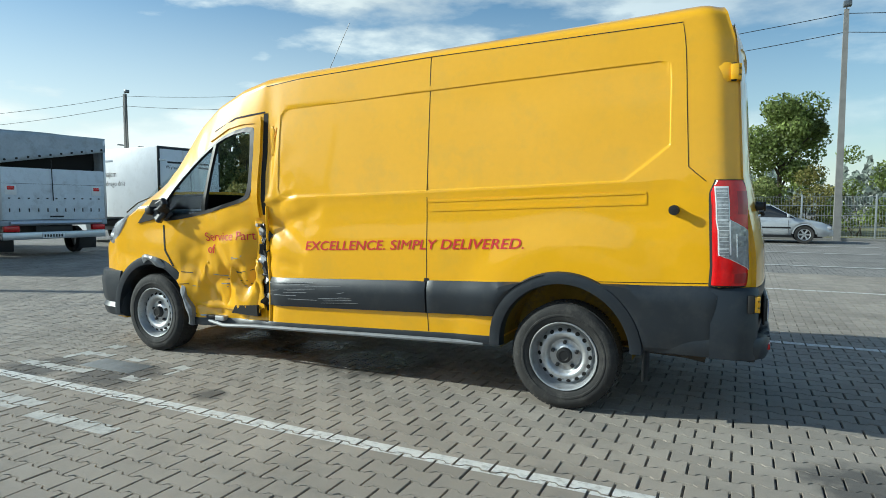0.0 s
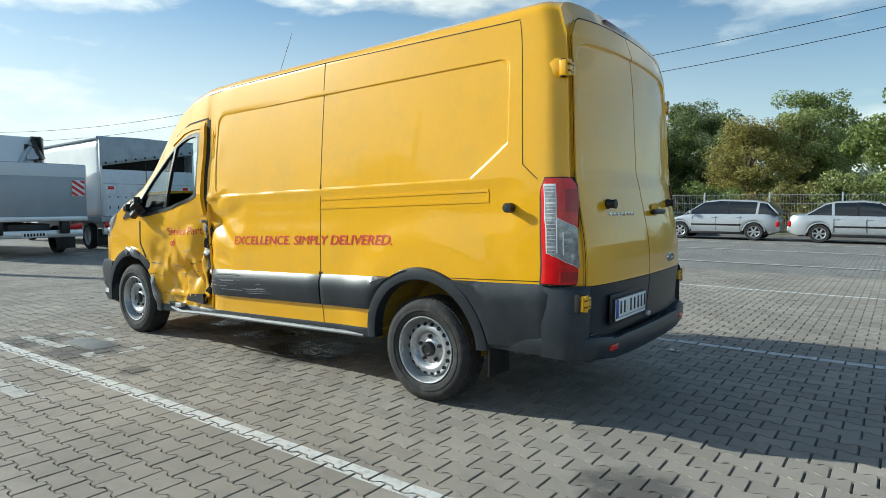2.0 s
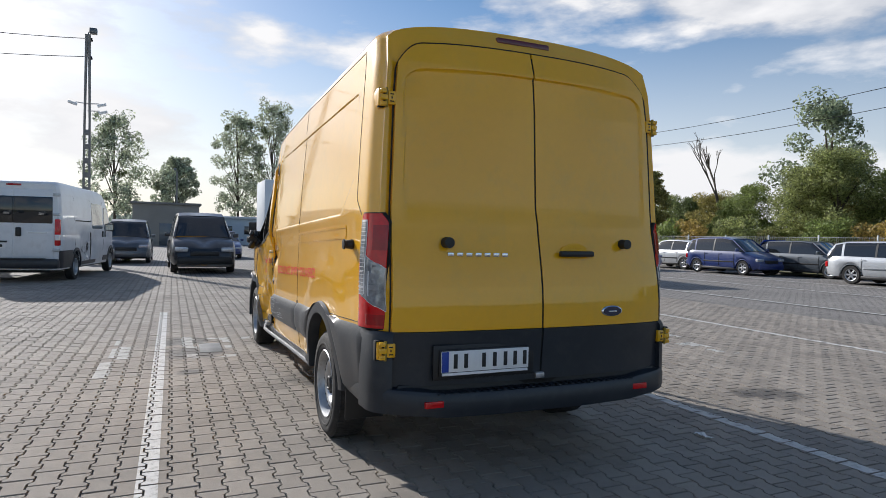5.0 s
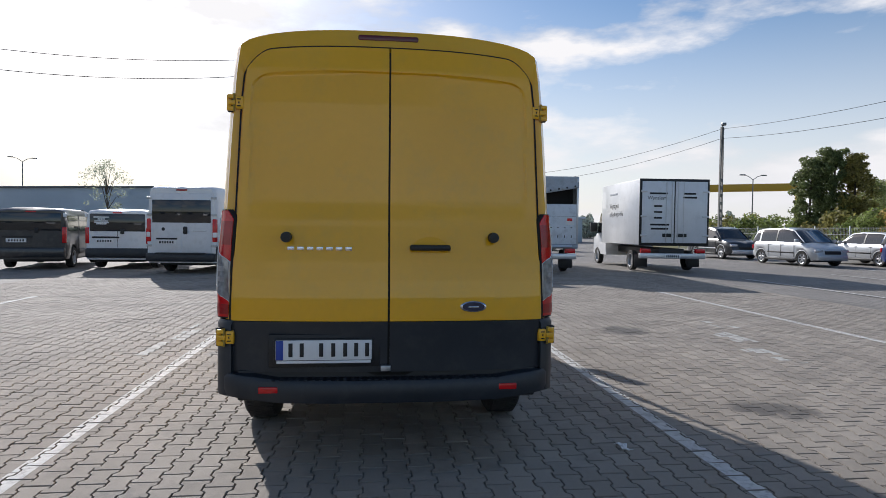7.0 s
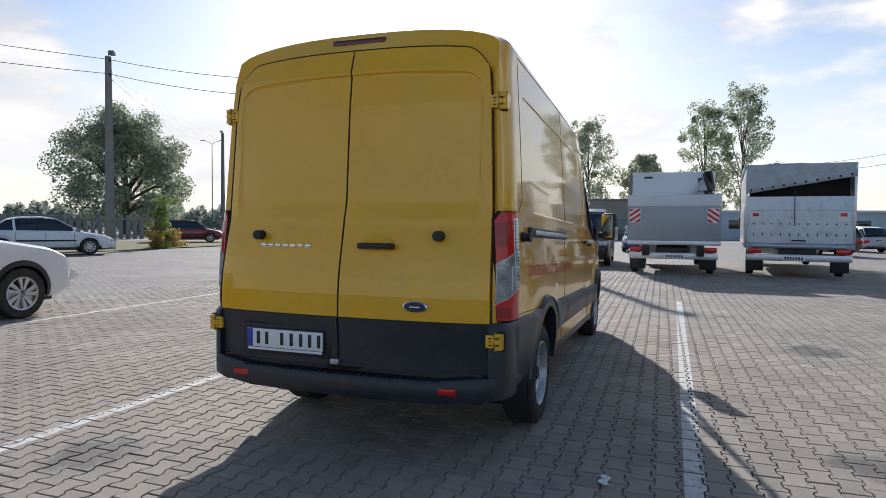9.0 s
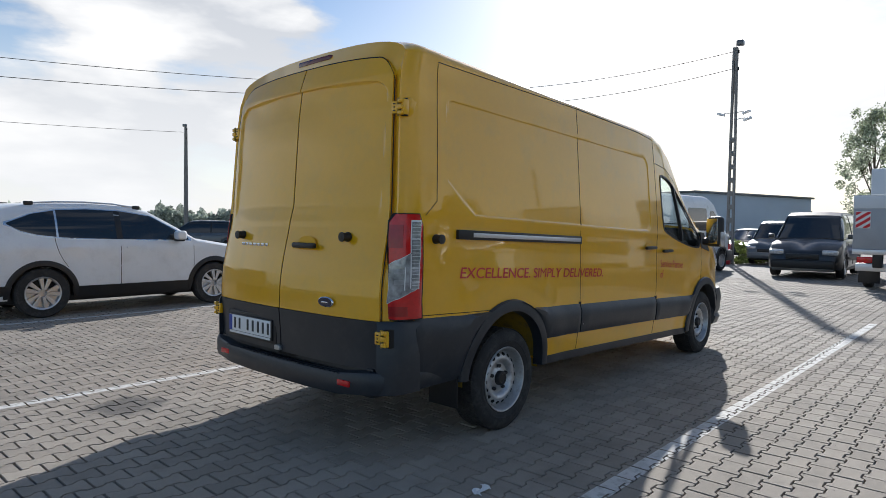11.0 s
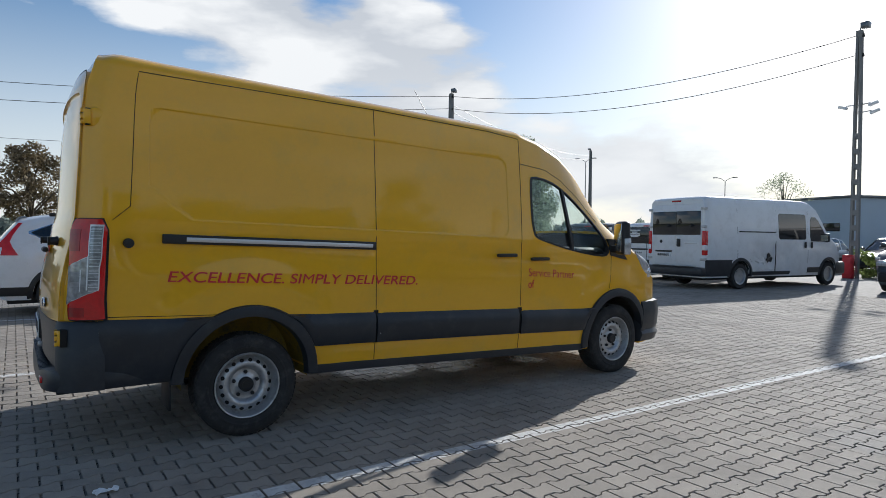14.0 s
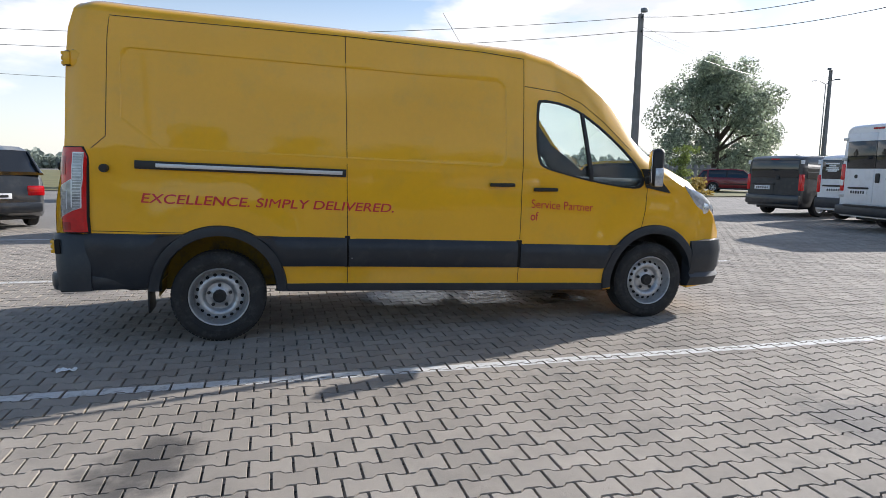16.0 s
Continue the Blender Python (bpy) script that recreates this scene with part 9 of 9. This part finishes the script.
# ---- far buildings, crane, woods ----
# cladding raised in tone: the colour includes the haze of distance
HALL = mat("hazed_blue_grey_cladding", (0.48, 0.55, 0.61), 0.6, vary=0.1, scale=0.2)
hall = thing("warehouse", "long blue-grey clad warehouse with a strip window", "building", (66, 24, 0), -18)
box("wall", (0, -3, GROUND_Z), (22, 24, 5.4), HALL, hall, 0.02)
box("roof", (-0.2, -3.3, 5.4), (22.2, 24.3, 5.62), GREYCAR, hall, 0.02)
for k in range(8):
    box("window", (-0.03, -1.5 + 2.9 * k, 2.2), (0.05, 0.4 + 2.9 * k, 3.0), TINT, hall, 0.01)
shed = thing("concrete_shed", "low beige concrete shed", "building", (62, 2.4, 0), 0)
box("wall", (0, -2.9, GROUND_Z), (8, 2.9, 3.9), mat("beige_render", (0.30, 0.28, 0.25), 0.9, vary=0.15, scale=0.5), shed, 0.02)
box("roof", (-0.2, -3.1, 3.9), (8.2, 3.1, 4.1), CONCRETE, shed, 0.02)
box("door", (-0.03, -0.6, GROUND_Z), (0.04, 0.6, 2.1), GREYCAR, shed, 0.01)
low = thing("low_hall", "long low grey hall across the yard", "building", (70, -12, 0), 3)
box("wall", (0, -14, GROUND_Z), (9, 14, 2.9), HALL, low, 0.02)
box("roof", (-0.3, -14.3, 2.9), (9.3, 14.3, 3.15), GREYBOX, low, 0.02)
for k in range(9):
    box("window", (-0.03, -12.5 + 2.9 * k, 1.2), (0.05, -10.9 + 2.9 * k, 2.1), TINT, low, 0.01)
YCR = mat("yellow_crane_steel", (0.55, 0.33, 0.03), 0.5, vary=0.1, scale=0.5)
crane = thing("gantry_crane", "yellow gantry crane beam on legs", "crane", (70.3, -44.2, 0), 58)
box("beam", (-8.2, -0.4, 6.55), (8.2, 0.4, 7.45), YCR, crane, 0.03)
for x in (-8, 8):
    for s in (1, -1):
        tube("leg", [(x, s * 1.6, 0), (x, s * 0.3, 6.3)], 0.16, YCR, crane, 8)
# paler and greyer than near leaves: distance haze mixed into the colour
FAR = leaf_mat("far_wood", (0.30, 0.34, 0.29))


def far_wood(name, a0, a1, dist, h, count, seed):
    rng = np.random.default_rng(seed)
    a = np.radians(rng.uniform(a0, a1, count))
    d = dist * rng.uniform(1.0, 1.12, count)
    top = h * (0.62 + 0.13 * np.sin(a * 37) * np.sin(a * 13 + 1) + 0.10 * np.sin(a * 90 + 2 * np.sin(a * 31)) + 0.08 * np.sin(a * 211 + 1) + 0.07 * np.sin(a * 433))
    pos = np.stack([np.cos(a) * d, np.sin(a) * d, rng.uniform(0, 1, count) ** 0.7 * top], 1)
    nrm = rng.normal(size=(count, 3)) * (1, 1, 0.4)
    nrm /= np.linalg.norm(nrm, axis=1, keepdims=True)
    u = np.cross(nrm, rng.normal(size=(count, 3)))
    u /= np.linalg.norm(u, axis=1, keepdims=True)
    v = np.cross(nrm, u)
    s = dist * 0.0038 * rng.uniform(0.6, 1.4, (count, 1))
    quad = np.stack([pos - u * s, pos - v * s * 0.7, pos + u * s, pos + v * s * 0.7], 1).reshape(-1, 3)
    me = bpy.data.meshes.new(name)
    me.from_pydata(quad.tolist(), [], np.arange(len(quad)).reshape(-1, 4).tolist())
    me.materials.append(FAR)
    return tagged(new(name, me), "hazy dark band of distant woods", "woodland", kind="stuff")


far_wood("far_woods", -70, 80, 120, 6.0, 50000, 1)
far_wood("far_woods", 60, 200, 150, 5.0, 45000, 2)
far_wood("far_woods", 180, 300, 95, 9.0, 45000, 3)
GRASS = mat("dry_grass", (0.16, 0.15, 0.06), 0.95, vary=0.3, scale=0.4, bump=0.8, fine=12)
for nm, (x0, y0, x1, y1), lb in (("grass_verge", (-40, -60, 60, -24.2), "rough grass behind the fence"), ("grass_field", (-80, 28, 14, 120), "rough green field beyond the yard"), ("grass_verge", (15.5, 22.6, 34, 34), "dry weeds around the pole")):
    vs, fs = [], []
    for i in range(21):
        for j in range(11):
            x, y = x0 + (x1 - x0) * i / 20, y0 + (y1 - y0) * j / 10
            vs.append((x, y, 0.012 + 0.05 * abs(noise.noise((x * 0.4, y * 0.4, 0)))))
    fs = [(i * 11 + j, i * 11 + j + 1, (i + 1) * 11 + j + 1, (i + 1) * 11 + j) for i in range(20) for j in range(10)]
    tagged(obj(nm, vs, fs, GRASS, smooth=True), lb, "grass", kind="structure")

# ---- marks and litter on the paving ----
WORN = mat("worn_white_marking", (0.46, 0.45, 0.42), 0.85, vary=0.2, scale=6, bump=0.3, dirt=(0.2, 0.185, 0.165), dirt_amount=0.95)
lit = thing("paper_litter", "crumpled scrap of white paper on the paving", "litter", (0.29, -1.47, 0), 20)
vs, fs = [], []
for i in range(9):
    for j in range(5):
        vs.append((-0.06 + 0.015 * i, -0.03 + 0.012 * j + 0.02 * math.sin(i * 0.8), 0.004 + 0.03 * abs(noise.noise((i * 0.7, j * 0.9, 2)))))
fs = [(i * 5 + j, i * 5 + j + 1, (i + 1) * 5 + j + 1, (i + 1) * 5 + j) for i in range(8) for j in range(4)]
o = obj("scrap", vs, fs, PLATE_WHITE, lit)
o.modifiers.new("sheet", "SOLIDIFY").thickness = 0.002

# grit lying about
rg = np.random.default_rng(12)
n_grit = 1500
gp = np.stack([rg.uniform(-3.4, 9.0, n_grit), np.where(rg.uniform(0, 1, n_grit) < 0.5, rg.uniform(1.0, 5.0, n_grit), rg.uniform(-6.5, -1.0, n_grit)), np.full(n_grit, 0.001)], 1)
gs = rg.uniform(0.0015, 0.005, (n_grit, 1))
ga = rg.uniform(0, math.tau, n_grit)
cx_, sx_ = np.cos(ga), np.sin(ga)
tet = [np.stack([cx_, sx_, 0 * ga], 1), np.stack([-sx_, cx_, 0 * ga], 1), np.stack([-cx_ * 0.8, -sx_ * 0.6, 0 * ga], 1), np.stack([0 * ga, 0 * ga, 0 * ga + 0.8], 1)]
gv = np.stack([gp + gs * q for q in tet], 1).reshape(-1, 3)
gf = [(4 * i + a, 4 * i + b, 4 * i + c) for i in range(n_grit) for a, b, c in ((0, 1, 3), (1, 2, 3), (2, 0, 3))]
GRIT = mat("pale_and_dark_grit", (0.24, 0.22, 0.19), 0.9, vary=0.8, scale=2.0, fine=40)
tagged(obj("grit", gv.tolist(), gf, GRIT), "loose specks of grit on the paving", "grit", kind="stuff")

# ---- paving, block by block ----
PL, PW, PA, PE, PT = 0.195, 0.134, 0.022, 0.0378, 0.0219
WAVES = (((0.0, 0.0), (PE, 0.0), (PE + PT, PA), (PL - PE - PT, PA), (PL - PE, 0.0), (PL, 0.0)),) * 2


def block_outline(wave, inset):
    # broad ends and a waist: the ends of one row sit in the waists of the next
    gx, gy = 0.0058 + inset, 0.0044 + inset
    low = [(min(max(x, gx), PL - gx), z + gy) for x, z in wave]
    high = [(x, PW + PA - z) for x, z in reversed(low)]
    return low + high


TOPS, LOWS = [block_outline(w, 0.0016) for w in WAVES], [block_outline(w, 0.0) for w in WAVES]
NB = len(TOPS[0])
# worn white marks and a cover, as stretches of the plan: x0, x1, y0, y1, share of blocks that still carry paint
MARKS = ((4.9, 5.6, 1.66, 1.78, 0.8), (4.1, 4.9, 1.62, 1.74, 0.5), (4.15, 4.3, 1.2, 1.7, 0.6), (5.3, 5.45, 0.95, 1.7, 0.6), (4.3, 5.3, 1.22, 1.32, 0.5), (4.3, 5.6, 2.3, 2.5, 0.5), (3.2, 4.2, 2.42, 2.55, 0.35),
         (3.6, 4.6, -4.75, -4.45, 0.4), (2.6, 3.4, -4.5, -4.2, 0.35), (4.9, 5.6, -5.2, -4.9, 0.3))


def clip_y(poly, y, keep_above):
    out = []
    for (xa, ya), (xb, yb) in zip(poly, poly[1:] + poly[:1]):
        ia, ib = (ya >= y) == keep_above, (yb >= y) == keep_above
        if ia:
            out.append((xa, ya))
        if ia != ib:
            f = (y - ya) / (yb - ya)
            out.append((xa + (xb - xa) * f, y))
    return out


def clip_x(poly, x, keep_above):
    return [(b, a) for a, b in clip_y([(q, p) for p, q in poly], x, keep_above)]


block_me = []
for OT, OL in zip(TOPS, LOWS):
    bme = bpy.data.meshes.new("paving_block")
    bme.from_pydata([(x, y, 0.0) for x, y in OT] + [(x, y, -0.004) for x, y in OL] + [(x, y, GROUND_Z - 0.002) for x, y in OL], [],
                    [tuple(range(NB))] + [(k, NB + k, NB + (k + 1) % NB, (k + 1) % NB) for k in range(NB)] + [(NB + k, 2 * NB + k, 2 * NB + (k + 1) % NB, NB + (k + 1) % NB) for k in range(NB)])
    bme.materials.append(PAVER)
    block_me.append(bme)
mark_v, mark_f = [], []
rp = random.Random(3)
rest_v, rest_f, paint_v, paint_f = [], [], {k: [] for k in range(len(LINES))}, {k: [] for k in range(len(LINES))}
count_single = 0
row = 0
y = PY0
while y < PY1:
    x = PX0 + (PL / 2 if row % 2 else 0)
    OUT_TOP, OUT_LOW = TOPS[row % 2], LOWS[row % 2]
    while x < PX1:
        dz = rp.uniform(-0.0022, 0.0012)
        tx, ty = rp.uniform(-0.006, 0.006), rp.uniform(-0.008, 0.008)
        lift = lambda px, py: dz + tx * (px - PL / 2) + ty * (py - PW / 2)
        near = 0.0 <= x < 4.0 and 2.08 <= y < 4.05
        if near and count_single < 300:
            b = bpy.data.objects.new("paving_block", block_me[row % 2])
            scene.collection.objects.link(b)
            b.parent = g
            b.matrix_parent_inverse = Matrix.Identity(4)
            b.location = (x, y, dz)
            b.rotation_euler = (ty, -tx, 0)
            count_single += 1
        else:
            k0 = len(rest_v)
            rest_v += [(x + px, y + py, lift(px, py)) for px, py in OUT_TOP]
            rest_v += [(x + px, y + py, lift(px, py) - 0.004) for px, py in OUT_LOW]
            rest_v += [(x + px, y + py, GROUND_Z - 0.002) for px, py in OUT_LOW]
            rest_f.append(tuple(range(k0, k0 + NB)))
            for k in range(NB):
                k2 = (k + 1) % NB
                rest_f += [(k0 + k, k0 + NB + k, k0 + NB + k2, k0 + k2), (k0 + NB + k, k0 + 2 * NB + k, k0 + 2 * NB + k2, k0 + NB + k2)]
        for li, (l0, xa, xb, slant) in enumerate(LINES):
            ly = l0 + slant * (x - 1)
            if ly - 0.06 < y + PW + PA and ly + 0.06 > y and xa <= x <= xb:
                poly = clip_y(clip_y([(px, y + py) for px, py in OUT_TOP], ly - 0.055, True), ly + 0.055, False)
                if len(poly) > 2:
                    k0 = len(paint_v[li])
                    paint_v[li] += [(x + px, yy, lift(px, yy - y) + 0.0015) for px, yy in poly]
                    paint_f[li].append(tuple(range(k0, k0 + len(poly))))
        for xa, xb, ya, yb, share in MARKS:
            if xa < x + PL and x < xb and ya < y + PW and y < yb and rp.random() < share:
                poly = clip_y(clip_y([(x + px, y + py) for px, py in OUT_TOP], ya, True), yb, False)
                poly = clip_x(clip_x(poly, xa, True), xb, False) if len(poly) > 2 else poly
                if len(poly) > 2:
                    k0 = len(mark_v)
                    mark_v += [(xx, yy, lift(xx - x, yy - y) + 0.0015) for xx, yy in poly]
                    mark_f.append(tuple(range(k0, k0 + len(poly))))
        x += PL
    y += PW
    row += 1
me = bpy.data.meshes.new("paving_blocks")
me.from_pydata(rest_v, [], rest_f)
me.materials.append(PAVER)
rest = new("paving_blocks", me)
rest.parent = g
tagged(rest, "waisted interlocking grey concrete blocks", kind="stuff")
for li in range(len(LINES)):
    me = bpy.data.meshes.new("painted_line")
    me.from_pydata(paint_v[li], [], paint_f[li])
    me.materials.append(LINE_PAINT)
    tagged(new("painted_line", me), "worn white painted parking bay line on blocks", "road marking", group="parking bay lines", kind="structure")

me = bpy.data.meshes.new("worn_marking")
me.from_pydata(mark_v, [], mark_f)
me.materials.append(WORN)
tagged(new("worn_marking", me), "flaking remains of a white painted sign on blocks", "road marking", kind="structure")
cover = box("manhole_cover", (4.45, 1.36, -0.006), (5.05, 1.60, 0.004), mat("grey_iron", (0.19, 0.195, 0.195), 0.75, 0.1, vary=0.2, bump=0.5), None, 0.004)
tagged(cover, "flat grey iron cover set in the paving", "manhole cover", kind="structure")
